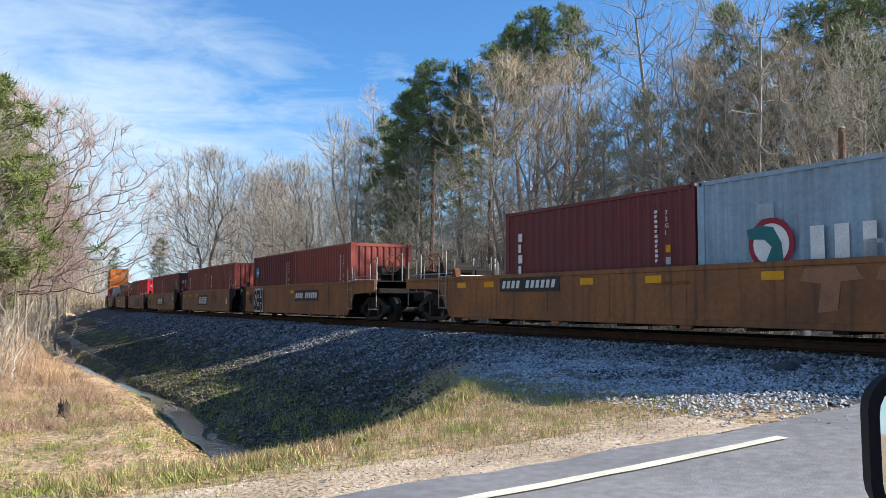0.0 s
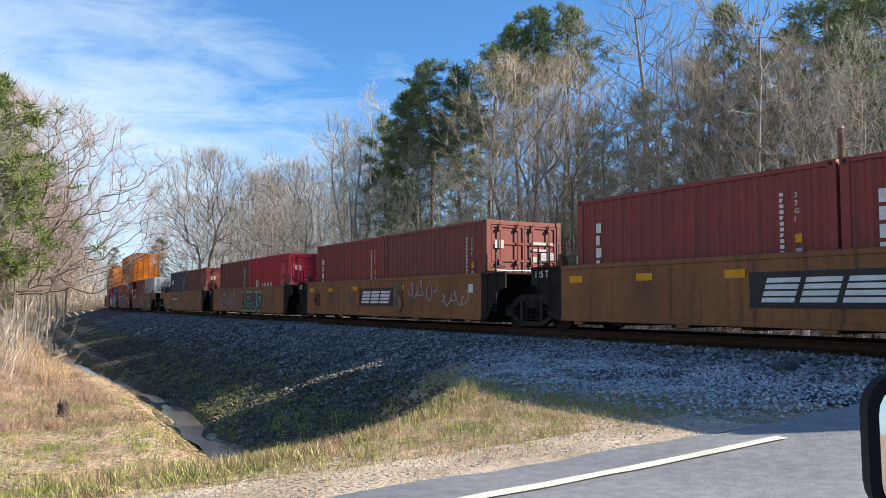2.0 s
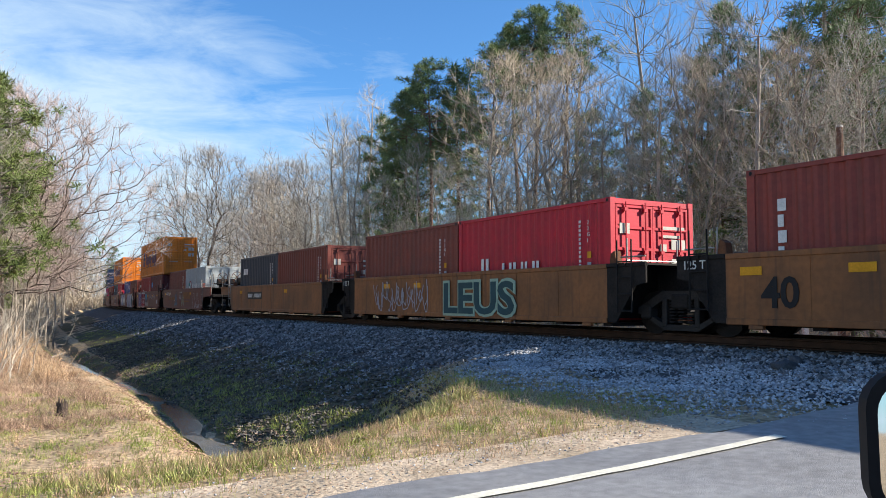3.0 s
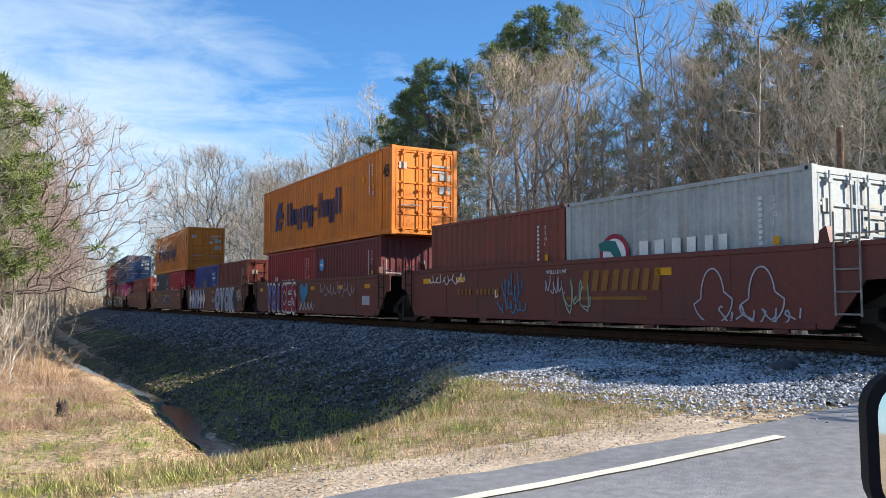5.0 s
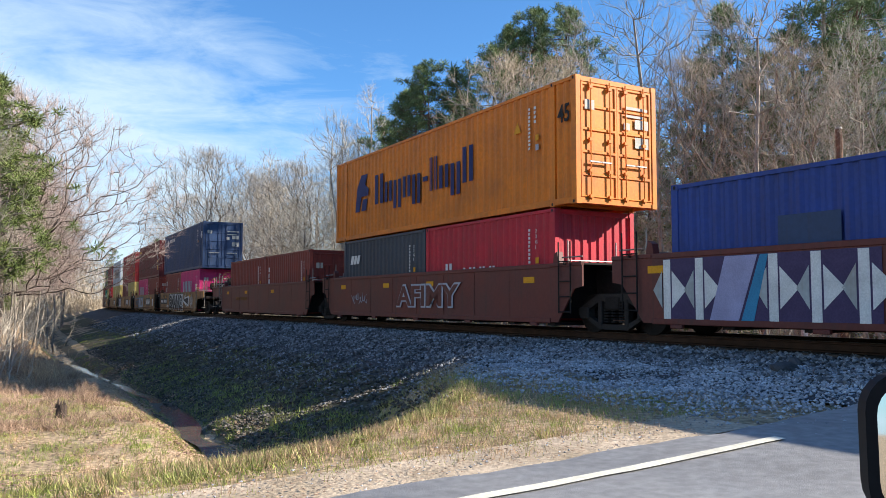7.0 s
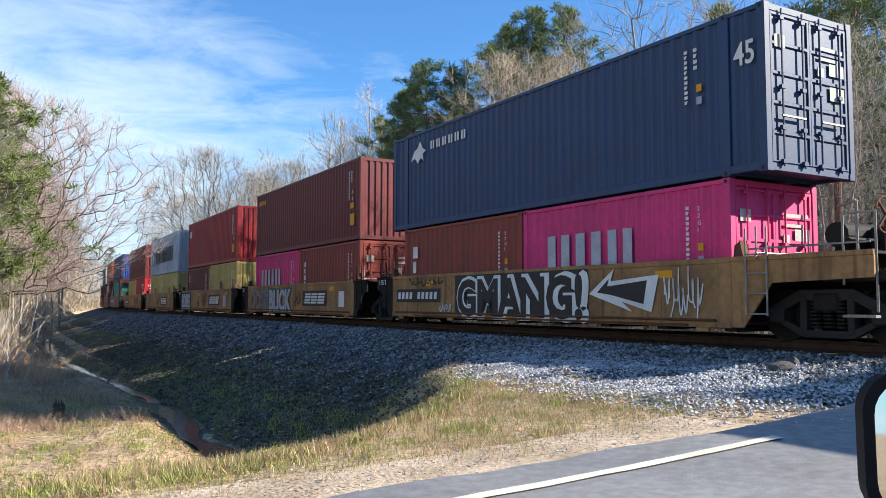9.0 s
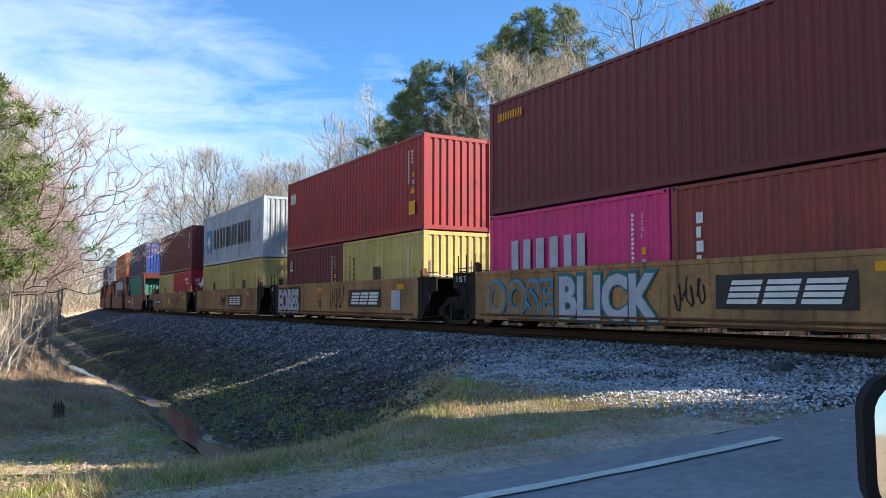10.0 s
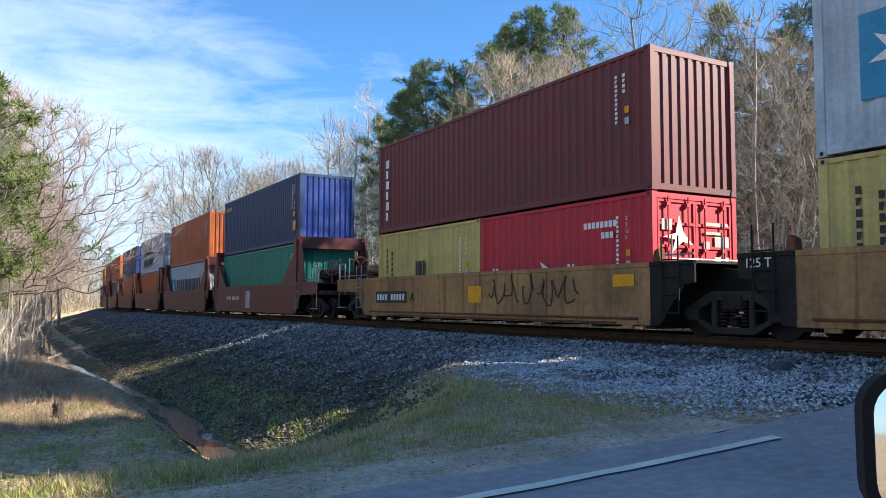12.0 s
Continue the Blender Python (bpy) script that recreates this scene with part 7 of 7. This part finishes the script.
def viewer_car():
    c = thing("car", "dark parked car with a black door mirror", "car", m=pose(0.1, 0.62, -0.70, 0, 0, 20))
    g = Geo().prism([(-0.75, 0.28), (1.0, 0.28), (1.05, 0.5), (1.0, 0.95), (-0.75, 0.92)], -0.09, 0.0)
    part("door", g, BODY, c, "dark glossy door panel")
    part("sill_trim", Geo().box(-0.75, 1.0, -0.1, 0.015, 0.93, 0.97, 0.01), SHELL, c)
    for x in (-1.2, 1.45):
        w = part("wheel", Geo().tube((x, -0.2, 0.31), (x, 0.0, 0.31), 0.31, None, 20), TYRE, c)
        part("rim", Geo().tube((x, 0.0, 0.31), (x, 0.012, 0.31), 0.2, 0.18, 16), STEEL, w)
    part("rocker", Geo().box(-1.5, 1.75, -0.16, -0.02, 0.2, 0.3, 0.02), BODY, c)
    return c


viewer_car()


def door_mirror():
    """Shell with a rounded rim and a glass set into it, facing back along the car."""
    ctr = Vector((0.540, 0.80, 0.512))
    m = look(ctr, (0.05, -0.6, 0.62)) @ pose(0, 0, 0, -90, 0, 0)
    t = thing("door_mirror", "black door mirror of a car with a bright glass", "mirror", m=m)
    o = rounded(0.20, 0.165, 0.045)
    i_ = rounded(0.178, 0.144, 0.038)
    back = [(x * 0.8, z * 0.8) for x, z in o]
    n = len(o)
    vs = [(x, 0.0, z) for x, z in o] + [(x, -0.05, z) for x, z in o] + [(x, -0.09, z) for x, z in back] + [(x, 0.0, z) for x, z in i_] + [(x, -0.012, z) for x, z in i_]
    fs = []
    for a, b in ((1, 0), (2, 1), (0, 3), (3, 4)):
        fs += [(a * n + k, a * n + (k + 1) % n, b * n + (k + 1) % n, b * n + k) for k in range(n)]
    fs.append(tuple(2 * n + k for k in range(n)))
    part("shell", Geo().add(vs, fs), SHELL, t, "black plastic shell")
    part("glass", Geo().prism(i_, -0.013, -0.010), GLASS, t, "mirror glass")
    part("arm", Geo().tube((-0.02, -0.05, -0.08), (-0.02, -0.05, -0.26), 0.03, 0.04, 8), SHELL, t)


door_mirror()

# ---- what moves ----
def motions():
    """The whole train rolls by at a steady speed; each thing follows the line on its own car's ends."""
    for ob, s0, z, reach, dx in MOVING:
        walk(ob, [(t, on_track(s0 + SPEED * t, reach, z) @ pose(dx, 0, 0)) for t in np.arange(0.0, 12.01, 1.0)])


motions()
